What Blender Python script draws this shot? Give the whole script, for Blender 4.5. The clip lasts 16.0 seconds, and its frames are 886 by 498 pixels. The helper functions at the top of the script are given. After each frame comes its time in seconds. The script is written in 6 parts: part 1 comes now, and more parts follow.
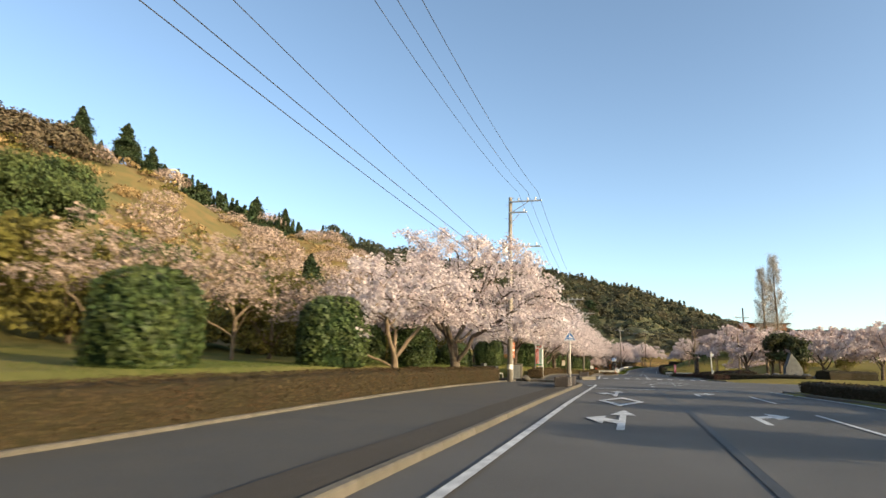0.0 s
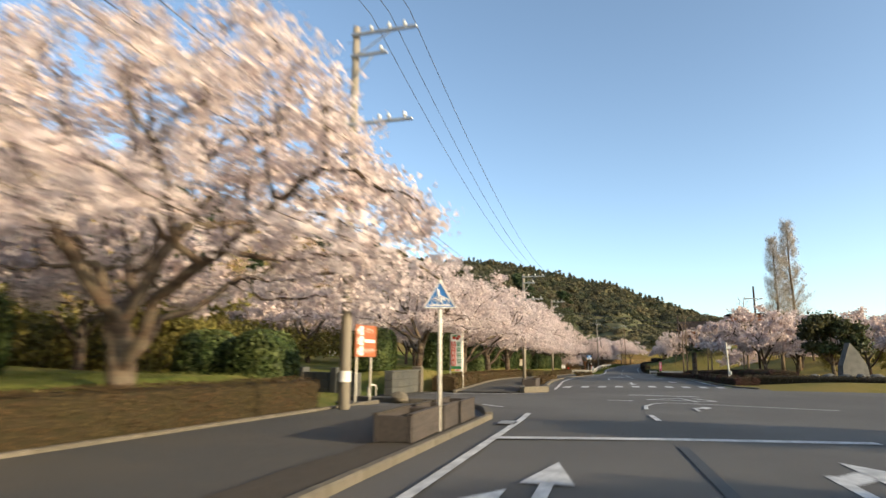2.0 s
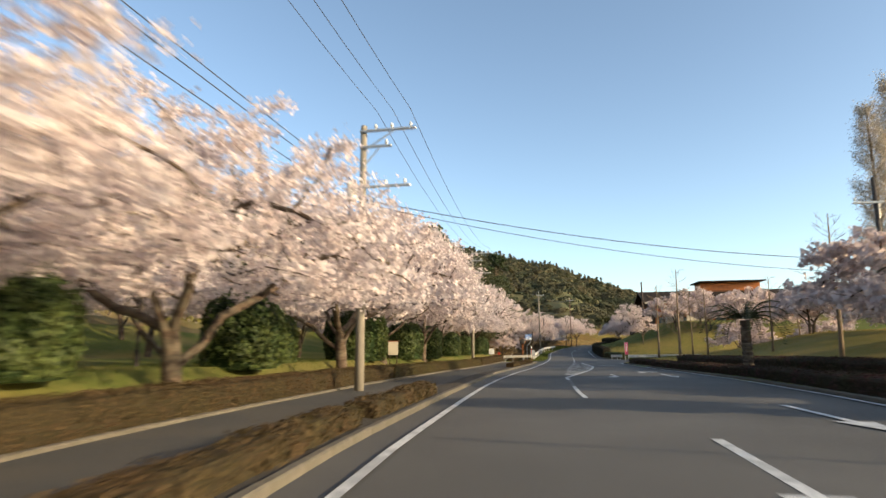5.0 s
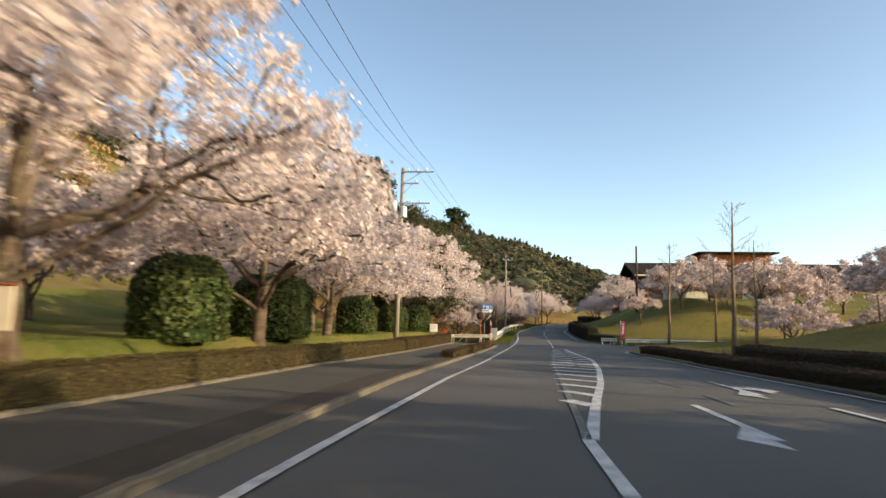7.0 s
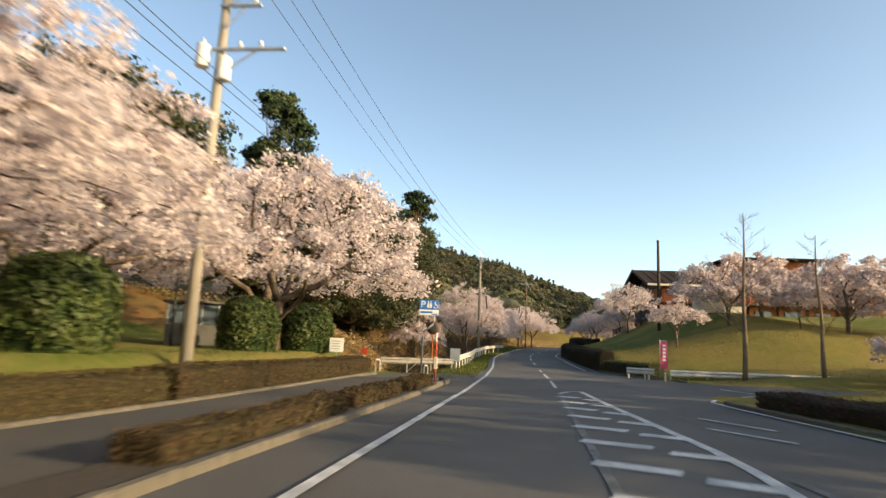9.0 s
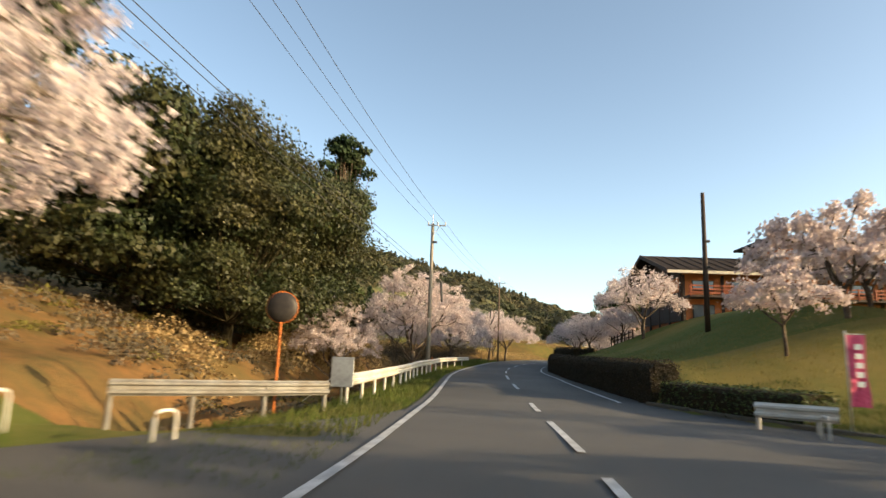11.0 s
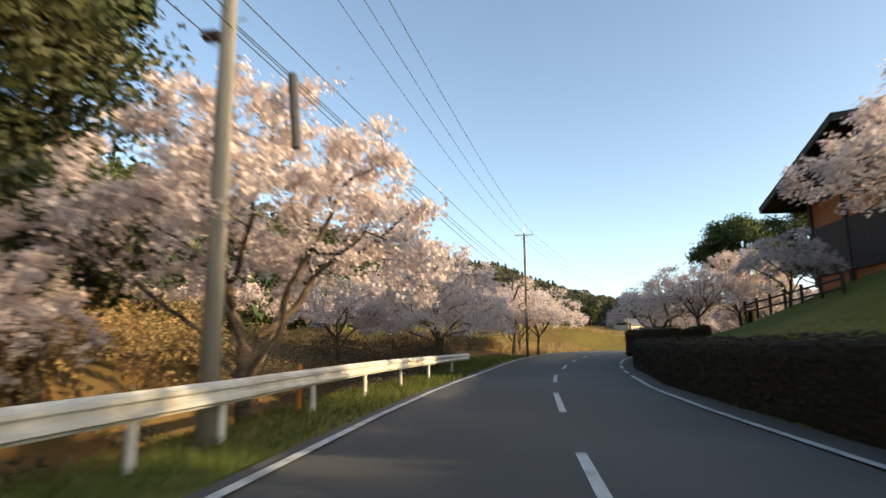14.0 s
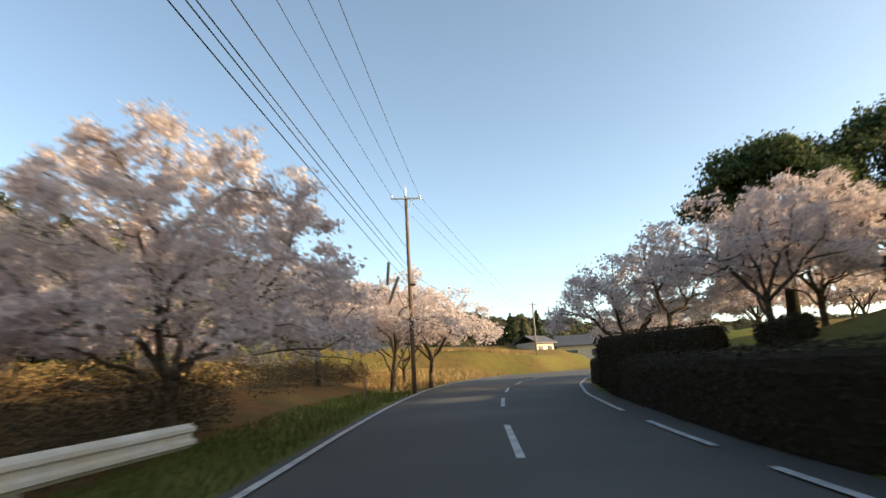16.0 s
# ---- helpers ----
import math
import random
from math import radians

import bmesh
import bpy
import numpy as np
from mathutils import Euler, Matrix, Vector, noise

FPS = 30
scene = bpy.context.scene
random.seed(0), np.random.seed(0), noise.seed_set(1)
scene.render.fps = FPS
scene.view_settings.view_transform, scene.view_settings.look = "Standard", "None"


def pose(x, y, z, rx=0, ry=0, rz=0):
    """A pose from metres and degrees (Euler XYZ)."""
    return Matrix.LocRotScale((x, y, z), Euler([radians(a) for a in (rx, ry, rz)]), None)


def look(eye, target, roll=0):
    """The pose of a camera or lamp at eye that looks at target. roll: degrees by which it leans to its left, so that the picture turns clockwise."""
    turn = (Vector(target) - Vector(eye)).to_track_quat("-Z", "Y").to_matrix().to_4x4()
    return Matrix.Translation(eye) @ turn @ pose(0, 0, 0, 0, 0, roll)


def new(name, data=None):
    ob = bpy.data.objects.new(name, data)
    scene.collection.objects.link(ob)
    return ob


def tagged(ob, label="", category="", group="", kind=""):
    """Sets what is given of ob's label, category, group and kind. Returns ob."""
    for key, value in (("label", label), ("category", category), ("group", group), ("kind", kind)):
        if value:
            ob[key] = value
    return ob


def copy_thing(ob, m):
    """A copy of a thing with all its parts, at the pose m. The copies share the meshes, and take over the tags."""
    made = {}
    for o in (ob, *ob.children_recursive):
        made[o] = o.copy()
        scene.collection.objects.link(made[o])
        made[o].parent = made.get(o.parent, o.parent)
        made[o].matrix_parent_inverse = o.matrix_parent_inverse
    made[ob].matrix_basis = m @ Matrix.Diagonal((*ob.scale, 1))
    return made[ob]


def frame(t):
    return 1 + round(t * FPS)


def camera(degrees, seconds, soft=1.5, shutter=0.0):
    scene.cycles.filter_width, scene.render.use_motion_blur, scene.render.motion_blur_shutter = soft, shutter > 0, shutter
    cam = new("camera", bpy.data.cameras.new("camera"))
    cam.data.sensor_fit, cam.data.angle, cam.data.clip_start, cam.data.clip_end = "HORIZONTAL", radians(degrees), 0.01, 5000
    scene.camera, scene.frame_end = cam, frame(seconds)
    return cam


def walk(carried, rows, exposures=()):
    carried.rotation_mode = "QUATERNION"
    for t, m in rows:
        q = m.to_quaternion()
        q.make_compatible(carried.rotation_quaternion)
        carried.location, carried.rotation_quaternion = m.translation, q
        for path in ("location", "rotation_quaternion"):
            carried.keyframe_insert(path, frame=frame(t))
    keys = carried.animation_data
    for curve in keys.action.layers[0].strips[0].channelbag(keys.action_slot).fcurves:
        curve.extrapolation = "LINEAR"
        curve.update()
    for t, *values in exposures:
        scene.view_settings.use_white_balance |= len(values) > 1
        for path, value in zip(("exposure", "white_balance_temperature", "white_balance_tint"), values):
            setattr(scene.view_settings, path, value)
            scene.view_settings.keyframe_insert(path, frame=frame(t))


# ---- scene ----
cam = camera(73.7, 16.0, soft=1.4, shutter=0.5)
PATH = [
    (0.0, pose(0.00, 0.00, 1.40, 100.35, -1.31, 17.60)),
    (0.5, pose(0.00, 5.20, 1.43, 100.51, -1.33, 17.33)),
    (1.0, pose(0.01, 10.31, 1.44, 100.65, -1.65, 17.06)),
    (1.5, pose(0.02, 15.56, 1.45, 100.70, -1.14, 16.68)),
    (2.0, pose(0.04, 21.00, 1.44, 100.40, -0.35, 15.76)),
    (2.5, pose(-0.08, 26.65, 1.41, 99.73, -0.67, 14.40)),
    (3.0, pose(-0.18, 32.27, 1.37, 99.44, -1.29, 13.74)),
    (3.5, pose(-0.28, 37.91, 1.31, 99.26, -0.49, 13.40)),
    (4.3, pose(-0.66, 47.30, 1.29, 99.04, 0.06, 12.00)),
    (5.1, pose(-1.23, 57.03, 1.29, 98.82, 0.73, 10.05)),
    (6.0, pose(-1.52, 67.63, 1.18, 98.00, 0.35, 8.33)),
    (6.5, pose(-1.48, 73.27, 1.08, 97.31, -0.91, 7.59)),
    (7.0, pose(-1.42, 78.89, 0.96, 96.52, -1.25, 7.16)),
    (7.5, pose(-1.34, 84.48, 0.83, 96.52, -1.44, 6.89)),
    (8.0, pose(-1.24, 90.00, 0.70, 97.27, -1.42, 6.59)),
    (8.5, pose(-1.12, 95.47, 0.57, 98.08, -1.34, 6.09)),
    (9.0, pose(-0.99, 100.94, 0.44, 98.74, -2.26, 5.36)),
    (9.5, pose(-0.85, 106.25, 0.34, 99.78, -2.03, 4.58)),
    (10.0, pose(-0.69, 111.46, 0.24, 99.99, -1.82, 3.76)),
    (10.8, pose(-0.31, 120.01, 0.11, 100.26, -2.03, 2.80)),
    (11.6, pose(0.22, 128.70, 0.04, 99.71, -2.57, 2.56)),
    (12.5, pose(0.70, 138.45, 0.06, 99.33, -2.11, 3.32)),
    (13.0, pose(0.89, 143.79, 0.10, 99.37, -1.15, 4.34)),
    (13.5, pose(1.07, 149.17, 0.14, 99.55, -0.41, 4.85)),
    (14.0, pose(1.23, 154.59, 0.21, 99.68, 0.42, 5.44)),
    (14.5, pose(1.36, 160.05, 0.27, 100.02, 1.12, 4.99)),
    (15.0, pose(1.61, 165.64, 0.34, 101.28, 0.21, 0.36)),
    (15.5, pose(2.00, 171.32, 0.43, 101.97, 2.18, -2.74)),
    (16.0, pose(2.53, 176.97, 0.51, 101.95, 3.29, -4.88)),
]
walk(cam, PATH, exposures=[(0.0, 1.4, 7600, 3), (3.5, 1.4, 7700, 3), (8.0, 1.48, 8500, 4), (13.0, 1.66, 9100, 4), (15.0, 1.58, 7900, 4), (16.0, 1.63, 8800, 4)])

# ---- world and sun ----
SUN_AZ = 105.0     # degrees clockwise from +y (ahead), the side the light comes from
SUN_EL = 14.5
world = bpy.data.worlds.new("world")
scene.world = world
world.use_nodes = True
wn = world.node_tree
wn.nodes.clear()
sky = wn.nodes.new("ShaderNodeTexSky")
sky.sky_type = 'NISHITA'
sky.sun_disc = False
sky.sun_elevation = radians(SUN_EL)
sky.sun_rotation = radians(SUN_AZ)
sky.air_density, sky.dust_density, sky.ozone_density = 0.65, 1.2, 1.8
bg = wn.nodes.new("ShaderNodeBackground")
bg.inputs["Strength"].default_value = 0.15
wo = wn.nodes.new("ShaderNodeOutputWorld")
wn.links.new(sky.outputs[0], bg.inputs[0])
wn.links.new(bg.outputs[0], wo.inputs[0])
sun_data = bpy.data.lights.new("sun", 'SUN')
sun_data.energy = 2.6
sun_data.angle = radians(0.6)
sun_data.color = (1.0, 0.84, 0.66)
sun = new("sun", sun_data)
az, el = radians(SUN_AZ), radians(SUN_EL)
sun.matrix_world = look((math.sin(az) * math.cos(el) * 300, math.cos(az) * math.cos(el) * 300, math.sin(el) * 300), (0, 0, 0))

# ---- materials ----
def mat(name, c1, c2=None, scale=4.0, rough=0.8, metal=0.0, bump=0.0, bscale=40.0, c3=None, scale3=0.4, island=0.0, rnd=0.0,
        trans=0.0, spec=0.4, stretch=(1, 1, 1), mix3=0.5):
    """Procedural surface: two-scale noise colour, fine relief, per-piece variation."""
    m = bpy.data.materials.new(name)
    m.use_nodes = True
    nt = m.node_tree
    b = nt.nodes["Principled BSDF"]
    b.inputs["Roughness"].default_value = rough
    b.inputs["Metallic"].default_value = metal
    b.inputs["Specular IOR Level"].default_value = spec
    tc = nt.nodes.new("ShaderNodeTexCoord")
    mp = nt.nodes.new("ShaderNodeMapping")
    mp.inputs["Scale"].default_value = stretch
    nt.links.new(tc.outputs["Object"], mp.inputs[0])
    c2 = c2 or tuple(v * 0.8 for v in c1)
    n1 = nt.nodes.new("ShaderNodeTexNoise")
    n1.inputs["Scale"].default_value = scale
    n1.inputs["Detail"].default_value = 6
    nt.links.new(mp.outputs[0], n1.inputs["Vector"])
    r1 = nt.nodes.new("ShaderNodeValToRGB")
    r1.color_ramp.elements[0].position, r1.color_ramp.elements[1].position = 0.35, 0.65
    r1.color_ramp.elements[0].color, r1.color_ramp.elements[1].color = (*c1, 1), (*c2, 1)
    nt.links.new(n1.outputs[0], r1.inputs[0])
    out = r1.outputs[0]
    if c3:
        n3 = nt.nodes.new("ShaderNodeTexNoise")
        n3.inputs["Scale"].default_value = scale3
        n3.inputs["Detail"].default_value = 4
        nt.links.new(mp.outputs[0], n3.inputs["Vector"])
        r3 = nt.nodes.new("ShaderNodeMapRange")
        r3.inputs[1].default_value, r3.inputs[2].default_value = 0.42, 0.62
        r3.inputs[4].default_value = mix3
        nt.links.new(n3.outputs[0], r3.inputs[0])
        mx = nt.nodes.new("ShaderNodeMix")
        mx.data_type = 'RGBA'
        nt.links.new(r3.outputs[0], mx.inputs[0])
        nt.links.new(out, mx.inputs[6])
        mx.inputs[7].default_value = (*c3, 1)
        out = mx.outputs[2]
    for amount, node, sock in ((island, "ShaderNodeNewGeometry", "Random Per Island"), (rnd, "ShaderNodeObjectInfo", "Random")):
        if amount:
            gi = nt.nodes.new(node)
            mr = nt.nodes.new("ShaderNodeMapRange")
            mr.inputs[3].default_value, mr.inputs[4].default_value = 1 - amount, 1 + amount
            nt.links.new(gi.outputs[sock], mr.inputs[0])
            hs = nt.nodes.new("ShaderNodeHueSaturation")
            nt.links.new(mr.outputs[0], hs.inputs["Value"])
            nt.links.new(out, hs.inputs["Color"])
            out = hs.outputs[0]
    nt.links.new(out, b.inputs["Base Color"])
    if bump:
        n2 = nt.nodes.new("ShaderNodeTexNoise")
        n2.inputs["Scale"].default_value = bscale
        n2.inputs["Detail"].default_value = 5
        nt.links.new(mp.outputs[0], n2.inputs["Vector"])
        bp = nt.nodes.new("ShaderNodeBump")
        bp.inputs["Strength"].default_value = bump
        bp.inputs["Distance"].default_value = 0.05
        nt.links.new(n2.outputs[0], bp.inputs["Height"])
        nt.links.new(bp.outputs[0], b.inputs["Normal"])
    if trans:
        tr = nt.nodes.new("ShaderNodeBsdfTranslucent")
        nt.links.new(out, tr.inputs[0])
        ms = nt.nodes.new("ShaderNodeMixShader")
        ms.inputs[0].default_value = trans
        nt.links.new(b.outputs[0], ms.inputs[1])
        nt.links.new(tr.outputs[0], ms.inputs[2])
        nt.links.new(ms.outputs[0], nt.nodes["Material Output"].inputs[0])
    return m


ASPHALT = mat("asphalt", (0.066, 0.061, 0.055), (0.092, 0.085, 0.076), 60, 0.85, bump=0.35, bscale=220, c3=(0.115, 0.107, 0.097), scale3=0.16, mix3=0.7)
SEAM = mat("sealed_joint", (0.028, 0.028, 0.029), (0.04, 0.04, 0.04), 12, 0.7)
ASPHALT_OLD = mat("old_asphalt", (0.046, 0.044, 0.041), (0.068, 0.064, 0.057), 30, 0.9, bump=0.4, bscale=160, c3=(0.082, 0.070, 0.053), scale3=0.5)
CONCRETE = mat("concrete", (0.135, 0.112, 0.082), (0.095, 0.080, 0.060), 6, 0.9, bump=0.3, bscale=60, c3=(0.11, 0.095, 0.065), scale3=1.2, rnd=0.12)
POLE_CONC = mat("pole_concrete", (0.30, 0.255, 0.20), (0.24, 0.21, 0.165), 5, 0.85, bump=0.15, bscale=90, c3=(0.20, 0.17, 0.13), scale3=0.8, stretch=(1, 1, 0.3))
POLE_BROWN = mat("weathered_brown_pole", (0.17, 0.11, 0.07), (0.12, 0.08, 0.052), 5, 0.85, bump=0.25, bscale=60, c3=(0.09, 0.065, 0.045), scale3=0.8, stretch=(1, 1, 0.25))
PAINT = mat("road_paint", (0.62, 0.62, 0.60), (0.42, 0.42, 0.41), 14, 0.7, bump=0.15, bscale=150, c3=(0.22, 0.22, 0.22), scale3=2.6, mix3=0.6)
PAINT_WORN = mat("worn_road_paint", (0.20, 0.195, 0.185), (0.085, 0.080, 0.074), 9, 0.8, bump=0.2, bscale=150, c3=(0.075, 0.070, 0.064), scale3=1.6, mix3=0.8)
GRASS = mat("grass_ground", (0.088, 0.115, 0.022), (0.135, 0.135, 0.036), 3.0, 0.95, bump=0.9, bscale=30, c3=(0.21, 0.165, 0.055), scale3=0.16, mix3=0.8, spec=0.1)
EARTH = mat("dry_earth", (0.23, 0.112, 0.042), (0.15, 0.085, 0.034), 2.0, 0.95, bump=0.9, bscale=14, c3=(0.09, 0.085, 0.03), scale3=0.35, spec=0.1)
HILLSIDE = mat("hillside_scrub", (0.20, 0.13, 0.055), (0.13, 0.11, 0.045), 0.35, 0.95, bump=1.0, bscale=2.0, c3=(0.09, 0.10, 0.035), scale3=0.05, spec=0.1)
WOODS = mat("far_woods_floor", (0.068, 0.080, 0.040), (0.13, 0.11, 0.052), 0.06, 0.95, bump=1.0, bscale=1.0, spec=0.1)
GRASS_DRY = mat("dry_lawn", (0.20, 0.155, 0.042), (0.155, 0.140, 0.036), 2.0, 0.95, bump=0.9, bscale=30, c3=(0.23, 0.165, 0.055), scale3=0.2, mix3=0.7, spec=0.1)
GRASS_GOLD = mat("golden_bank_grass", (0.185, 0.112, 0.040), (0.125, 0.092, 0.032), 1.2, 0.95, bump=1.0, bscale=8, c3=(0.15, 0.16, 0.035), scale3=0.09, mix3=0.8, spec=0.1)
LEAF_MOSS = mat("mid_green_leaf", (0.052, 0.080, 0.026), (0.090, 0.108, 0.034), 0.5, 0.7, island=0.35, trans=0.25, spec=0.2)
BLADE = mat("grass_blade", (0.072, 0.108, 0.02), (0.13, 0.125, 0.036), 1.2, 0.8, island=0.35, trans=0.35, spec=0.2)
BLADE_DRY = mat("dry_grass_blade", (0.21, 0.165, 0.046), (0.26, 0.185, 0.06), 0.5, 0.85, island=0.3, trans=0.3, spec=0.15)
HEDGE_BROWN = mat("azalea_leaf", (0.092, 0.054, 0.026), (0.075, 0.056, 0.023), 0.7, 0.8, island=0.3, trans=0.25, spec=0.2)
HEDGE_OLIVE = mat("olive_azalea_leaf", (0.078, 0.070, 0.024), (0.098, 0.066, 0.028), 0.6, 0.8, island=0.3, trans=0.25, spec=0.2)
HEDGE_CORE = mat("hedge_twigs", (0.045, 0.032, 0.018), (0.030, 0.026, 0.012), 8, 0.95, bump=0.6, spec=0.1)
# Leaf colour taken darker to hold part of the hedge's shade.
HEDGE_DARK = mat("shaded_hedge_leaf", (0.046, 0.040, 0.024), (0.060, 0.042, 0.028), 1.5, 0.75, island=0.45, trans=0.2, spec=0.2)
HEDGE_PURPLE = mat("red_tipped_hedge_leaf", (0.075, 0.030, 0.028), (0.050, 0.045, 0.020), 1.0, 0.75, island=0.45, trans=0.2, spec=0.2)
LEAF = mat("camellia_leaf", (0.044, 0.070, 0.020), (0.078, 0.096, 0.028), 1.6, 0.55, island=0.5, trans=0.2, spec=0.25)
# Near-black green: the shade between shrub leaves, put into the core's colour.
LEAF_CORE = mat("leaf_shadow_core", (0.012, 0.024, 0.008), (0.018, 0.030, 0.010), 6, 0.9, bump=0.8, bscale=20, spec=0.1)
LEAF_EVER = mat("evergreen_leaf", (0.026, 0.040, 0.013), (0.060, 0.053, 0.017), 0.35, 0.55, island=0.4, trans=0.25, spec=0.28)
LEAF_YELLOW = mat("spring_leaf", (0.17, 0.15, 0.035), (0.13, 0.105, 0.03), 0.8, 0.7, island=0.4, trans=0.4, spec=0.2)
LEAF_CONIFER = mat("cedar_needles", (0.022, 0.042, 0.016), (0.045, 0.058, 0.022), 0.5, 0.7, island=0.45, trans=0.1, spec=0.2)
# Leaf colour lifted and slightly blued to carry the distance haze.
LEAF_FAR = mat("hazed_far_wood_leaf", (0.066, 0.076, 0.046), (0.115, 0.098, 0.058), 0.03, 0.9, island=0.15, trans=0.4, spec=0.1)
BARK = mat("cherry_bark", (0.115, 0.075, 0.050), (0.060, 0.040, 0.028), 7, 0.9, bump=0.7, bscale=25, c3=(0.20, 0.17, 0.12), scale3=1.6, stretch=(1, 1, 2.5), spec=0.2)
BARK_PALE = mat("pale_bark", (0.22, 0.155, 0.095), (0.14, 0.10, 0.065), 6, 0.9, bump=0.5, bscale=30, stretch=(1, 1, 0.3), spec=0.2)
BLOSSOM = mat("cherry_petal", (0.74, 0.645, 0.615), (0.68, 0.56, 0.53), 1.3, 0.8, island=0.15, trans=0.45, spec=0.15)
BLOSSOM_FAR = mat("far_cherry_petal", (0.66, 0.545, 0.51), (0.57, 0.46, 0.425), 0.5, 0.85, island=0.18, trans=0.35, spec=0.1)
HILL_BLOOM = mat("hill_cherry_petal", (0.42, 0.31, 0.25), (0.34, 0.25, 0.19), 0.1, 0.9, island=0.3, trans=0.2, spec=0.1)
BUDS_DARK = mat("dark_brush_twig", (0.13, 0.095, 0.062), (0.09, 0.075, 0.045), 1.0, 0.9, island=0.35, spec=0.1)
BUDS_GOLD = mat("dry_golden_brush", (0.37, 0.25, 0.12), (0.25, 0.165, 0.075), 1.0, 0.9, island=0.35, trans=0.2, spec=0.1)
BUDS_PALE = mat("pale_bud_haze", (0.46, 0.41, 0.34), (0.38, 0.33, 0.27), 2.0, 0.9, island=0.2, trans=0.4, spec=0.1)
WHITE_STEEL = mat("white_painted_steel", (0.66, 0.63, 0.56), (0.54, 0.50, 0.43), 3, 0.45, bump=0.05, bscale=60, c3=(0.45, 0.36, 0.24), scale3=1.3, mix3=0.45, rnd=0.05)
# Weathered white steel, greyed so that the colour holds the rail's shade.
WHITE_STEEL_SHADED = mat("shaded_weathered_white", (0.26, 0.245, 0.21), (0.18, 0.165, 0.14), 4, 0.6, bump=0.1, bscale=60, c3=(0.15, 0.11, 0.07), scale3=1.6)
GALV = mat("galvanised_steel", (0.42, 0.43, 0.42), (0.33, 0.33, 0.32), 9, 0.45, 0.7, bump=0.05, rnd=0.08)
DARK_STEEL = mat("dark_steel", (0.035, 0.030, 0.026), (0.055, 0.045, 0.038), 8, 0.55, 0.4)
WIRE = mat("cable_sheath", (0.030, 0.030, 0.032), (0.045, 0.045, 0.048), 5, 0.6)
PORCELAIN = mat("porcelain", (0.70, 0.68, 0.62), (0.55, 0.53, 0.48), 8, 0.25)
RED = mat("red_paint", (0.55, 0.055, 0.025), (0.45, 0.045, 0.02), 6, 0.5)
ORANGE = mat("orange_sheath", (0.62, 0.17, 0.03), (0.50, 0.13, 0.03), 6, 0.55)
YELLOW = mat("yellow_cover", (0.65, 0.40, 0.05), (0.55, 0.33, 0.05), 6, 0.55)
BLUE = mat("sign_blue", (0.020, 0.15, 0.42), (0.025, 0.17, 0.45), 4, 0.4)
WHITE = mat("sign_white", (0.78, 0.76, 0.70), (0.70, 0.68, 0.62), 5, 0.5)
BROWN = mat("sign_brown", (0.30, 0.09, 0.03), (0.26, 0.078, 0.028), 5, 0.5)
GREEN = mat("sign_green", (0.02, 0.24, 0.08), (0.02, 0.20, 0.07), 5, 0.5)
PINK = mat("pink_cloth", (0.80, 0.13, 0.22), (0.72, 0.10, 0.18), 5, 0.8, trans=0.3)
WOOD_ORANGE = mat("orange_stained_boards", (0.44, 0.135, 0.030), (0.34, 0.10, 0.026), 2.0, 0.65, bump=0.25, bscale=30, stretch=(6, 6, 0.6))
WOOD_DARK = mat("dark_stained_timber", (0.055, 0.030, 0.018), (0.035, 0.020, 0.013), 4, 0.7, bump=0.2, bscale=40, stretch=(1, 1, 0.2))
WOOD_RED = mat("red_stained_rail", (0.28, 0.060, 0.020), (0.22, 0.05, 0.018), 4, 0.65)
WOOD_BOX = mat("weathered_planter_board", (0.062, 0.048, 0.038), (0.040, 0.032, 0.026), 5, 0.85, bump=0.4, bscale=30, stretch=(3, 0.3, 3), rnd=0.15)
ROOF = mat("dark_roof_sheet", (0.030, 0.021, 0.016), (0.042, 0.029, 0.022), 3, 0.9, bump=0.1, bscale=20, spec=0.1)
CREAM = mat("cream_plaster", (0.60, 0.52, 0.40), (0.50, 0.43, 0.33), 2, 0.85, bump=0.1)
STONE = mat("weathered_stone", (0.115, 0.112, 0.10), (0.075, 0.073, 0.066), 3, 0.9, bump=0.5, bscale=25, c3=(0.15, 0.14, 0.12), scale3=1.0)
WALLSTONE = mat("grey_block_wall", (0.058, 0.058, 0.053), (0.043, 0.044, 0.040), 2, 0.9, bump=0.3, bscale=40, c3=(0.085, 0.080, 0.062), scale3=0.8, rnd=0.08)
WATER = mat("shallow_stream_water", (0.03, 0.035, 0.03), (0.045, 0.045, 0.035), 2, 0.08, bump=0.05, bscale=6, spec=0.6)
GLASS = mat("window_pane", (0.10, 0.13, 0.15), (0.08, 0.10, 0.12), 1, 0.05, spec=0.8)
TILE_DARK = mat("house_roof_tile", (0.10, 0.10, 0.11), (0.07, 0.07, 0.08), 6, 0.6, bump=0.2)
SOIL = mat("planter_soil", (0.055, 0.043, 0.030), (0.04, 0.032, 0.022), 9, 0.95, bump=0.6)


# ---- plan: everything runs along +y, x to the right ----
def lerp(tab, y):
    ys, xs = zip(*tab)
    return float(np.interp(y, ys, xs))


def zr(y):
    """Height of the carriageway along its length."""
    return lerp(((-60, 0), (0, 0), (20, .03), (40, -.08), (65, -.22), (85, -.58), (105, -1.03), (120, -1.24), (140, -1.33), (160, -1.13),
                 (185, -.85), (212, -.55), (250, -.15), (320, .6), (900, 3)), y)


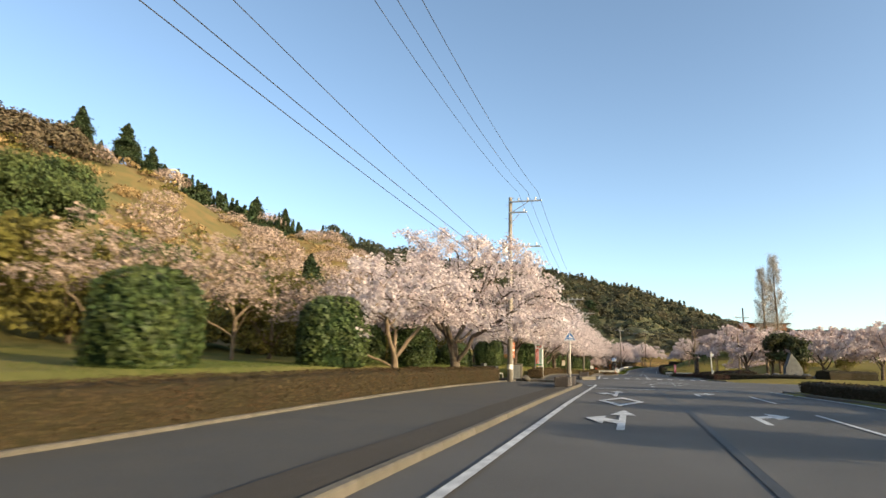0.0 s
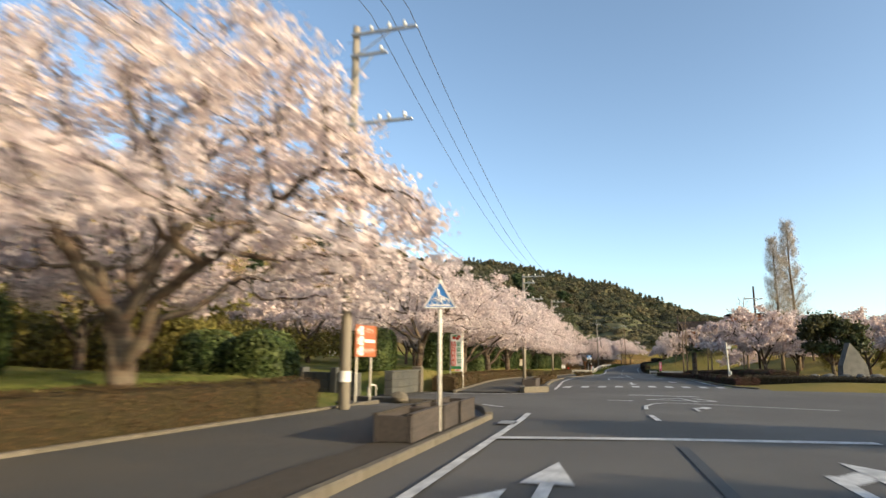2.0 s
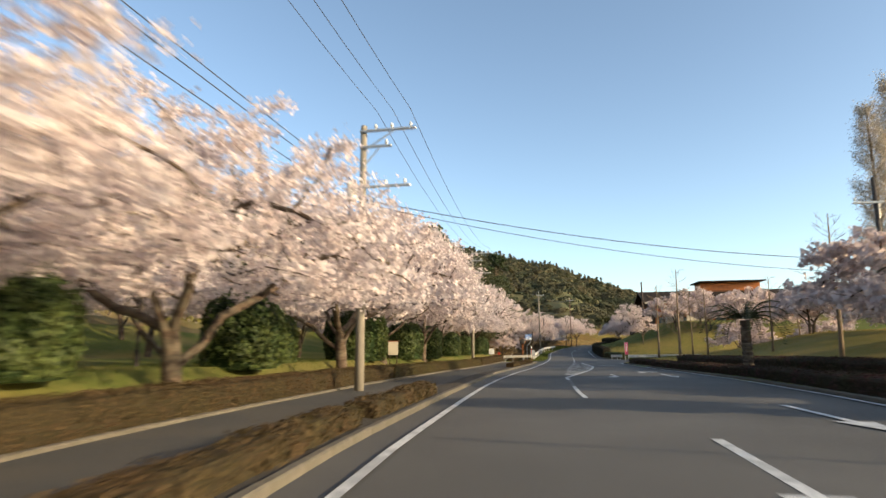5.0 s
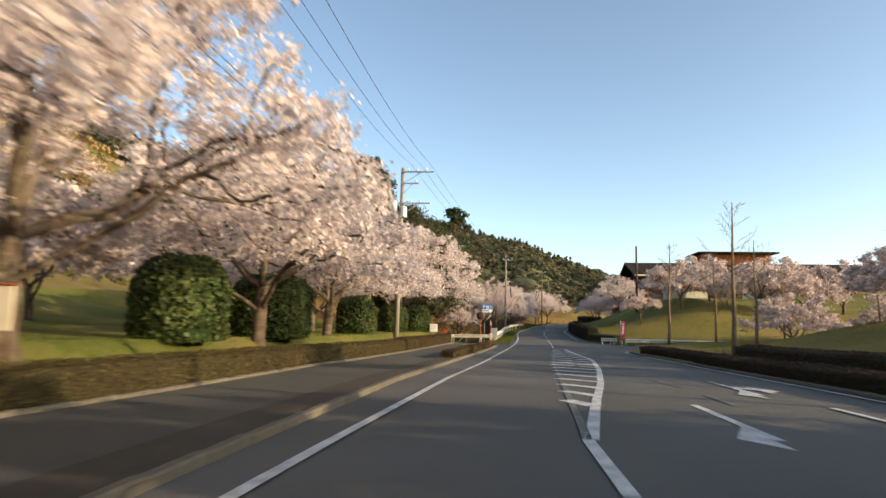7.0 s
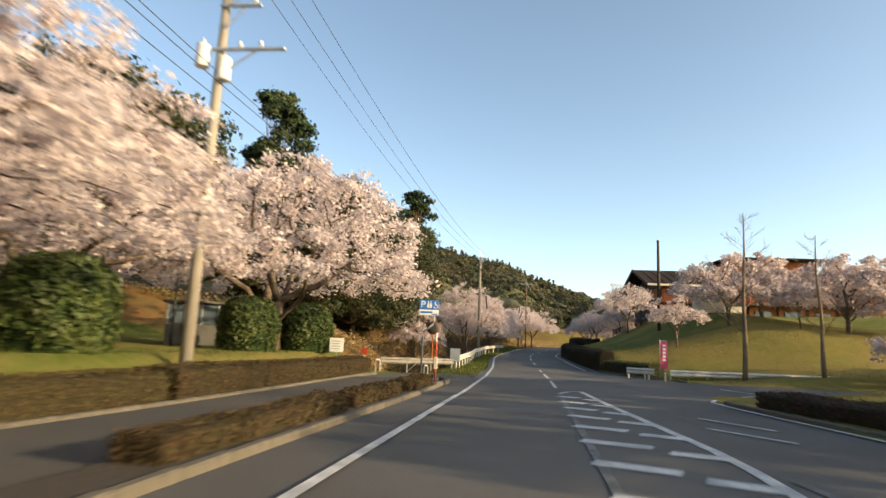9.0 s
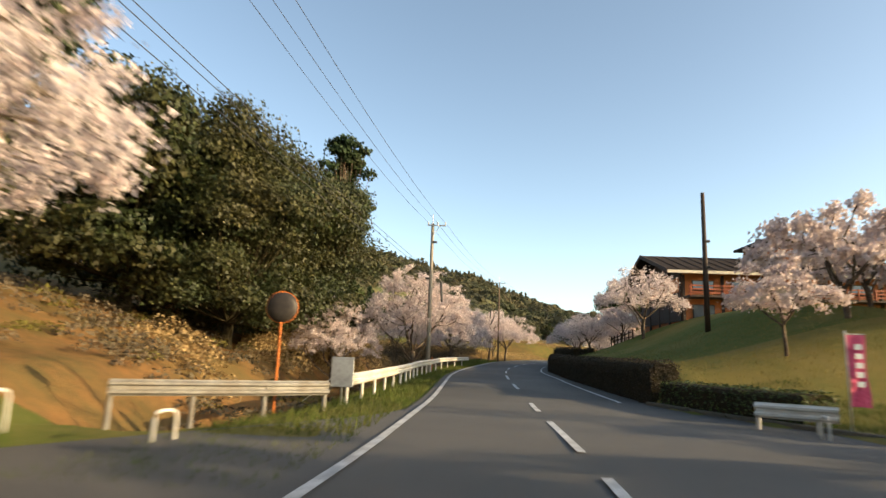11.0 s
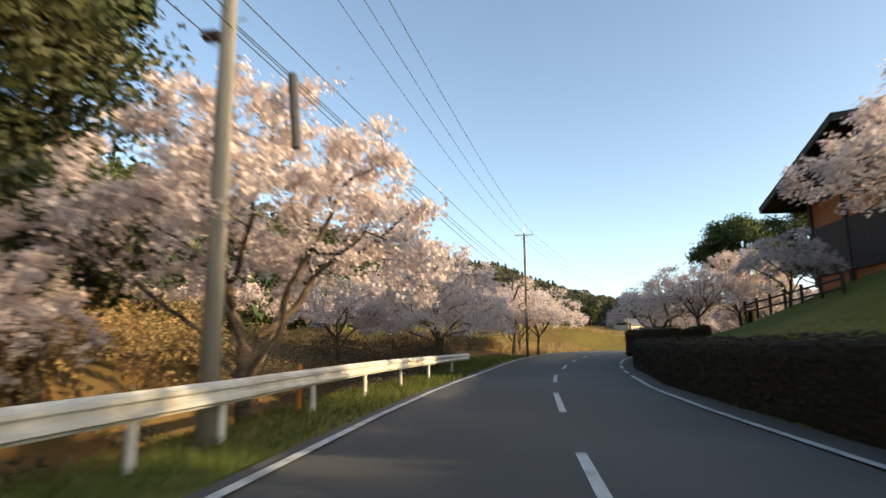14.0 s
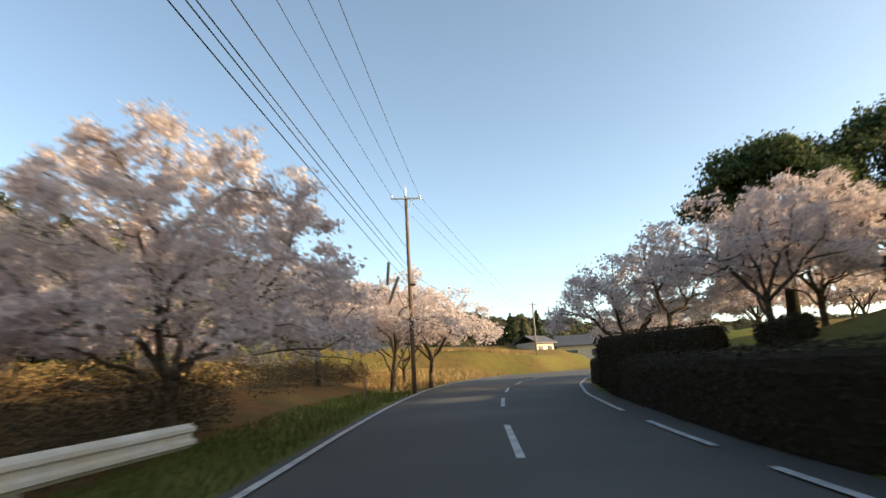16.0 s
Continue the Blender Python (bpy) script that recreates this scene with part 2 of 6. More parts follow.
LINE_L = ((-60, -1.85), (6, -1.9), (19, -2.02), (36, -2.15), (50, -2.75), (56, -3.0), (64, -3.4), (73, -3.65), (79, -3.76), (85, -3.7), (96, -3.42), (106, -2.88),
          (118, -2.3), (122, -2.05), (131, -1.62), (143, -1.38), (155, -1.42), (160, -1.4), (166, -1.15), (172, -.74), (176.6, -.31), (180, .1), (185.3, .64), (192.5, 1.36), (201, 2.35),
          (207, 3.2), (216, 4.6), (225, 6.4), (236, 9.3), (247, 13.6), (258, 19.5), (268, 26), (280, 36), (295, 52))
LINE_C = ((121, 1.08), (131, 1.5), (141, 1.72), (148, 1.88), (156, 1.98), (163, 2.22), (167, 2.45), (172, 2.75), (180, 3.5), (186, 4.4), (192, 5.3), (198, 6.35),
          (204, 7.5), (212, 9.3), (222, 12.2), (232, 16), (242, 20.6), (252, 26), (262, 33), (275, 44))
LINE_R = ((143, 4.9), (149, 4.95), (156, 5.1), (160, 5.33), (167, 5.4), (173, 5.7), (180, 6.55), (184, 7.1), (188, 7.75), (194, 8.9), (202, 10.7), (212, 13.6),
          (222, 17.3), (232, 21.8), (242, 27.2), (255, 36))
KERB_I = ((-60, -2.8), (5, -2.85), (20, -2.95), (36, -3.0), (52, -3.5), (64, -4.2), (75, -4.5), (95, -4.7), (106, -4.25), (116, -3.6), (126, -3.0))
KERB_S = ((-60, -7.3), (0, -7.4), (7, -7.55), (15, -7.9), (27, -8.15), (33, -7.9), (40, -7.6), (48, -6.9), (52, -7.3), (60, -8.0), (70, -8.5), (80, -8.7), (90, -8.45),
          (100, -8.5), (112, -7.75), (121, -7.4), (130, -6.7))
EDGE_R = ((-60, 8.6), (25, 8.3), (35, 7.3), (37.5, 9.0), (53, 9.5), (56, 8.0), (59, 6.7), (64, 6.3), (75, 7.0), (84, 7.25), (95, 7.15), (104, 7.0), (112, 6.65), (120, 6.2),
          (124, 6.4), (129, 9.5), (133, 9.0), (136, 8.0), (143, 5.8), (149, 5.75), (160, 5.85), (172, 6.3), (175, 6.45), (181, 7.35), (186, 7.95), (192, 9.2), (200, 11.0), (212, 14.3), (222, 17.8), (240, 26), (260, 39))


def smooth(a, b, v):
    u = min(max((v - a) / (b - a), 0), 1)
    return u * u * (3 - 2 * u)


def terrain(x, y):
    """Height of the ground sheet."""
    z = zr(y)
    xl = lerp(LINE_L, y)
    if y > 247:
        xl = min(xl, 60)
    er = lerp(EDGE_R, y)
    n = noise.noise((x * 0.05, y * 0.05, 0.3)) * 1.2 + noise.noise((x * 0.2, y * 0.2, 4.3)) * 0.25
    if x < xl - 0.5:
        ks = lerp(KERB_S, y)
        near = smooth(131, 138, y)
        mouth = smooth(36, 39, y) * (1 - smooth(45, 48.5, y))
        park = 0.02
        if x > ks - 0.3 and y < 132:
            park = -0.09
        elif x > -9.5 and 37.5 < y < 49:
            park = -0.09
        elif x < ks:
            park = 0.12 + (0.85 * smooth(ks - 0.9, ks - 2.2, x) + 0.5 * smooth(ks - 3, ks - 22, x)) * (1 - 0.95 * mouth)
        d = xl - x
        bank = -0.05 - 1.7 * smooth(2.4, 5.5, d) + 2.6 * smooth(7.5, 12.5, d) + 3.2 * smooth(12, 24, d)
        if y > 180:
            k = smooth(180, 200, y)
            bank = bank * (1 - k) + k * (0.05 + 0.9 * smooth(1.5, 7, d) + 1.5 * smooth(8, 30, d))
        off = park * (1 - near) + bank * near
        amp = lerp(((-60, 36), (60, 37), (100, 38), (150, 37), (180, 37), (230, 41), (300, 44), (400, 36), (600, 20), (900, 0)), y)
        hill = amp * smooth(-22, -112, x)
        off += hill + n * smooth(-18, -40, x) * (1 + hill * 0.05)
        z += off if d > 0.6 else min(off, 0)
    elif x > er:
        d = x - er
        w = smooth(132, 162, y) * (1 - smooth(182, 206, y))
        wall = smooth(141, 145, y) * (1 - smooth(196, 204, y))
        off = 0.12 - 0.3 * wall * (1 - smooth(0.45, 0.75, d)) + 0.3 * smooth(1, 6, d) * (1 - w) + 1.0 * wall * smooth(0.6, 1.1, d)
        off += w * (4.4 * smooth(0.8, 15.5, d) - 1.3 * smooth(17, 30, x) * (1 - smooth(158, 172, y)))
        off += smooth(75, 118, y) * (1 - smooth(118, 140, y)) * 2.6 * smooth(11, 26, x)
        off += smooth(190, 215, y) * 2.2 * smooth(2, 14, d)
        off += 2.0 * smooth(30, 90, x) + 8 * smooth(120, 500, x) + n * smooth(30, 50, x)
        if 38 < y < 56.8 or (123.6 < y < 133.3 and x < 34):
            off = -0.06
        z += off
    else:
        z -= 0.06
    # far wooded ridge
    if y > 260:
        crest = lerp(((-900, 186), (-382, 171), (-185, 156), (-138, 145), (-88, 132), (-37, 117), (0, 112), (60, 88), (110, 64), (151, 47), (223, 30), (301, 18), (382, 20), (600, 12), (900, 12)), x)
        z += crest * min(max((y - 330) / 720, 0), 1) ** (.9 + .28 * smooth(5, 45, x)) + n * 5 * smooth(330, 420, y)
        road_d = abs(x - lerp(LINE_C, min(y, 275)))
        if y < 300:
            side = 1 if x < lerp(LINE_C, min(y, 275)) else 0.4
            z += 2.6 * side * smooth(5.0, 10.5, road_d) * smooth(228, 246, y)
    return z


def flat(y):
    return zr(y)


# ---- mesh helpers ----
class Mesh:
    """Collects vertices and faces of one part."""

    def __init__(self):
        self.v, self.f = [], []

    def add(self, v, f):
        k = len(self.v)
        self.v += [tuple(p) for p in v]
        self.f += [tuple(i + k for i in q) for q in f]
        return self

    def box(self, c, s, cut=0.0, turn=None):
        """A box with chamfered edges."""
        hx, hy, hz = (a / 2 for a in s)
        cut = min(cut, hx * .9, hy * .9, hz * .9)
        vs, fs = [], []
        if cut <= 0:
            vs = [(a * hx, b * hy, d * hz) for d in (-1, 1) for b in (-1, 1) for a in (-1, 1)]
            fs = [(0, 2, 3, 1), (4, 5, 7, 6), (0, 1, 5, 4), (2, 6, 7, 3), (0, 4, 6, 2), (1, 3, 7, 5)]
        else:
            ix = {}
            for a in (-1, 1):
                for b in (-1, 1):
                    for d in (-1, 1):
                        for k, p in enumerate(((a * hx, b * (hy - cut), d * (hz - cut)), (a * (hx - cut), b * hy, d * (hz - cut)),
                                               (a * (hx - cut), b * (hy - cut), d * hz))):
                            ix[a, b, d, k] = len(vs)
                            vs.append(p)
            for a in (-1, 1):
                q = [ix[a, -1, -1, 0], ix[a, 1, -1, 0], ix[a, 1, 1, 0], ix[a, -1, 1, 0]]
                fs.append(q if a > 0 else q[::-1])
                q = [ix[-1, a, -1, 1], ix[-1, a, 1, 1], ix[1, a, 1, 1], ix[1, a, -1, 1]]
                fs.append(q if a > 0 else q[::-1])
                q = [ix[-1, -1, a, 2], ix[1, -1, a, 2], ix[1, 1, a, 2], ix[-1, 1, a, 2]]
                fs.append(q if a > 0 else q[::-1])
            for a in (-1, 1):
                for b in (-1, 1):
                    fs.append((ix[a, b, -1, 0], ix[a, b, -1, 1], ix[a, b, 1, 1], ix[a, b, 1, 0]))
                    fs.append((ix[a, -1, b, 0], ix[a, 1, b, 0], ix[a, 1, b, 2], ix[a, -1, b, 2]))
                    fs.append((ix[-1, a, b, 1], ix[1, a, b, 1], ix[1, a, b, 2], ix[-1, a, b, 2]))
                    for d in (-1, 1):
                        fs.append((ix[a, b, d, 0], ix[a, b, d, 1], ix[a, b, d, 2]))
        m = Matrix.Rotation(radians(turn), 3, 'Z') if turn else None
        out = []
        for p in vs:
            p = m @ Vector(p) if m else p
            out.append((p[0] + c[0], p[1] + c[1], p[2] + c[2]))
        return self.add(out, fs)

    def tube(self, pts, radii, n=8, caps=True):
        """A tapered tube along a polyline."""
        pts = [Vector(p) for p in pts]
        if not hasattr(radii, "__len__"):
            radii = [radii] * len(pts)
        vs, fs = [], []
        for i, p in enumerate(pts):
            d = pts[min(i + 1, len(pts) - 1)] - pts[max(i - 1, 0)]
            d = d.normalized() if d.length > 1e-9 else Vector((0, 0, 1))
            u = d.cross(Vector((0, 0, 1)) if abs(d.z) < 0.95 else Vector((1, 0, 0))).normalized()
            w = d.cross(u)
            for k in range(n):
                a = 2 * math.pi * k / n
                vs.append(p + (u * math.cos(a) + w * math.sin(a)) * radii[i])
        for i in range(len(pts) - 1):
            for k in range(n):
                fs.append((i * n + k, i * n + (k + 1) % n, (i + 1) * n + (k + 1) % n, (i + 1) * n + k))
        if caps:
            fs.append(tuple(range(n))[::-1])
            fs.append(tuple(range((len(pts) - 1) * n, len(pts) * n)))
        return self.add(vs, fs)

    def poly(self, pts, depth, axis=1):
        """A flat outline given in (x, z), with thickness along y (axis 1) or x (axis 0)."""
        n = len(pts)
        vs = []
        for s in (-depth / 2, depth / 2):
            for a, b in pts:
                vs.append((a, s, b) if axis == 1 else (s, a, b))
        fs = [tuple(range(n)), tuple(range(n, 2 * n))[::-1]] + [(i, i + n, (i + 1) % n + n, (i + 1) % n) for i in range(n)]
        return self.add(vs, fs)

    def moved(self, m):
        self.v = [tuple(m @ Vector(p)) for p in self.v]
        return self

    def make(self, name, material, parent=None, label="", smooth_shade=False):
        me = bpy.data.meshes.new(name)
        me.from_pydata(self.v, [], self.f)
        me.materials.append(material)
        if smooth_shade:
            me.polygons.foreach_set("use_smooth", [True] * len(me.polygons))
        ob = new(name, me)
        ob.parent = parent
        if label:
            ob["label"] = label
        return ob


def thing(name, label, category, at=(0, 0, 0), rz=0.0, group="", kind=""):
    """An empty at the base of a thing, which carries its parts."""
    e = new(name)
    e.empty_display_size = 0.3
    e.matrix_basis = pose(*at, 0, 0, rz)
    return tagged(e, label, category, group, kind)


def leaves(name, pts, sizes, rng, material, parent=None, label="", up=0.0, normals=None, spread=0.6, aspect=1.0):
    """Many small leaf or petal faces, each a small pointed face."""
    pts = np.asarray(pts, float)
    n = len(pts)
    if normals is None:
        d = rng.normal(size=(n, 3))
        d[:, 2] += up
    else:
        d = np.asarray(normals) + rng.normal(size=(n, 3)) * spread
    d /= np.linalg.norm(d, axis=1, keepdims=True) + 1e-9
    u = np.cross(d, rng.normal(size=(n, 3)))
    u /= np.linalg.norm(u, axis=1, keepdims=True) + 1e-9
    w = np.cross(d, u)
    s = np.broadcast_to(np.asarray(sizes, float), (n,))[:, None]
    bend = d * s * rng.uniform(-0.25, 0.25, size=(n, 1))
    v = np.stack([pts + u * s * 1.25 * aspect, pts - u * s * .7 * aspect + w * s * .95 + bend, pts - u * s * .7 * aspect - w * s * .95], 1).reshape(-1, 3)
    me = bpy.data.meshes.new(name)
    me.vertices.add(3 * n)
    me.vertices.foreach_set("co", v.astype(np.float32).ravel())
    me.loops.add(3 * n)
    me.loops.foreach_set("vertex_index", np.arange(3 * n, dtype=np.int32))
    me.polygons.add(n)
    me.polygons.foreach_set("loop_start", np.arange(0, 3 * n, 3, dtype=np.int32))
    me.update(calc_edges=True)
    me.materials.append(material)
    ob = new(name, me)
    ob.parent = parent
    if label:
        ob["label"] = label
    return ob


def ribbon(m, pts, width, lift, base=None, side=0.0):
    """A flat painted band along points (x, y), lying on the road."""
    base = base or zr
    pts = [Vector((p[0], p[1], 0)) for p in pts]
    vs, fs = [], []
    for i, p in enumerate(pts):
        d = (pts[min(i + 1, len(pts) - 1)] - pts[max(i - 1, 0)]).normalized()
        w = Vector((d.y, -d.x, 0)) * width / 2
        for s in (-1, 1):
            q = p + w * (s + side)
            vs.append((q.x, q.y, base(q.y) + lift))
    for i in range(len(pts) - 1):
        fs.append((2 * i, 2 * i + 1, 2 * i + 3, 2 * i + 2))
    return m.add(vs, fs)


def along(tab, a, b, step=2.0, off=0.0):
    n = max(2, int((b - a) / step) + 1)
    return [(lerp(tab, y) + off, y) for y in np.linspace(a, b, n)]


# ---- ground sheet ----
def build_ground():
    xs = np.unique(np.concatenate([np.linspace(-900, -160, 20), np.linspace(-160, -30, 36), np.linspace(-30, 30, 76), np.linspace(30, 120, 24), np.linspace(120, 900, 16)]))
    ys = np.unique(np.concatenate([np.linspace(-300, -20, 12), np.linspace(-20, 230, 167), np.linspace(230, 330, 34), np.linspace(330, 1300, 60)]))
    nx, ny = len(xs), len(ys)
    m = Mesh()
    m.v = [(x, y, terrain(x, y)) for y in ys for x in xs]
    me = bpy.data.meshes.new("ground")
    faces, index = [], []
    for j in range(ny - 1):
        for i in range(nx - 1):
            faces.append((j * nx + i, j * nx + i + 1, (j + 1) * nx + i + 1, (j + 1) * nx + i))
            cx, cy = (xs[i] + xs[i + 1]) / 2, (ys[j] + ys[j + 1]) / 2
            k = 0
            dl = lerp(LINE_L, cy) - cx
            if cy > 330 and dl < 30 and cy < 345:
                k = 0
            elif cy > 330 or (cx > 70 and cy > 260):
                k = 3
            elif cx < -34 and (cy < 222 or dl > 40):
                k = 2
            elif dl > 3.2 and 133 < cy < 222:
                k = 1
            elif cy > 222 and abs(cx - lerp(LINE_C, min(cy, 275))) < 45:
                k = 5
            elif cx > lerp(EDGE_R, cy) and 56 < cy < 150:
                k = 4
            index.append(k)
    me.from_pydata(m.v, [], faces)
    for mt in (GRASS, EARTH, HILLSIDE, WOODS, GRASS_DRY, GRASS_GOLD):
        me.materials.append(mt)
    me.polygons.foreach_set("material_index", index)
    me.polygons.foreach_set("use_smooth", [True] * len(faces))
    return tagged(new("ground", me), "grassy and wooded ground with a hill beside the road", "ground", kind="structure")


build_ground()


def build_road():
    ys = np.arange(-60, 296, 2.0)
    vs, fs = [], []
    for y in ys:
        xl = lerp(LINE_L, y) - 0.35
        if y < 36.5:
            xl = lerp(KERB_I, y)
        elif y < 50:
            xl = -8.0
        elif y < 130:
            xl = lerp(KERB_I, y) if y < 124 else -8.5 + (y - 124) * 0.4
        elif y < 137:
            xl = -6.0 + (y - 130) * 0.6
        xr = lerp(EDGE_R, y) if y < 250 else lerp(LINE_C, y) + 6
        if 144 < y < 216:
            xr += 0.45
        if 36 < y < 57.5:
            xr = 40
        if 122 < y < 134:
            xr = 34
        for k in range(9):
            x = xl + (xr - xl) * k / 8
            vs.append((x, y, zr(y) + 0.03 * (1 - abs(k - 4) / 4)))
    n = len(ys)
    for j in range(n - 1):
        for k in range(8):
            a = j * 9 + k
            fs.append((a, a + 1, a + 10, a + 9))
    return tagged(Mesh().add(vs, fs).make("road", ASPHALT, smooth_shade=True), "grey asphalt road with worn white markings", "road", kind="structure")


build_road()


def walkway(name, a, b, label):
    m = Mesh()
    vs, fs = [], []
    ys = np.linspace(a, b, max(2, int((b - a) / 2)))
    for y in ys:
        for k in range(4):
            x0, x1 = lerp(KERB_S, y), lerp(KERB_I, y) - 0.9
            vs.append((x0 + (x1 - x0) * k / 3, y, zr(y) + 0.05))
    for j in range(len(ys) - 1):
        for k in range(3):
            i = j * 4 + k
            fs.append((i, i + 1, i + 5, i + 4))
    return tagged(m.add(vs, fs).make(name, ASPHALT_OLD), label, "pavement", kind="structure")


walkway("pavement", -40, 38.5, "worn asphalt pavement beside a clipped brown hedge")
walkway("pavement", 47.9, 126, "worn asphalt pavement beside a clipped brown hedge")
# side lane into the park
tagged(Mesh().add([(-8.0, 39.2, zr(40) - 0.01), (-8.0, 47.8, zr(48) - 0.01), (-20, 58, zr(50) + 0.3), (-26, 50, zr(50) + 0.3), (-12.5, 43.4, zr(43) + 0.0)],
                  [(0, 1, 2, 3, 4)]).make("side_road", ASPHALT_OLD), "narrow asphalt lane into the park", "road", kind="structure")


def kerb_run(name, tab, a, b, off, w=0.16, h=0.15, step=1.0, label="weathered concrete kerb stones along the pavement", pts=None):
    """Kerb stones, one by one."""
    if pts is None:
        pts = along(tab, a, b, step, off)
    e = thing(name, label, "kerb", kind="structure")
    L = math.dist(pts[0], pts[1]) - 0.012
    me = None
    for p, q in zip(pts, pts[1:]):
        if me is None:
            o = Mesh().box((0, 0, 0), (w, L, h), 0.025).make("kerb_stone", CONCRETE, e)
            me = o.data
        else:
            o = new("kerb_stone", me)
            o.parent = e
        cx, cy = (p[0] + q[0]) / 2, (p[1] + q[1]) / 2
        o.matrix_basis = pose(cx, cy, zr(cy) + h / 2 - 0.03, 0, 0, math.degrees(math.atan2(-(q[0] - p[0]), q[1] - p[1])))
    return e


# ---- road paint ----
def paint(name, label, build, material=None):
    m = Mesh()
    build(m)
    return tagged(m.make(name, material or PAINT), label, "road marking", kind="structure")


LIFT = 0.036
paint("edge_line", "solid white edge line, slightly worn", lambda m: ribbon(m, along(LINE_L, -40, 37.6), 0.15, LIFT))
paint("edge_line", "solid white edge line, slightly worn", lambda m: ribbon(m, along(LINE_L, 52, 290), 0.15, LIFT))
for y0, y1 in ((143, 179.7), (181.8, 184.2), (186.1, 190.2), (193, 250)):
    paint("edge_line", "white edge line beside the hedge, with short gaps", lambda m: ribbon(m, along(LINE_R, y0, y1), 0.14, LIFT))
paint("edge_line", "curved white line round the kerb corner", lambda m: ribbon(m, [(-7.6, 41.4), (-6.3, 41.3), (-5.2, 41.15), (-4.2, 40.5), (-3.3, 39.6)], 0.14, LIFT))
paint("edge_line", "faint white line across the lane mouth", lambda m: ribbon(m, [(-7.8, 45.9), (-6.5, 46.3), (-4.6, 47.15), (-2.95, 48.2)], 0.12, LIFT))
paint("edge_line", "white edge line beside the hedge island", lambda m: ribbon(m, along(EDGE_R, 57, 121, off=-0.36), 0.13, LIFT))
paint("edge_line", "white line curving round the nose of the hedge island", lambda m: ribbon(m, [(5.85, 121.1), (6.2, 122.0), (6.9, 123.0), (7.9, 124.2), (9.5, 125.9), (8.8, 128.8)], 0.13, LIFT))
paint("edge_line", "white edge line", lambda m: ribbon(m, along(EDGE_R, -30, 35, off=-0.6), 0.13, LIFT))
paint("stop_line", "white stop line across the lane", lambda m: ribbon(m, [(-2.1, 32.2), (1.1, 33.0), (4.5, 33.6)], 0.32, LIFT))
tagged(ribbon(Mesh(), [(1.5, -20), (1.47, 7), (1.44, 16.5), (1.2, 28), (1.1, 32)], 0.16, LIFT).make("road_seam", SEAM), "dark sealed joint along the lane", "road seam", kind="structure")
for y0, y1 in ((-6, -1), (4, 9), (14, 19), (24, 29)):
    paint("lane_dash", "worn white lane dash", lambda m: ribbon(m, [(4.75, y0), (4.7, y1)], 0.12, LIFT))
paint("lane_line", "white lane line before the hatching", lambda m: ribbon(m, [(-0.44, 84.3), (-0.5, 87)], 0.16, LIFT))
paint("lane_line", "worn grey lane line", lambda m: ribbon(m, [(-0.4, 79.0), (-0.44, 84.3)], 0.14, LIFT), PAINT_WORN)
paint("lane_line", "half-worn white lane line", lambda m: ribbon(m, [(-0.27, 73.4), (-0.36, 76), (-0.4, 79.0)], 0.14, LIFT))
paint("stop_line", "white line across the far lane", lambda m: ribbon(m, [(0.62, 48.3), (2.0, 48.1), (3.4, 47.9)], 0.3, LIFT))
for y0, y1 in ((124.7, 129.5), (131.5, 136.0), (138.6, 141.4), (148.3, 152.3), (157.0, 162.4), (166.8, 171.4), (175.8, 180.3), (186.3, 191.3), (197.5, 202.5), (207.5, 212.5), (218, 223), (229, 234)):
    paint("lane_dash", "white dash of the centre line", lambda m: ribbon(m, along(LINE_C, y0, y1, 1.2), 0.14, LIFT))


def crossing(m):
    for k in range(10):
        x = -2.45 + k * 0.92
        y = lerp(((-2.5, 54.4), (0, 56.0), (2, 57.0), (6, 57.4)), x)
        ribbon(m, [(x, y), (x + 0.03, y + 1.9)], 0.42, LIFT)


paint("crossing", "zebra crossing of worn white bars", crossing)


def hatch_left(y):
    return lerp(((87, -.5), (96, -.16), (106, .17), (121.5, 1.1)), y)


def hatch_right(y):
    return lerp(((87, -.45), (91, .1), (96, .88), (103, 1.75), (110, 2.34), (117, 2.14), (123.3, 2.0)), y)


def hatch(m):
    ribbon(m, [(hatch_right(y), y) for y in np.linspace(87, 123.3, 24)], 0.19, LIFT)
    ribbon(m, [(1.09, 121.9), (1.5, 122.9), (2.0, 123.3)], 0.13, LIFT)
    for y in np.arange(91.0, 121.5, 1.95):
        a, b = (hatch_left(y + .55) - .1, y + .55), (hatch_right(y - .3), y - .3)
        if y < 103:
            ribbon(m, [a, b], .40, LIFT + .004)
        else:
            c, d = .52, .60
            ribbon(m, [a, (a[0] + (b[0] - a[0]) * c, a[1] + (b[1] - a[1]) * c)], .40, LIFT + .004)
            ribbon(m, [(a[0] + (b[0] - a[0]) * d, a[1] + (b[1] - a[1]) * d - .3), (b[0], b[1] - .3)], .40, LIFT + .004)


paint("hatching", "white hatched island painted on the road", hatch)
paint("hatching_edge", "worn grey edge line of the hatched island", lambda m: ribbon(m, [(hatch_left(y), y) for y in np.linspace(87, 121.9, 18)], 0.13, LIFT), PAINT_WORN)


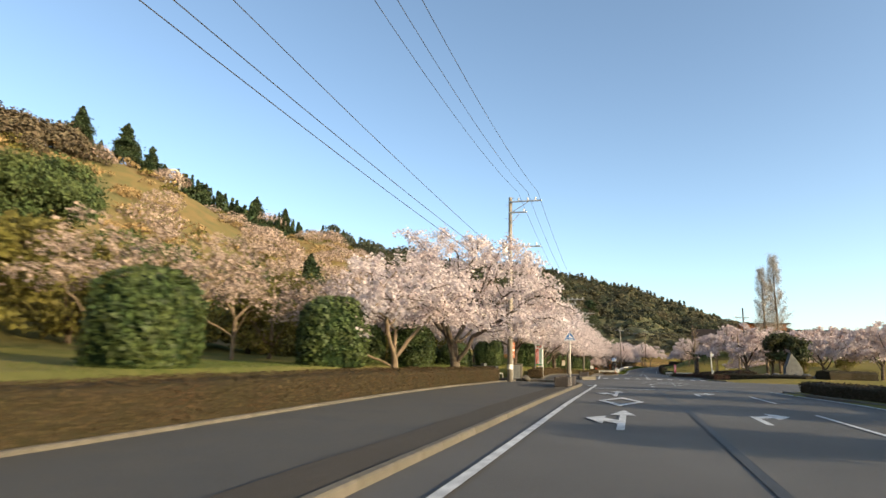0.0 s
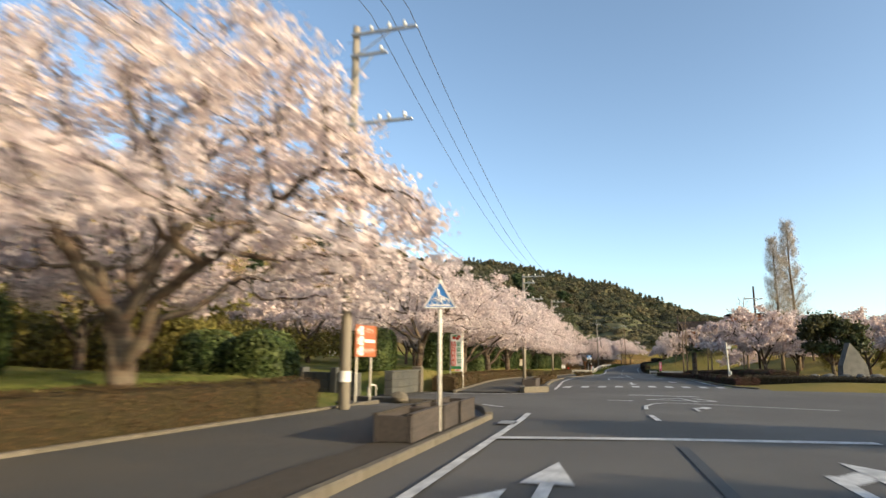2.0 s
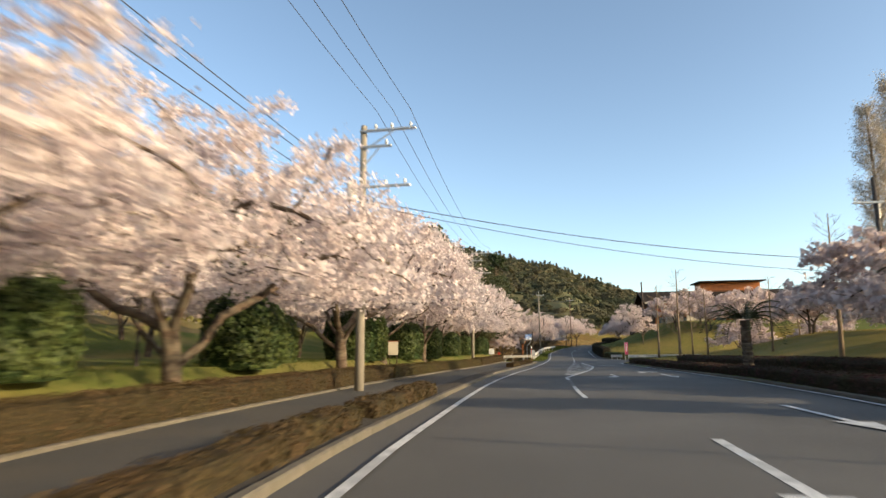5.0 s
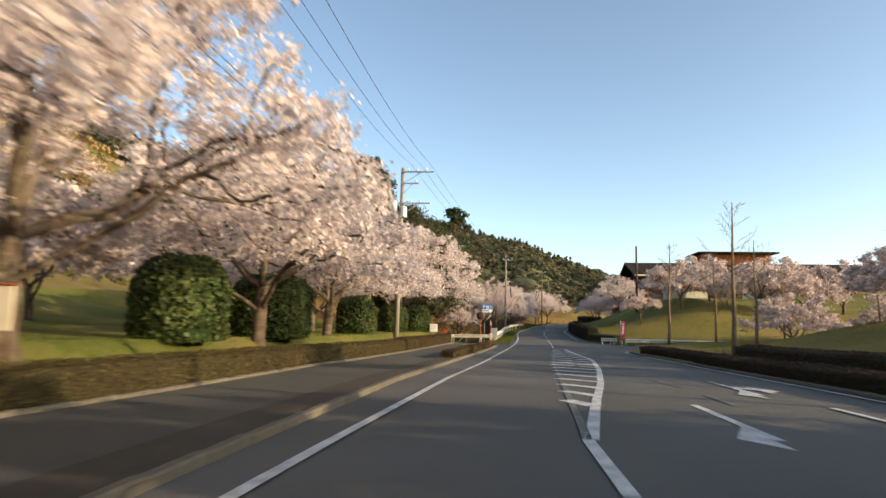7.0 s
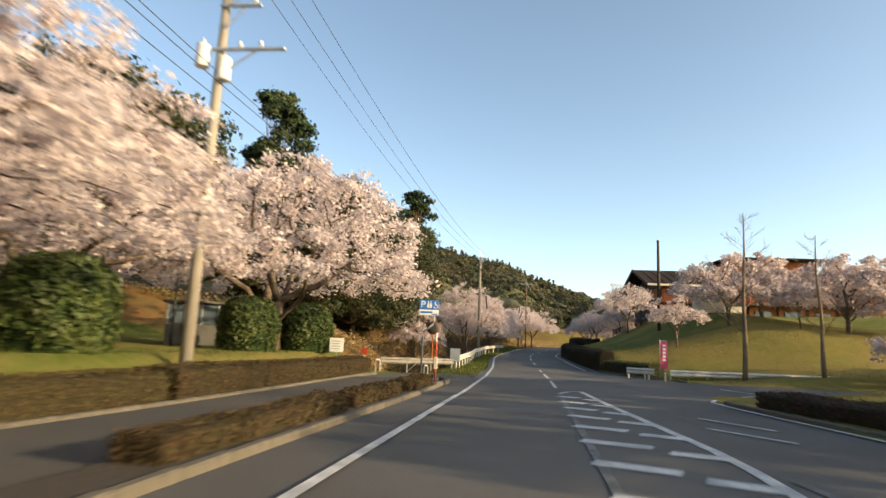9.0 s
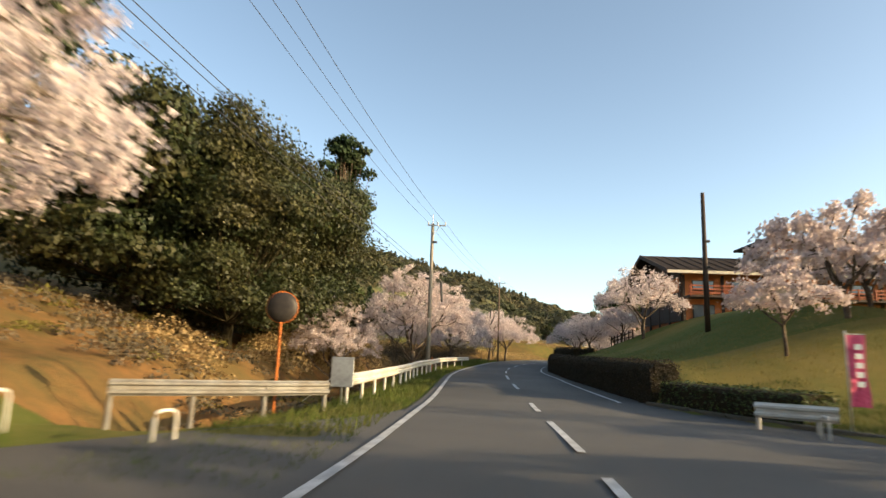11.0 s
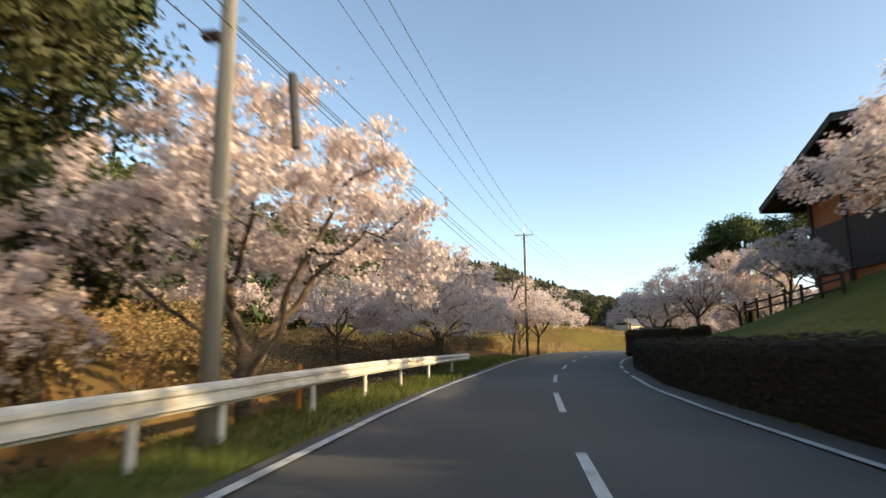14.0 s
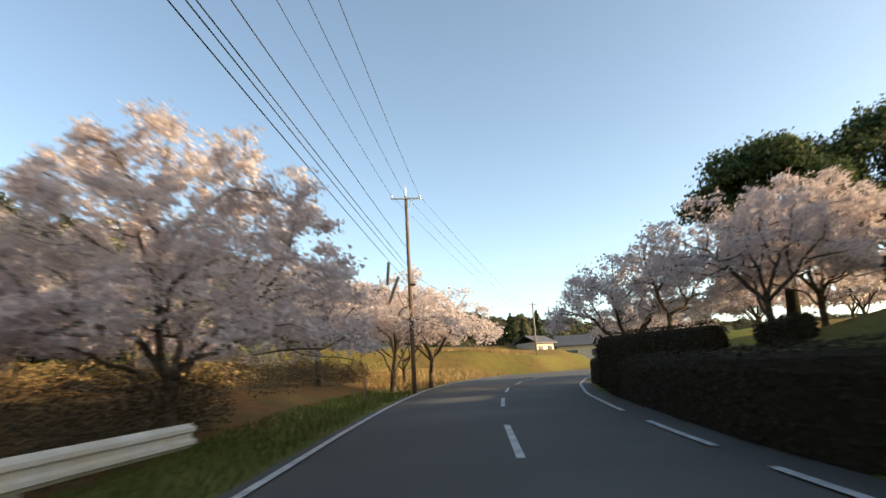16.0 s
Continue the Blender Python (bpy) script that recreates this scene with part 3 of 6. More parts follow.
def arrow(m, x, y, kinds, s=1.0):
    """A lane arrow, tip ahead; built of a shaft and heads."""
    def tri(pts):
        m.add([(x + a * s, y + b * s, zr(y + b * s) + LIFT) for a, b in pts], [tuple(range(len(pts)))])
    if "up" in kinds:
        tri([(-.08, 0), (.08, 0), (.08, 3.4), (-.08, 3.4)])
        tri([(-.32, 3.4), (.32, 3.4), (0, 5.0)])
    if "left" in kinds:
        tri([(-.08, 1.2), (-.08, 2.0), (-.42, 2.5), (-.42, 1.7)])
        tri([(-.40, 1.1), (-.40, 3.0), (-.85, 2.3)])
    if "right" in kinds:
        tri([(-.08, 0), (.08, 0), (.08, 2.2), (-.08, 2.2)])
        tri([(.08, 1.6), (.08, 2.2), (.5, 2.7), (.5, 2.1)])
        tri([(.46, 1.4), (.46, 3.4), (.95, 2.6)])
    if "back" in kinds:
        tri([(-.08, 1.6), (.08, 1.6), (.08, 5), (-.08, 5)])
        tri([(-.34, 1.6), (.34, 1.6), (0, 0)])
    if "turn" in kinds:
        tri([(-.08, 5), (.08, 5), (.08, 1.0), (-.08, 1.0)])
        tri([(-.08, .3), (-.08, 2.2), (-.55, 1.0)])
    if "side" in kinds:
        tri([(-.08, 5), (.08, 5), (.08, 2.8), (-.08, 2.8)])
        tri([(.08, 3.4), (.08, 2.8), (.5, 2.3), (.5, 2.9)])
        tri([(.46, 3.6), (.46, 1.6), (.95, 2.4)])


for ax, ay, k in ((-.3, 12.7, ("up", "left")), (-.75, 24.8, ("up", "left")), (2.9, 15.4, ("right",)), (2.6, 27.6, ("right",)), (-.5, 0.5, ("up", "left")), (1.2, 60.5, ("back",)),
                  (2.1, 86.6, ("turn",)), (4.4, 93.2, ("side", "turn")), (4.9, 87.0, ("back",)), (4.2, 66.5, ("back",))):
    paint("lane_arrow", "white arrow painted on the lane", lambda m: arrow(m, ax, ay, k))


paint("lane_arrow", "small white arrow painted inside the junction", lambda m: arrow(m, 2.4, 40.0, ("right",), .6))


def diamond(m):
    o, i = [(0, 4.7), (-.75, 2.4), (0, 0), (.75, 2.4)], [(0, 3.9), (-.52, 2.4), (0, .9), (.52, 2.4)]
    pts = [(-.45 + a, 19.1 + b, zr(20) + LIFT) for a, b in o + i]
    m.add(pts, [(k, (k + 1) % 4, (k + 1) % 4 + 4, k + 4) for k in range(4)])


paint("diamond_mark", "white diamond warning of a crossing, painted on the lane", diamond)
paint("guide_line", "curved white guide line in the junction", lambda m: ribbon(m, [(.95, 40.2), (1.0, 41.6), (1.3, 42.8), (1.8, 43.5), (2.7, 43.3), (4.1, 42.7), (6.5, 41.8)], 0.13, LIFT))
for x0, y0, x1, y1 in ((1.05, 36.6, .95, 38.2), (3.72, 115.8, 4.65, 113.9), (3.23, 113.75, 4.21, 112.1), (-.2, 44.2, .7, 44.3), (1.2, 45.1, 2.5, 46.5), (2.5, 46.5, 2.9, 44.4), (1.2, 45.1, 3.6, 44.9), (3.0, 46.6, 3.6, 45.0)):
    paint("guide_line", "short white line segment on the road", lambda m: ribbon(m, [(x0, y0), (x1, y1)], 0.14, LIFT))


for x0, y0, x1, y1 in ((2.52, 108.6, 2.62, 106.5), (2.7, 104.8, 2.8, 102.6), (2.76, 98.2, 2.95, 95.7), (2.98, 93.8, 2.97, 91.8)):
    paint("lane_dash", "worn grey lane dash", lambda m: ribbon(m, [(x0, y0), (x1, y1)], 0.13, LIFT), PAINT_WORN)


# ---- hedges ----
def hedge_run(name, label, pts, width, height, material, rng, per_m=420, size=0.035, lift=0.0, category="hedge", base=None, ends=True, wob=0.06):
    """A clipped hedge along points: a twiggy core and a dense skin of leaves."""
    base = base or (lambda x, y: zr(y) + lift)
    e = thing(name, label, category, (pts[0][0], pts[0][1], base(*pts[0])))
    off = Vector((pts[0][0], pts[0][1], base(*pts[0])))
    P = [Vector((a, b, 0)) for a, b in pts]
    prof = [(-.5, 0), (-.5, .80), (-.40, .94), (-.2, 1), (.2, 1), (.40, .94), (.5, .80), (.5, 0)]
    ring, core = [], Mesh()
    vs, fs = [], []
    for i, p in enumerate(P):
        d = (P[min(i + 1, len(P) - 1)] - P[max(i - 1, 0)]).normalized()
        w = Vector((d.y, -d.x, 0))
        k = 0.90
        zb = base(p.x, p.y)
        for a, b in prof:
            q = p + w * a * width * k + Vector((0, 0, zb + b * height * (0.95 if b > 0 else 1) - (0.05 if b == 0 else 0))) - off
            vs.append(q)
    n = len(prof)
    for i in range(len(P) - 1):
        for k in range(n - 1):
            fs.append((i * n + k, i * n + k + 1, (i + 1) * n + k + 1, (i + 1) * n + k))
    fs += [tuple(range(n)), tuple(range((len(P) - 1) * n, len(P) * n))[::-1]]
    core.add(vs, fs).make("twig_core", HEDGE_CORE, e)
    cum = [0]
    for a, b in zip(P, P[1:]):
        cum.append(cum[-1] + (b - a).length)
    N = int(cum[-1] * per_m)
    s = rng.uniform(0, cum[-1], N)
    X = np.interp(s, cum, [p.x for p in P])
    Y = np.interp(s, cum, [p.y for p in P])
    DX = np.gradient(np.array([p.x for p in P]), np.array(cum)) if len(P) > 1 else [0]
    DY = np.gradient(np.array([p.y for p in P]), np.array(cum))
    tx, ty = np.interp(s, cum, DX), np.interp(s, cum, DY)
    L = np.array([0, .8 * height, .8 * height + .12 * width, .8 * height + .12 * width + .2 * width])
    per = np.array([(a * width, b * height) for a, b in prof])
    seg = np.concatenate([[0], np.cumsum(np.hypot(*np.diff(per, axis=0).T))])
    q = rng.uniform(0, seg[-1], N)
    A, B = np.interp(q, seg, per[:, 0]), np.interp(q, seg, per[:, 1])
    lump = np.array([noise.noise((a * 0.9, b * 0.9, c * 1.5)) for a, b, c in zip(X, Y, A + B)])
    A, B = A * (1 + lump * wob * 1.6), B * (1 + lump * wob)
    nz = (B > .85 * height).astype(float)
    nrm = np.stack([ty * np.sign(A) * (1 - nz * .8), -tx * np.sign(A) * (1 - nz * .8), nz + .15], 1)
    Z = np.array([base(a, b) for a, b in zip(X, Y)]) + B
    pts3 = np.stack([X + ty * A - off.x, Y - tx * A - off.y, Z - off.z], 1) + rng.normal(size=(N, 3)) * 0.025
    if ends:
        for endp, sg in ((0, -1), (-1, 1)):
            M = int(per_m * width * 0.7)
            a = rng.uniform(-.5, .5, M) * width
            b = rng.uniform(0, .95, M) * height
            dx, dy = DX[endp], DY[endp]
            ex = np.stack([P[endp].x + dy * a + dx * sg * .03 - off.x, P[endp].y - dx * a + dy * sg * .03 - off.y, np.full(M, base(P[endp].x, P[endp].y)) + b - off.z], 1)
            pts3 = np.concatenate([pts3, ex])
            nrm = np.concatenate([nrm, np.tile([dx * sg, dy * sg, .1], (M, 1))])
    leaves("foliage", pts3, rng.uniform(.6, 1.4, len(pts3)) * size, rng, material, e, normals=nrm, spread=.55)
    return e


def topiary_proto(rng, a, b, h, square, n=5200, size=0.055, material=None):
    """A clipped evergreen shrub with a rounded, slightly boxy outline."""
    e = thing("clipped_shrub", "", "shrub")
    th = rng.uniform(0, 2 * math.pi, n)
    v = rng.uniform(-.96, 1, n)

    def shape(th, v):
        ex = 2.0 / square
        c, s = np.cos(th), np.sin(th)
        cz = np.where(v > -.1, np.sqrt(np.maximum(1 - np.abs((v + .1) / 1.1) ** square, 0)) ** (2 / square), 1 - .10 * np.abs(v + .1) ** 2)
        x = np.sign(c) * np.abs(c) ** ex * cz * a
        y = np.sign(s) * np.abs(s) ** ex * cz * b
        return x, y, (v + 1) / 2 * h

    x, y, z = shape(th, v)
    lump = 1 + 0.06 * np.array([noise.noise((p * 1.3, q * 1.3, r * 1.3)) for p, q, r in zip(x, y, z)])
    cen = np.array([0, 0, h * .5])
    p = np.stack([x, y, z], 1)
    p = cen + (p - cen) * lump[:, None] + rng.normal(size=(n, 3)) * .03
    top = rng.uniform(0, 1, n // 5)
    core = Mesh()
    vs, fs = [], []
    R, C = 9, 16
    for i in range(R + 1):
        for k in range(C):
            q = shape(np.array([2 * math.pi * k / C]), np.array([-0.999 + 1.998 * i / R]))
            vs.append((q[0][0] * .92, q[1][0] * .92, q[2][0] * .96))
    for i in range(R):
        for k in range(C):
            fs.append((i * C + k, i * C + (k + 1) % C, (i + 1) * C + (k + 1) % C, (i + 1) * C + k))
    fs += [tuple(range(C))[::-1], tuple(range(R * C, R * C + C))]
    # Dark core stands in for the shade inside the shrub.
    core.add(vs, fs).make("shade_core", LEAF_CORE, e)
    leaves("foliage", p, rng.uniform(.6, 1.5, n) * size, rng, material or LEAF, e, normals=(p - cen) / np.array([a, b, h / 2]), spread=.7)
    return e


# ---- trees ----
def grow(rng, start, way, length, r0, steps, wander, lift, out, depth, kids, ratio, spread, min_r=0.006):
    """One limb as a list of points and radii; branches off side limbs down to depth 0. out collects (points, radii, depth)."""
    pts, rad = [Vector(start)], [r0]
    d = Vector(way).normalized()
    for i in range(steps):
        d = (d + Vector(rng.normal(size=3)) * wander + Vector((0, 0, lift))).normalized()
        pts.append(pts[-1] + d * length / steps)
        rad.append(max(r0 * (1 - 0.82 * (i + 1) / steps), min_r))
        if depth > 0 and i >= 1 - (depth > 1):
            for k in range(kids):
                if rng.uniform() < 0.9:
                    side = d.cross(Vector((0, 0, 1))).normalized() * (1 if (i + k) % 2 else -1)
                    w = d * (1 - spread) + side * spread * rng.uniform(.6, 1.2) + Vector((0, 0, rng.uniform(-.1, .4)))
                    grow(rng, pts[-1], w, length * ratio * rng.uniform(.7, 1.15) * (1 - .35 * i / steps), rad[-1] * .62, max(3, steps - 2), wander * 1.2, lift * .6,
                         out, depth - 1, kids if depth > 1 else 1, ratio, spread, min_r)
    out.append((pts, rad, depth))


def colonise(rng, seeds, attract, step, reach, kill, iters, lift):
    """Branch skeleton that grows towards attraction points. Returns node positions and parent indices."""
    pos = [np.array(p, float) for p, _ in seeds]
    par = [q for _, q in seeds]
    A = np.array(attract)
    best = np.full(len(A), 1e9)
    idx = np.zeros(len(A), int)
    done = 0
    alive = np.ones(len(A), bool)
    for it in range(iters):
        for k in range(done, len(pos)):
            d = np.linalg.norm(A - pos[k], axis=1)
            m = d < best
            best[m], idx[m] = d[m], k
        done = len(pos)
        alive &= best > kill
        act = np.nonzero(alive & (best < reach))[0]
        if not len(act):
            break
        pull = {}
        for a in act:
            v = A[a] - pos[idx[a]]
            pull.setdefault(int(idx[a]), []).append(v / best[a])
        for k, vs in pull.items():
            v = np.sum(vs, 0) / len(vs) + rng.normal(size=3) * .12 + [0, 0, lift]
            v /= np.linalg.norm(v) + 1e-6
            q = pos[k] + v * step
            if par[k] >= 0 and np.linalg.norm(q - pos[par[k]]) < step * .5:
                continue
            pos.append(q)
            par.append(k)
    return np.array(pos), par


def cherry_proto(seed, radius, height, trunk_r, fork, limbs, petals, size, material=None, name="cherry_tree", points=750, step=.27, bark=None, skirt=.7, twig_sides=3, loose=.25, puff=.085):
    """A cherry in full bloom: forked trunk, rising limbs, a domed crown of twigs set with puffs of petals."""
    rng = np.random.default_rng(seed)
    e = thing(name, "", "tree")
    lx, ly = rng.uniform(-.12, .12, 2) * fork
    seeds = [((0, 0, -.25), -1), ((0, 0, .1), 0), ((lx * .4, ly * .4, fork * .55), 1), ((lx, ly, fork), 2)]
    for k in range(limbs):
        a = 2 * math.pi * (k + rng.uniform(-.3, .3)) / limbs
        el = rng.uniform(.55, .95) if k % 3 else rng.uniform(1.05, 1.35)
        p, q = np.array([lx, ly, fork - (.25 * fork if k % 2 else 0)]), (2 if k % 2 else 3)
        p = np.array(seeds[q][0])
        d = np.array([math.cos(a) * math.cos(el), math.sin(a) * math.cos(el), math.sin(el)])
        for i in range(int(rng.uniform(.16, .26) * radius / step) + 2):
            d = d + rng.normal(size=3) * .1
            d /= np.linalg.norm(d)
            p = p + d * step
            seeds.append((tuple(p), q))
            q = len(seeds) - 1
    att = []
    while len(att) < points:
        a, rho = rng.uniform(0, 2 * math.pi), math.sqrt(rng.uniform(0, 1))
        lump = 1 + .16 * noise.noise((math.cos(a) * 1.7, math.sin(a) * 1.7, seed * 1.3)) + .10 * noise.noise((math.cos(a) * 4, math.sin(a) * 4, seed * .7))
        top = fork + .5 + (height - fork - .5) * max(1 - rho ** 2.1, 0) ** .55
        bot = fork + 1.0 - skirt * rho
        z = bot + (top - bot) * rng.uniform(0, 1) ** .75
        if noise.noise((math.cos(a) * rho * radius * .5, math.sin(a) * rho * radius * .5, z * 1.35 + seed)) < -.13:
            continue
        att.append((math.cos(a) * rho * radius * lump, math.sin(a) * rho * radius * lump, z * (1 + .5 * (lump - 1))))
    pos, par = colonise(rng, seeds, att, step, radius * .8, step * 1.15, 90, .10)
    n = len(pos)
    kids = [[] for _ in range(n)]
    area = np.zeros(n)
    for k in range(n - 1, -1, -1):
        if not kids[k]:
            area[k] = 1.0
        if par[k] >= 0:
            kids[par[k]].append(k)
            area[par[k]] += area[k]
    rad = .007 + (trunk_r - .007) * ((area - 1) / max(area[1] - 1, 1)) ** .47
    rad[0] = trunk_r * 1.45
    wood, twig = Mesh(), Mesh()
    heads = [(0, None)]
    while heads:
        k, frm = heads.pop()
        chain, rr = ([] if frm is None else [pos[frm]]), ([] if frm is None else [min(rad[frm], rad[k] * 1.25)])
        while True:
            chain.append(pos[k])
            rr.append(rad[k])
            if not kids[k]:
                break
            ch = sorted(kids[k], key=lambda c: -area[c])
            heads += [(c, k) for c in ch[1:]]
            k = ch[0]
        if len(chain) < 2:
            continue
        if max(rr) > .035:
            wood.tube(chain, rr, 9 if max(rr) > .12 else 6)
        else:
            m = list(range(0, len(chain) - 1, 2)) + [len(chain) - 1]
            twig.tube([chain[i] for i in m], [rr[i] * .9 for i in m], twig_sides, caps=False)
    thin = np.array([k for k in range(4, n) if rad[k] < .045 and par[k] >= 0 and pos[k][2] > fork + .6])
    w = np.where(rad[thin] < .016, 1.0, .45)
    per = 9
    pick = rng.choice(thin, int(petals * (1 - loose) / per), p=w / w.sum())
    u = rng.uniform(0, 1, (len(pick), 1))
    c = pos[pick] * u + pos[np.array(par)[pick]] * (1 - u) + rng.normal(size=(len(pick), 3)) * [.11, .11, .07]
    P = np.repeat(c, per, 0) + rng.normal(size=(len(c) * per, 3)) * [puff * 1.2, puff * 1.2, puff * .75] * np.repeat(rng.uniform(.6, 1.35, (len(c), 1)), per, 0)
    pick = rng.choice(thin, int(petals * loose), p=w / w.sum())
    P = np.concatenate([P, pos[pick] + rng.normal(size=(len(pick), 3)) * [.17, .17, .11]])
    wood.make("trunk", bark or BARK, e, smooth_shade=True)
    tagged(twig.make("branchwork", bark or BARK, e), kind="stuff")
    leaves("blossom", P, rng.uniform(.55, 1.35, len(P)) * size, rng, material or BLOSSOM, e, up=.35)
    return e


def broadleaf_proto(seed, radius, height, trunk_r, fork, n, size, material, name="evergreen_tree", lobes=26, bark=None, category="tree", lob=(.26, .44), skirt=0):
    """A dense leafy tree: trunk, limbs, and a crown of uneven clumps with gaps."""
    rng = np.random.default_rng(seed)
    e = thing(name, "", category)
    wood = Mesh()
    wood.tube([(0, 0, -.3), (0, 0, fork * .5), (rng.uniform(-.2, .2), rng.uniform(-.2, .2), fork), (0, 0, height * .8)], [trunk_r * 1.3, trunk_r, trunk_r * .85, trunk_r * .2], 9)
    P, N = [], []
    mid = fork + (height - fork) * .46
    for k in range(lobes + skirt):
        d = rng.normal(size=3)
        d /= np.linalg.norm(d)
        rr = rng.uniform(.45, .82)
        c = np.array([d[0] * radius * rr, d[1] * radius * rr, mid + d[2] * (height - fork) * .5 * rr])
        if k >= lobes:
            a = 2 * math.pi * (k - lobes) / skirt
            c = np.array([math.cos(a) * radius * .7, math.sin(a) * radius * .7, fork + rng.uniform(.3, 3.0)])
        lr = radius * rng.uniform(*lob)
        wood.tube([(0, 0, min(fork + .3, c[2] - .2)), Vector(c) * .6 + Vector((0, 0, fork * .35)), c], [trunk_r * .2, trunk_r * .12, trunk_r * .05], 4, caps=False)
        m = int(n / lobes)
        u = rng.normal(size=(m, 3))
        u /= np.linalg.norm(u, axis=1, keepdims=True)
        u[:, 2] = np.where(u[:, 2] < -.35, -u[:, 2] * .6, u[:, 2])
        r = lr * rng.uniform(.55, 1.08, (m, 1)) * (1 + .25 * np.sin(u[:, :1] * 7 + k) * np.sin(u[:, 1:2] * 6))
        P.append(c + u * r * [1, 1, .8])
        N.append(u)
    wood.make("trunk", bark or BARK, e, smooth_shade=True)
    P, N = np.concatenate(P), np.concatenate(N)
    leaves("crown", P, rng.uniform(.6, 1.4, len(P)) * size, rng, material, e, normals=N, spread=.55)
    return e


def conifer_proto(seed, height, radius, n, size, name="cedar_tree", open_crown=False):
    """A tall cedar: straight stem, tiers of drooping boughs with clumped needles."""
    rng = np.random.default_rng(seed)
    e = thing(name, "", "tree")
    stem = Mesh().tube([(0, 0, -.4), (0, 0, height * .5), (0, 0, height * .98)], [height * .016, height * .011, .02], 7)
    P, N = [], []
    tiers = 18 if not open_crown else 22
    for i in range(tiers):
        f = i / (tiers - 1)
        z = height * (.22 + .76 * f)
        r = radius * (1 - f) ** (.75 if not open_crown else .5) * rng.uniform(.6, 1.15) * (1 if not open_crown else min(1, .35 + 1.6 * f)) + .25
        k = int(7 - 3 * f)
        for j in range(k):
            a = 2 * math.pi * (j + rng.uniform(0, 1)) / k
            rr = r * rng.uniform(.7, 1.1)
            tip = np.array([math.cos(a) * rr, math.sin(a) * rr, z - rr * .12])
            stem.tube([(0, 0, z), tip * [.6, .6, 1] + [0, 0, .1], tip], [.05, .03, .012], 3, caps=False)
            m = max(8, int(n * (r / radius + .15) / (tiers * k) * 1.6))
            u = rng.uniform(.15, 1.08, m) ** .7
            p = np.array([0, 0, z]) * (1 - u[:, None]) + tip * u[:, None] + rng.normal(size=(m, 3)) * [rr * .2, rr * .2, max(rr * .13, height * .012)]
            P.append(p)
            N.append(np.tile([math.cos(a) * .5, math.sin(a) * .5, .7], (m, 1)))
    stem.make("trunk", BARK, e)
    P, N = np.concatenate(P), np.concatenate(N)
    leaves("crown", P, rng.uniform(.6, 1.4, len(P)) * size, rng, LEAF_CONIFER, e, normals=N, spread=.6, aspect=1.3)
    return e


def bare_proto(seed, height, spread, trunk_r, fine=1.0, name="bare_tree", upright=.55, twig_mat=None):
    """A leafless tree: straight stem with many thin rising side branches."""
    rng = np.random.default_rng(seed)
    e = thing(name, "", "tree")
    stem, tw = Mesh(), Mesh()
    sx, sy = rng.uniform(-.03, .03, 2)
    pts = [Vector((sx * i + .04 * math.sin(i * 1.3 + seed), sy * i + .04 * math.cos(i * 1.1), height * i / 8 - (.3 if i == 0 else 0))) for i in range(9)]
    stem.tube(pts, [trunk_r * (1.15 - .95 * i / 8) for i in range(9)], 8)
    n = int(26 * fine)
    fine_pts = []
    for i in range(n):
        f = .28 + .7 * i / n
        p = pts[min(int(f * 8), 7)].lerp(pts[min(int(f * 8) + 1, 8)], f * 8 % 1)
        a = rng.uniform(0, 2 * math.pi)
        L = spread * (1.05 - f) * rng.uniform(.7, 1.3) + .5
        out = []
        grow(rng, p, (math.cos(a), math.sin(a), upright), L, trunk_r * .22 * (1.1 - f), 5, .12, .05, out, 1, 2, .42, .5, .008)
        for q, r, d in out:
            tw.tube(q, r, 4 if d else 3, caps=False)
            if not d:
                fine_pts += [tuple(v) for v in q]
    stem.make("trunk", BARK_PALE, e, smooth_shade=True)
    tagged(tw.make("branchwork", BARK_PALE, e), kind="stuff")
    if twig_mat:
        fp = np.array(fine_pts)
        fp = np.repeat(fp, 8, 0) + rng.normal(size=(len(fp) * 8, 3)) * [.16, .16, .24]
        leaves("twig_haze", fp, rng.uniform(.6, 1.4, len(fp)) * .022, rng, twig_mat, e, aspect=2.8)
    return e


def place(proto, spots, labels, group, used):
    """Copies of a prototype at (x, y, turn, size); the first spot takes the prototype itself."""
    for k, (x, y, a, s) in enumerate(spots):
        z = terrain(x, y)
        lab = labels if isinstance(labels, str) else labels[k % len(labels)]
        if not used.get(proto.name):
            used[proto.name] = True
            ob = proto
            ob.matrix_basis = pose(x, y, z - .05, 0, 0, a) @ Matrix.Diagonal((s, s, s, 1))
        else:
            ob = copy_thing(proto, Matrix.Identity(4))
            ob.matrix_basis = pose(x, y, z - .05, 0, 0, a) @ Matrix.Diagonal((s, s, s, 1))
        tagged(ob, lab, "", group)


USED = {}
R = np.random.default_rng(7)

# ---- cherry trees along the pavement ----
CH_A = cherry_proto(11, 6.0, 7.3, .235, 1.75, 6, 44000, .049, points=1150)
CH_B = cherry_proto(23, 5.4, 6.9, .21, 1.65, 6, 40000, .049, points=1050)
CH_D = cherry_proto(41, 5.4, 8.9, .19, 1.7, 7, 58000, .052, points=1000, step=.26, skirt=1.3, loose=.35)
CH_G = cherry_proto(47, 3.7, 5.5, .14, 1.0, 5, 8500, .056, points=420, step=.26, skirt=-1.0, bark=BARK_PALE)
CH_H = cherry_proto(57, 4.6, 8.6, .18, 2.0, 6, 36000, .054, points=850, step=.27, skirt=-1.2, loose=.3)
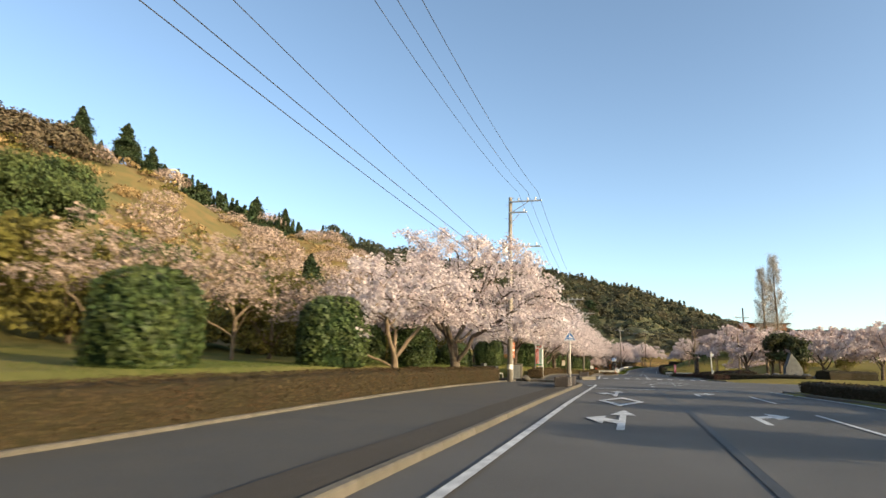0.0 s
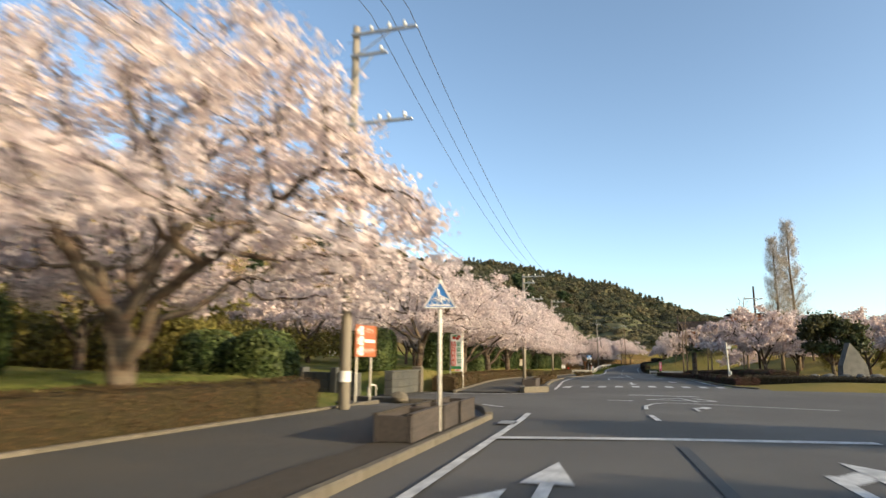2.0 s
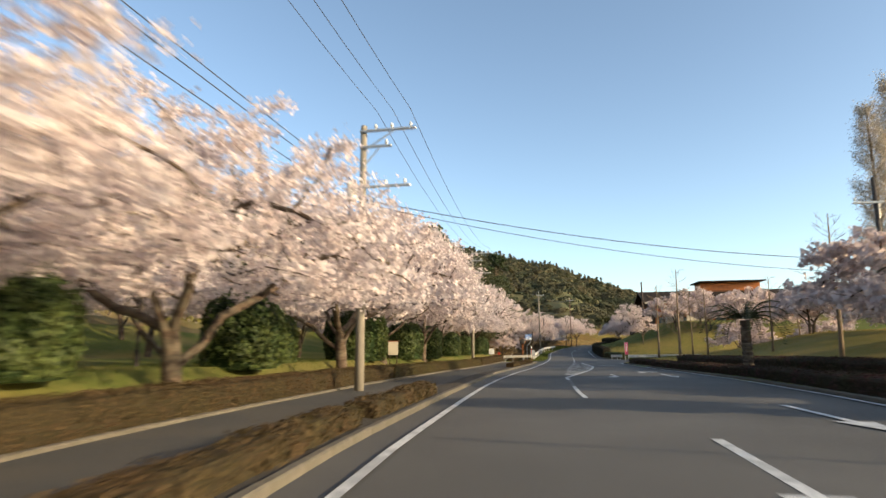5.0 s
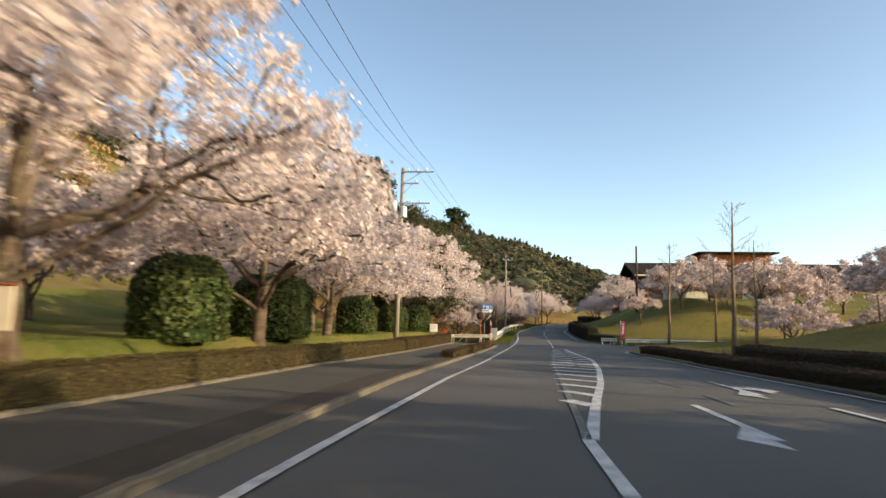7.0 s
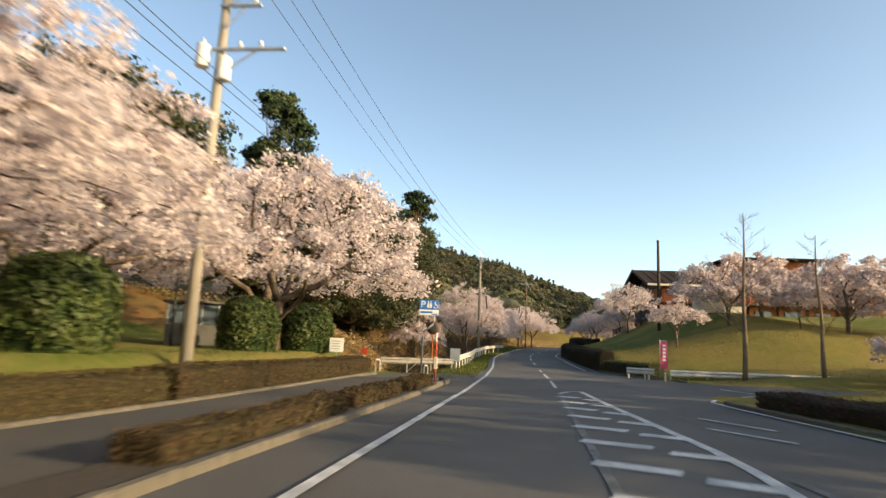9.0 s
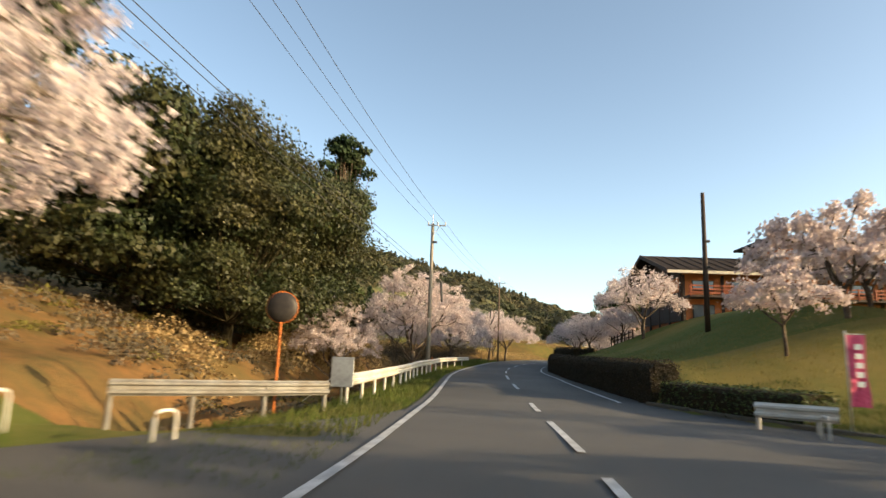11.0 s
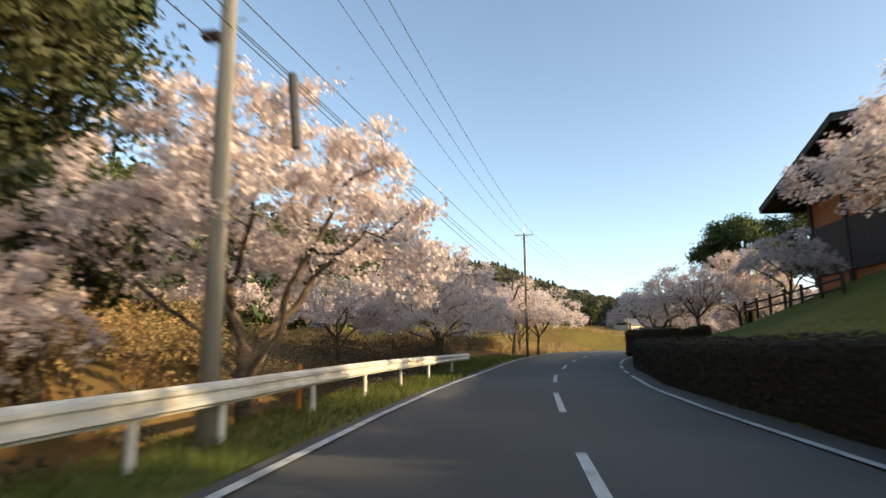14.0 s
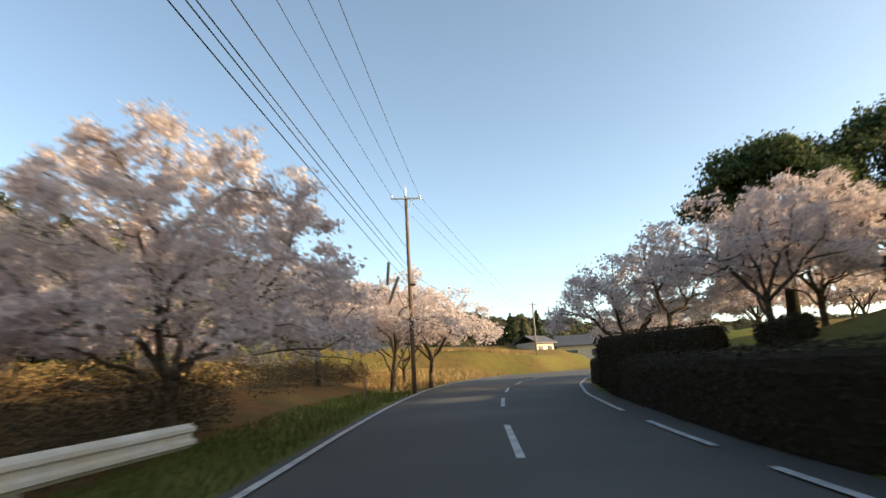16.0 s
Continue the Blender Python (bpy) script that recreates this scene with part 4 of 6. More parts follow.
CH_E = cherry_proto(44, 3.9, 5.8, .14, 1.6, 5, 14000, .052, points=560, step=.26, loose=.3, skirt=-.1)
CH_F = cherry_proto(51, 4.4, 5.4, .14, 1.3, 5, 6600, .105, BLOSSOM_FAR, points=240, step=.42, puff=.13)
CH_T = cherry_proto(67, 2.3, 6.2, .10, 2.4, 4, 5200, .052, points=230, step=.28, loose=.35, skirt=-.3)
CH_S = cherry_proto(63, 2.6, 4.2, .08, 1.3, 5, 4200, .07, BLOSSOM_FAR, points=160, step=.3)
CH_Y = cherry_proto(71, 2.8, 4.9, .075, 1.5, 5, 2300, .055, HILL_BLOOM, points=210, step=.27, bark=BARK_PALE)
near_label = "spreading cherry tree in full pale pink bloom on the lawn"
place(CH_A, ((-8.9, 30.4, 20, 1.12), (-9.7, 50.9, 200, .82), (-9.5, 68.0, 80, .96), (-10.6, 88.5, 310, 1.12), (-10.9, 107.8, 140, .96), (-10.95, 126.5, 250, 1.22)), near_label, "cherry trees along the pavement", USED)
place(CH_G, ((-9.4, 23.2, 130, 1.0),), "young cherry tree with a pale forked trunk on the lawn", "cherry trees along the pavement", USED)
place(CH_B, ((-9.2, 58.6, 40, 1.0), (-10.0, 80.3, 170, 1.16), (-10.5, 99.0, 290, 1.1), (-15.0, 117.0, 30, 1.15)), near_label, "cherry trees along the pavement", USED)
place(CH_H, ((-9.9, 164.0, 260, .74),), "low cherry tree in bloom below the tall evergreens", "cherry trees beyond the guard rail", USED)
place(CH_H, ((-4.6, 167.9, 150, 1.0),), "large cherry tree in pale bloom behind the guard rail", "cherry trees beyond the guard rail", USED)
place(CH_H, ((3.6, 226, 100, .95),), "cherry tree in bloom on the verge beyond the guard rail", "cherry trees beyond the guard rail", USED)
place(CH_D, ((-2.6, 191.5, 260, .92),), "large cherry tree in pale bloom past the rail end", "cherry trees beyond the guard rail", USED)
place(CH_D, ((17.3, 196, 200, .64),), "dark-stemmed cherry tree in bloom on the shaded mound", "cherry trees on the mound", USED)
place(CH_E, ((2.6, 216.6, 140, 1.35), (-1.6, 212.0, 33, 1.2), (5.4, 221, 200, 1.3), (-8.6, 190.5, 300, .95), (-7.0, 200.5, 70, 1.1)), "cherry tree in bloom on the verge beyond the guard rail", "cherry trees beyond the guard rail", USED)
place(CH_E, ((13.8, 171.6, 50, 1.0), (13.84, 193.7, 10, .82), (14.1, 205.2, 220, 1.12), (15.4, 185.0, 120, .66), (18.5, 213, 20, .85)),
      "cherry tree in bloom on the grass mound by the timber building", "cherry trees on the mound", USED)
place(CH_T, ((13.85, 200.2, 160, 1.0),), "slim tall cherry tree with thin blossom beside the clipped hedge", "cherry trees on the mound", USED)
back = [(-16, 36, 1.1), (-20, 58, 1.2), (-17, 72, 1.1), (-22, 84, 1.2), (-18, 94, 1.0), (-24, 104, 1.2), (-19, 112, 1.0), (-26, 66, 1.2), (-30, 92, 1.2), (-22, 124, 1.1), (-33, 76, 1.2)]
place(CH_F, [(x, y, (x * 37 + y * 11) % 360, s) for x, y, s in back], "cherry tree in bloom further back in the park", "cherry trees in the park", USED)
place(CH_F, [(x, y, (x * 37 + y * 11) % 360, s) for x, y, s in ((-22.5, 219, 1.1), (-27, 214.5, 1.05), (-32, 209, 1.15), (-18.5, 223, .95), (-36, 203, 1.1), (-14.5, 229, .9))], "cherry tree in sunlit bloom at the foot of the hill", "cherry trees below the hill", USED)
right_far = [(12.8, 78.7, 1.15), (16.0, 82.0, 1.1), (21.0, 80.0, 1.1), (24, 72, 1.1), (28, 76, 1.2), (20.5, 97, .9), (24.0, 105, 1.0), (28, 112, 1.0), (23.5, 119, .9), (25, 122, 1.0), (30, 108, 1.1), (33, 96, 1.1),
             (21.0, 131, .9), (17.5, 151, 1.05), (22.5, 157, 1.1), (26, 150, 1.15), (30.5, 158, 1.2), (35, 151, 1.15), (31, 133, 1.0), (37, 120, 1.1), (30, 148, .9), (22.5, 219, .85), (27, 214.5, .8), (31, 221, .95), (25.5, 228, .9), (36, 216, .9), (41, 223, 1.0)]
place(CH_F, [(x, y, (x * 53 + y * 7) % 360, s) for x, y, s in right_far], "cherry tree in pale bloom on the lawn across the road", "cherry trees across the road", USED)
place(CH_S, ((11.8, 145.6, 0, .9), (22.0, 149, 100, .85), (-19, 196, 10, 1.2)),
      "young cherry tree with sparse pink blossom on a grass slope", "young cherry trees", USED)

place(CH_Y, ((-14.6, 17.2, 70, 1.0), (-16.2, 21.5, 150, 1.15), (-13.6, 25.0, 250, .95), (-12.6, 22.0, 10, .8), (-17.6, 16.0, 200, 1.1)), "young slim tree with pale stems and thin beige buds", "young cherry trees", USED)

# ---- clipped shrubs ----
TOP_A = topiary_proto(np.random.default_rng(3), 1.5, 1.35, 2.6, 3.2, 6500)
TOP_B = topiary_proto(np.random.default_rng(5), 1.15, 1.1, 2.3, 2.6, 4200)
sh = "tall clipped evergreen shrub with a rounded top on the lawn"
place(TOP_A, ((-11.4, 48.6, 90, .8), (-9.6, 54.6, 20, .82), (-11.35, 86.2, 60, 1.0), (-10.9, 101.0, 10, .95)), sh, "clipped shrubs under the cherry trees", USED)
place(TOP_B, ((-11.2, 11.5, 0, 1.06), (-10.7, 20.1, 40, 1.12), (-10.15, 27.0, 0, .9), (-11.7, 39.5, 90, 1.0), (-13.95, 39.5, 40, 1.0), (-10.4, 64.6, 20, .9), (-10.6, 73.0, 0, 1.0), (-10.8, 94.5, 75, 1.05), (-11.0, 113.6, 10, 1.0), (-10.95, 123.9, 60, .95), (-9.75, 127.6, 45, .95),
              (-14.5, 31, 0, .95), (-9.4, 61.8, 100, .8), (-12, 77.5, 0, .9)), sh, "clipped shrubs under the cherry trees", USED)

# ---- clipped low hedges ----
hedge_run("hedge", "low clipped azalea hedge with brownish red winter leaves", along(KERB_S, -12, 36.3, 1.5, -.65), 1.1, .80, HEDGE_BROWN, R, 900, .024, .10)
hedge_run("hedge", "low clipped azalea hedge with brownish red winter leaves", along(KERB_S, 48.1, 84, 1.5, -.65), 1.1, .62, HEDGE_BROWN, R, 900, .024, .10)
hedge_run("hedge", "low clipped azalea hedge with olive-green and brown leaves", along(KERB_S, 84.4, 113, 1.5, -.65), 1.1, .62, HEDGE_OLIVE, R, 900, .024, .10)
hedge_run("hedge", "low clipped azalea hedge with brownish red winter leaves", along(KERB_S, 113.4, 128.5, 1.5, -.65), 1.1, .70, HEDGE_BROWN, R, 900, .024, .10)
for a, b in ((57, 66), (67, 74), (107, 113), (113.6, 118), (119, 123)):
    hedge_run("hedge", "knee-high clipped brown hedge in the kerbside strip", along(KERB_I, a, b, 1.5, -.52), .6, .33, HEDGE_BROWN, R, 700, .026, .1, wob=.2)
hedge_run("hedge", "low clipped hedge with dark reddish leaves on the island", along(EDGE_R, 60, 119.5, 1.5, .95), 1.3, .46, HEDGE_PURPLE, R, 700, .03, .1, wob=.16)
hedge_run("hedge", "knee-high dark reddish hedge at the back of the island", along(EDGE_R, 62, 111, 1.5, 3.6), 1.6, .82, HEDGE_PURPLE, R, 600, .032, .15)
hedge_run("hedge", "low dark clipped hedge beside the road", along(EDGE_R, -10, 34, 1.5, 1.0), 1.3, .55, HEDGE_DARK, R, 300, .036, .1)
hedge_run("hedge", "chest-high clipped hedge, dark in its own shade", along(EDGE_R, 143, 214, 1.5, .6), 1.0, 1.47, HEDGE_DARK, R, 760, .03, 0.0)
hedge_run("hedge", "low spreading green hedge on the grass corner", [(8.2, 137.2), (7.6, 139), (7.0, 141), (6.6, 142.6)], 1.1, .8, LEAF, R, 420, .034, .05)
hedge_run("hedge", "large clipped hedge block at the end of the hedge row", [(11.0, 199.5), (11.5, 197.5), (12.6, 194.8)], 1.4, 1.95, HEDGE_DARK, R, 800, .034, .4)
hedge_run("hedge", "dark clipped hedge block on the mound", [(12.5, 191.9), (13.8, 192.4)], .9, .75, HEDGE_DARK, R, 500, .034, 2.0, base=lambda x, y: terrain(x, y))
hedge_run("hedge", "low dark hedge behind the junction", [(15.4, 59.2), (17.4, 60.4), (19.6, 61.0)], 1.6, 1.1, HEDGE_DARK, R, 400, .036, .1)
hedge_run("hedge", "low dark hedge behind the junction", [(8.0, 62), (11.5, 60.5), (14.2, 58.5)], 1.4, .6, HEDGE_DARK, R, 400, .036, .1)


def kerbs():
    kerb_run("kerb", KERB_I, -20, 36, .0)
    kerb_run("kerb", KERB_S, -20, 40, .0, label="beige concrete kerb stones at the foot of the hedge")
    kerb_run("kerb", KERB_I, 51.6, 125, .0)
    kerb_run("kerb", KERB_S, 47.6, 129, .0, label="beige concrete kerb stones at the foot of the hedge")
    kerb_run("kerb", EDGE_R, 57, 121, .0, label="concrete kerb stones round the hedge island")
    kerb_run("kerb", EDGE_R, -20, 35, .0, label="concrete kerb stones along the road")
    kerb_run("kerb", EDGE_R, 133.5, 143, .0, label="concrete kerb stones at the grass corner")


# ---- utility poles ----
def insulator(parent, x, y, z, s=1.0):
    Mesh().tube([(x, y, z), (x, y, z + .05 * s), (x, y, z + .06 * s), (x, y, z + .16 * s), (x, y, z + .2 * s)], [.02 * s, .03 * s, .065 * s, .05 * s, .02 * s], 8).make("insulator", PORCELAIN, parent)


def utility_pole(x, y, h, arms, gear=(), lean=(0, 0), r=.17, label="", mast=0.0, mat_=None):
    z = terrain(x, y) - .1
    e = thing("utility_pole", label or "tapered concrete utility pole with steel cross-arms", "utility pole", (x, y, z), group="utility poles along the road")
    pole = Mesh().tube([(0, 0, -.3), (lean[0] * .5, lean[1] * .5, h * .5), (lean[0], lean[1], h)], [r, r * .85, r * .66], 14)
    pole.make("pole", mat_ or POLE_CONC, e, smooth_shade=True)
    if mast:
        Mesh().tube([(lean[0], lean[1], h - .6), (lean[0], lean[1], h + mast)], .025, 6).make("mast", GALV, e)
    for za, x0, x1, ins in arms:
        f = za / h
        arm = Mesh().box(((x0 + x1) / 2 + lean[0] * f, lean[1] * f - r * .8, za), (abs(x1 - x0), .09, .09), .012).make("cross_arm", GALV, e)
        for xi in ins:
            insulator(arm, xi + lean[0] * f, lean[1] * f - r * .8, za + .045)
        Mesh().tube([(x0 * .1 + x1 * .6 + lean[0] * f, -r * .8, za - .03), (.05 + lean[0] * f, -r * .9, za - .75)], .022, 6).make("brace", GALV, e)
    for kind, zg, xg in gear:
        f = zg / h
        if kind == "transformer":
            b = Mesh().tube([(xg, -.1, zg - .35), (xg, -.1, zg - .33), (xg, -.1, zg + .3), (xg, -.1, zg + .36)], [.15, .19, .19, .1], 14).make("transformer", PORCELAIN, e)
            Mesh().tube([(xg, -.1, zg + .34), (xg, -.1, zg + .5)], .03, 6).make("bushing", PORCELAIN, b)
        if kind == "band":
            Mesh().tube([(lean[0] * f, 0, zg - .15), (lean[0] * f, 0, zg + .15)], r * 1.05, 14, True).make("band", xg, e)
        if kind == "clamp":
            Mesh().box((xg + lean[0] * f, -.05, zg), (.3, .22, .14), .02).make("clamp", DARK_STEEL, e)
        if kind == "steps":
            for k in range(7):
                Mesh().tube([(0, 0, zg + k * .45), ((-1) ** k * (r + .14), 0, zg + k * .45)], .012, 5).make("step_bolt", GALV, e)
    return e


utility_pole(-7.5, -2.5, 12.0, ((11.6, .05, 2.9, (1.45, 2.05, 2.7)),))
utility_pole(-7.3, 36.75, 11.95, ((11.62, -.1, 2.05, (.55, 1.15, 1.65)), (10.9, -.1, 1.1, (.9,)), (8.65, -.2, 1.95, (.9, 1.2, 1.7))),
             (("transformer", 8.5, -.32), ("band", 1.15, PORCELAIN), ("steps", 9.2, 0), ("clamp", 7.7, -.2)))
utility_pole(-7.75, 75.8, 9.75, ((9.5, -.1, 2.0, (.5, 1.1, 1.8)), (8.9, -.1, 1.1, (.9,)), (7.4, -.2, 1.8, (.9, 1.6))), (("transformer", 7.3, -.3), ("steps", 4.6, 0)), lean=(.1, 0))
utility_pole(-9.0, 115.7, 11.35, ((11.05, -.1, 2.05, (.4, 1.0, 1.6)), (10.3, -.1, 1.1, (.9,)), (9.0, -.2, 1.9, (.6, 1.2))), (("transformer", 8.85, -.35), ("transformer", 8.45, .3), ("steps", 5.0, 0)), lean=(.15, 0))
utility_pole(-3.12, 163.3, 10.55, ((10.4, -.35, .95, (-.3, .35, .9)),), (("clamp", 6.6, -.25), ("steps", 6.0, 0), ("clamp", 9.2, .2)), r=.16, mast=.75, lean=(-.05, 0))
utility_pole(3.85, 212.4, 12.2, ((12.0, -.92, .92, (-.85, 0, .85)),), (("clamp", 6.6, .2),), r=.14, mast=.7, mat_=POLE_BROWN, label="weathered brown utility pole on the verge at the bend")
utility_pole(24.5, 266.0, 8.0, ((7.7, -.7, .7, (-.6, .6)),), r=.14)
utility_pole(13.75, 85.5, 8.8, ((7.6, -1.0, .3, (-.9,)),), r=.13, label="slim dark utility pole with a street light among the cherry trees", mat_=DARK_STEEL)
utility_pole(13.95, 158.6, 8.7, (), (("clamp", 5.6, .15), ("clamp", 4.0, .1)), r=.17, label="dark timber pole on the mound before the building", mat_=WOOD_DARK)


def wire(p, q, sag, r=.011, label="black power line sagging between poles"):
    n = 14
    pts = []
    for i in range(n + 1):
        u = i / n
        v = Vector(p).lerp(Vector(q), u)
        v.z -= sag * 4 * u * (1 - u)
        pts.append(v)
    return tagged(Mesh().tube(pts, r, 4).make("power_line", WIRE), label, "cable", "overhead lines")


TOPS = [(-6.6, -2.5, 11.8), (-7.3, 36.6, 11.95), (-7.65, 75.6, 9.6), (-8.85, 115.5, 10.65), (-3.12, 163.2, 9.3)]
for (a, b) in zip(TOPS, TOPS[1:]):
    late = b[1] > 150
    for o in (.55, 1.15, 1.8):
        wire((a[0] + o, a[1], a[2]), (b[0] + ({.55: -.3, 1.15: .35, 1.8: .9}[o] if late else o), b[1], b[2]), 1.1)
LOWS = [(-7.5, -2.5, 7.6), (-7.35, 36.6, 6.6), (-7.7, 75.6, 6.2), (-8.9, 115.5, 6.9), (-3.15, 163.2, 5.2)]
phone = "thick black telephone cable sagging between poles"
for (a, b) in zip(LOWS, LOWS[1:]):
    for dx, dz in ((-.15, 0), (.12, .25), (.0, .6)):
        wire((a[0] + dx, a[1], a[2] + dz * (2.6 if dz > .5 and a[1] < 0 else 1)), (b[0] + dx, b[1], b[2] + dz * (1.5 if dz > .5 and b[1] < 40 else 1)), .35, .014, phone)
for dx, za, ex, zb in ((-.3, 9.25, -.85, 11.45), (.35, 9.25, 0, 11.45), (.95, 9.25, .85, 11.45)):
    wire((-3.12 + dx, 163.2, za), (3.85 + ex, 212.3, zb), .8)
    wire((3.85 + ex, 212.3, zb), (24.5 + ex, 266, 8.0), .6)
for za, zb in ((5.5, 6.0), (5.6, 6.6), (5.65, 7.0), (6.2, 8.1)):
    wire((-3.12, 163.2, za), (3.8, 212.3, zb), .25, .014, phone)
wire((3.8, 212.3, 6.6), (24.5, 266, 5.6), .4, .014, phone)
wire((-7.5, 75.6, 6.3), (13.75, 85.4, 4.7), .5, .016, "black service cable crossing over the road")
wire((-7.5, 75.6, 6.15), (13.75, 85.4, 4.1), .55, .012, "black service cable crossing over the road")


# ---- evergreen and background trees ----
EV_A = broadleaf_proto(101, 5.6, 16.0, .34, 1.2, 27000, .135, LEAF_EVER, lobes=64, skirt=14, bark=HEDGE_CORE)
EV_C = broadleaf_proto(101, 5.6, 16.0, .34, 1.2, 52000, .092, LEAF_EVER, lobes=64, skirt=16, bark=HEDGE_CORE)
place(EV_C, ((-13.4, 166.5, 0, 1.06), (-15.8, 159.5, 100, 1.1)), "tall dense olive-green evergreen tree above the slope", "tall evergreen trees", USED)
place(EV_A, ((-20.5, 166.0, 200, 1.15), (-21.5, 157.5, 300, 1.15), (-31, 150, 30, 1.25), (-27, 137, 70, 1.1), (-34, 139, 150, 1.2)),
      "tall dense olive-green evergreen tree above the slope", "tall evergreen trees", USED)
EV_B = broadleaf_proto(103, 3.6, 7.5, .22, 1.2, 7400, .16, LEAF_EVER, lobes=26)
EV_M = broadleaf_proto(105, 4.2, 7.6, .22, .8, 17000, .10, LEAF_MOSS, lobes=34, bark=HEDGE_CORE)
place(EV_M, ((-45, 33, 0, 1.35), (-52, 40, 80, 1.35), (-40, 41, 160, 1.05), (-48, 27, 40, 1.3), (-36, 33, 220, .9), (-24, 33.5, 20, .8), (-34, 234, 10, 1.7), (-42, 230, 80, 1.9), (-50, 224, 150, 1.9), (-27, 242, 220, 1.5), (-58, 214, 300, 1.9), (-22, 250, 40, 1.3)), "rounded mid-green evergreen tree on the park slope", "green trees on the slope", USED)
# Last eight spots: unseen trees added to cast shade on the road.
place(EV_B, ((14.4, 67.4, 0, .62), (-38, 120, 0, 1.1), (-30, 135, 50, 1.2),
              (20.5, 289, 0, .62), (24, 292, 40, .6), (17, 287, 90, .55), (-16, 176, 10, .8), (-25, 178, 50, 1.2), (-31, 190, 0, 1.3), (17, -22, 0, .64), (18, -14.5, 60, .64), (17.4, -7, 120, .64), (18.2, .5, 200, .64), (17.5, 8, 20, .64), (18, 15.5, 80, .64), (17.6, 23, 140, .64), (17.8, 30.5, 30, .64)), "dense dark green evergreen tree", "dark green trees", USED)
EV_R = broadleaf_proto(121, 5.2, 12.6, .36, 3.4, 42000, .095, LEAF_MOSS, lobes=40, lob=(.2, .34), bark=HEDGE_CORE)
place(EV_R, ((20.2, 201.5, 60, .82), (25.8, 201, 160, .86), (31.5, 203, 250, .9)), "tall dark evergreen tree behind the blossom on the mound", "dark green trees", USED)
YE_A = broadleaf_proto(107, 2.6, 5.2, .12, .2, 5200, .085, LEAF_YELLOW, name="shrub_tree", lobes=20, bark=BARK_PALE)
place(YE_A, ((-17.5, 26.2, 0, 1.0), (-17.5, 40.5, 70, 1.0), (-26, 22, 130, 1.3), (-22, 14, 200, 1.2), (-29, 30, 20, 1.2), (-20, 47, 310, 1.0), (-30, 45, 40, 1.2), (-24, 35, 90, 1.1), (-34, 18, 10, 1.4), (-25, 55, 33, 1.0),
              (21, 88, 0, .6), (26, 90, 60, .6)), "yellow-green spring shrub tree in the park", "spring shrubs in the park", USED)
CE_A = conifer_proto(109, 12.0, 2.3, 4600, .17)
CE_C = conifer_proto(117, 10.5, 3.1, 8500, .17)
CE_B = broadleaf_proto(113, 2.7, 19.6, .26, 8.0, 15000, .12, LEAF_CONIFER, name="pine_tree", lobes=90, lob=(.20, .36))
place(CE_C, ((-98.0, 79.7, 0, 0.89), (-98.0, 90.3, 70, 0.89), (-98.0, 97.3, 140, 0.85), (-98.0, 135.4, 20, 0.76), (-98.0, 149.5, 90, 0.71), (-97.1, 100.2, 200, 0.62), (-94.4, 74.8, 40, 0.49)), "broad dark cedar on the crest of the hill", "cedars on the hill", USED)
place(CE_C, ((-46, 78, 0, .78), (-45, 89, 60, .72), (-45, 63, 120, .6)), "dark cedar standing on the hillside behind the park", "cedars on the hill", USED)
place(CE_A, ((-98.0, 82.3, 0, 0.33), (-98.0, 84.5, 40, 0.33), (-98.0, 93.4, 90, 0.55), (-98.9, 180.9, 0, 0.55), (-98.9, 188.9, 70, 0.55), (-98.9, 210.3, 0, 0.66),
             (26.0, 291, 0, .55), (31.2, 291, 0, .62), (29, 294, 50, .46), (21.5, 290, 80, .45), (-41, 224, 0, 1.25), (-37, 236, 0, 1.3), (-31, 240, 70, 1.1), (-49, 219, 20, 1.25), (-25, 246, 130, .95), (-56, 210, 60, 1.2), (-45, 235, 200, 1.2)), "dark cedar standing on the hill", "cedars on the hill", USED)
place(CE_B, ((-17.6, 142, 0, 1.02), (-11.2, 169.5, 120, 1.06)), "tall open-crowned conifer above the roadside trees", "tall conifers", USED)


def clumps(name, label, spots, rng, material, n, size, radius, height, cone=False, rough=.7):
    """Far trees too many to count: leafy crowns standing on the slope."""
    P, N, S = [], [], []
    for x, y, s in spots:
        z = terrain(x, y)
        u = rng.normal(size=(n, 3))
        u /= np.linalg.norm(u, axis=1, keepdims=True)
        u[:, 2] = np.abs(u[:, 2])
        f = rng.uniform(0, 1, (n, 1))
        if cone:
            p = u * [1, 1, 0] * radius * s * (1.05 - f) + np.concatenate([np.zeros((n, 2)), f * height * s], 1)
        else:
            p = u * [radius * s, radius * s, height * s * .75] * rng.uniform(.7, 1.08, (n, 1)) + [0, 0, height * s * .2]
        P.append(p + [x, y, z])
        N.append(u + [0, 0, .3])
        S.append(np.full(n, size * s))
    P, N, S = np.concatenate(P), np.concatenate(N), np.concatenate(S)
    ob = leaves(name, P, S * rng.uniform(.6, 1.4, len(P)), rng, material, normals=N, spread=rough)
    return tagged(ob, label, "woods", kind="stuff")


def scatter(rng, n, x0, x1, y0, y1, ok=None, s0=.7, s1=1.3):
    out = []
    while len(out) < n:
        x, y = rng.uniform(x0, x1), rng.uniform(y0, y1)
        if ok is None or ok(x, y):
            out.append((x, y, rng.uniform(s0, s1)))
    return out


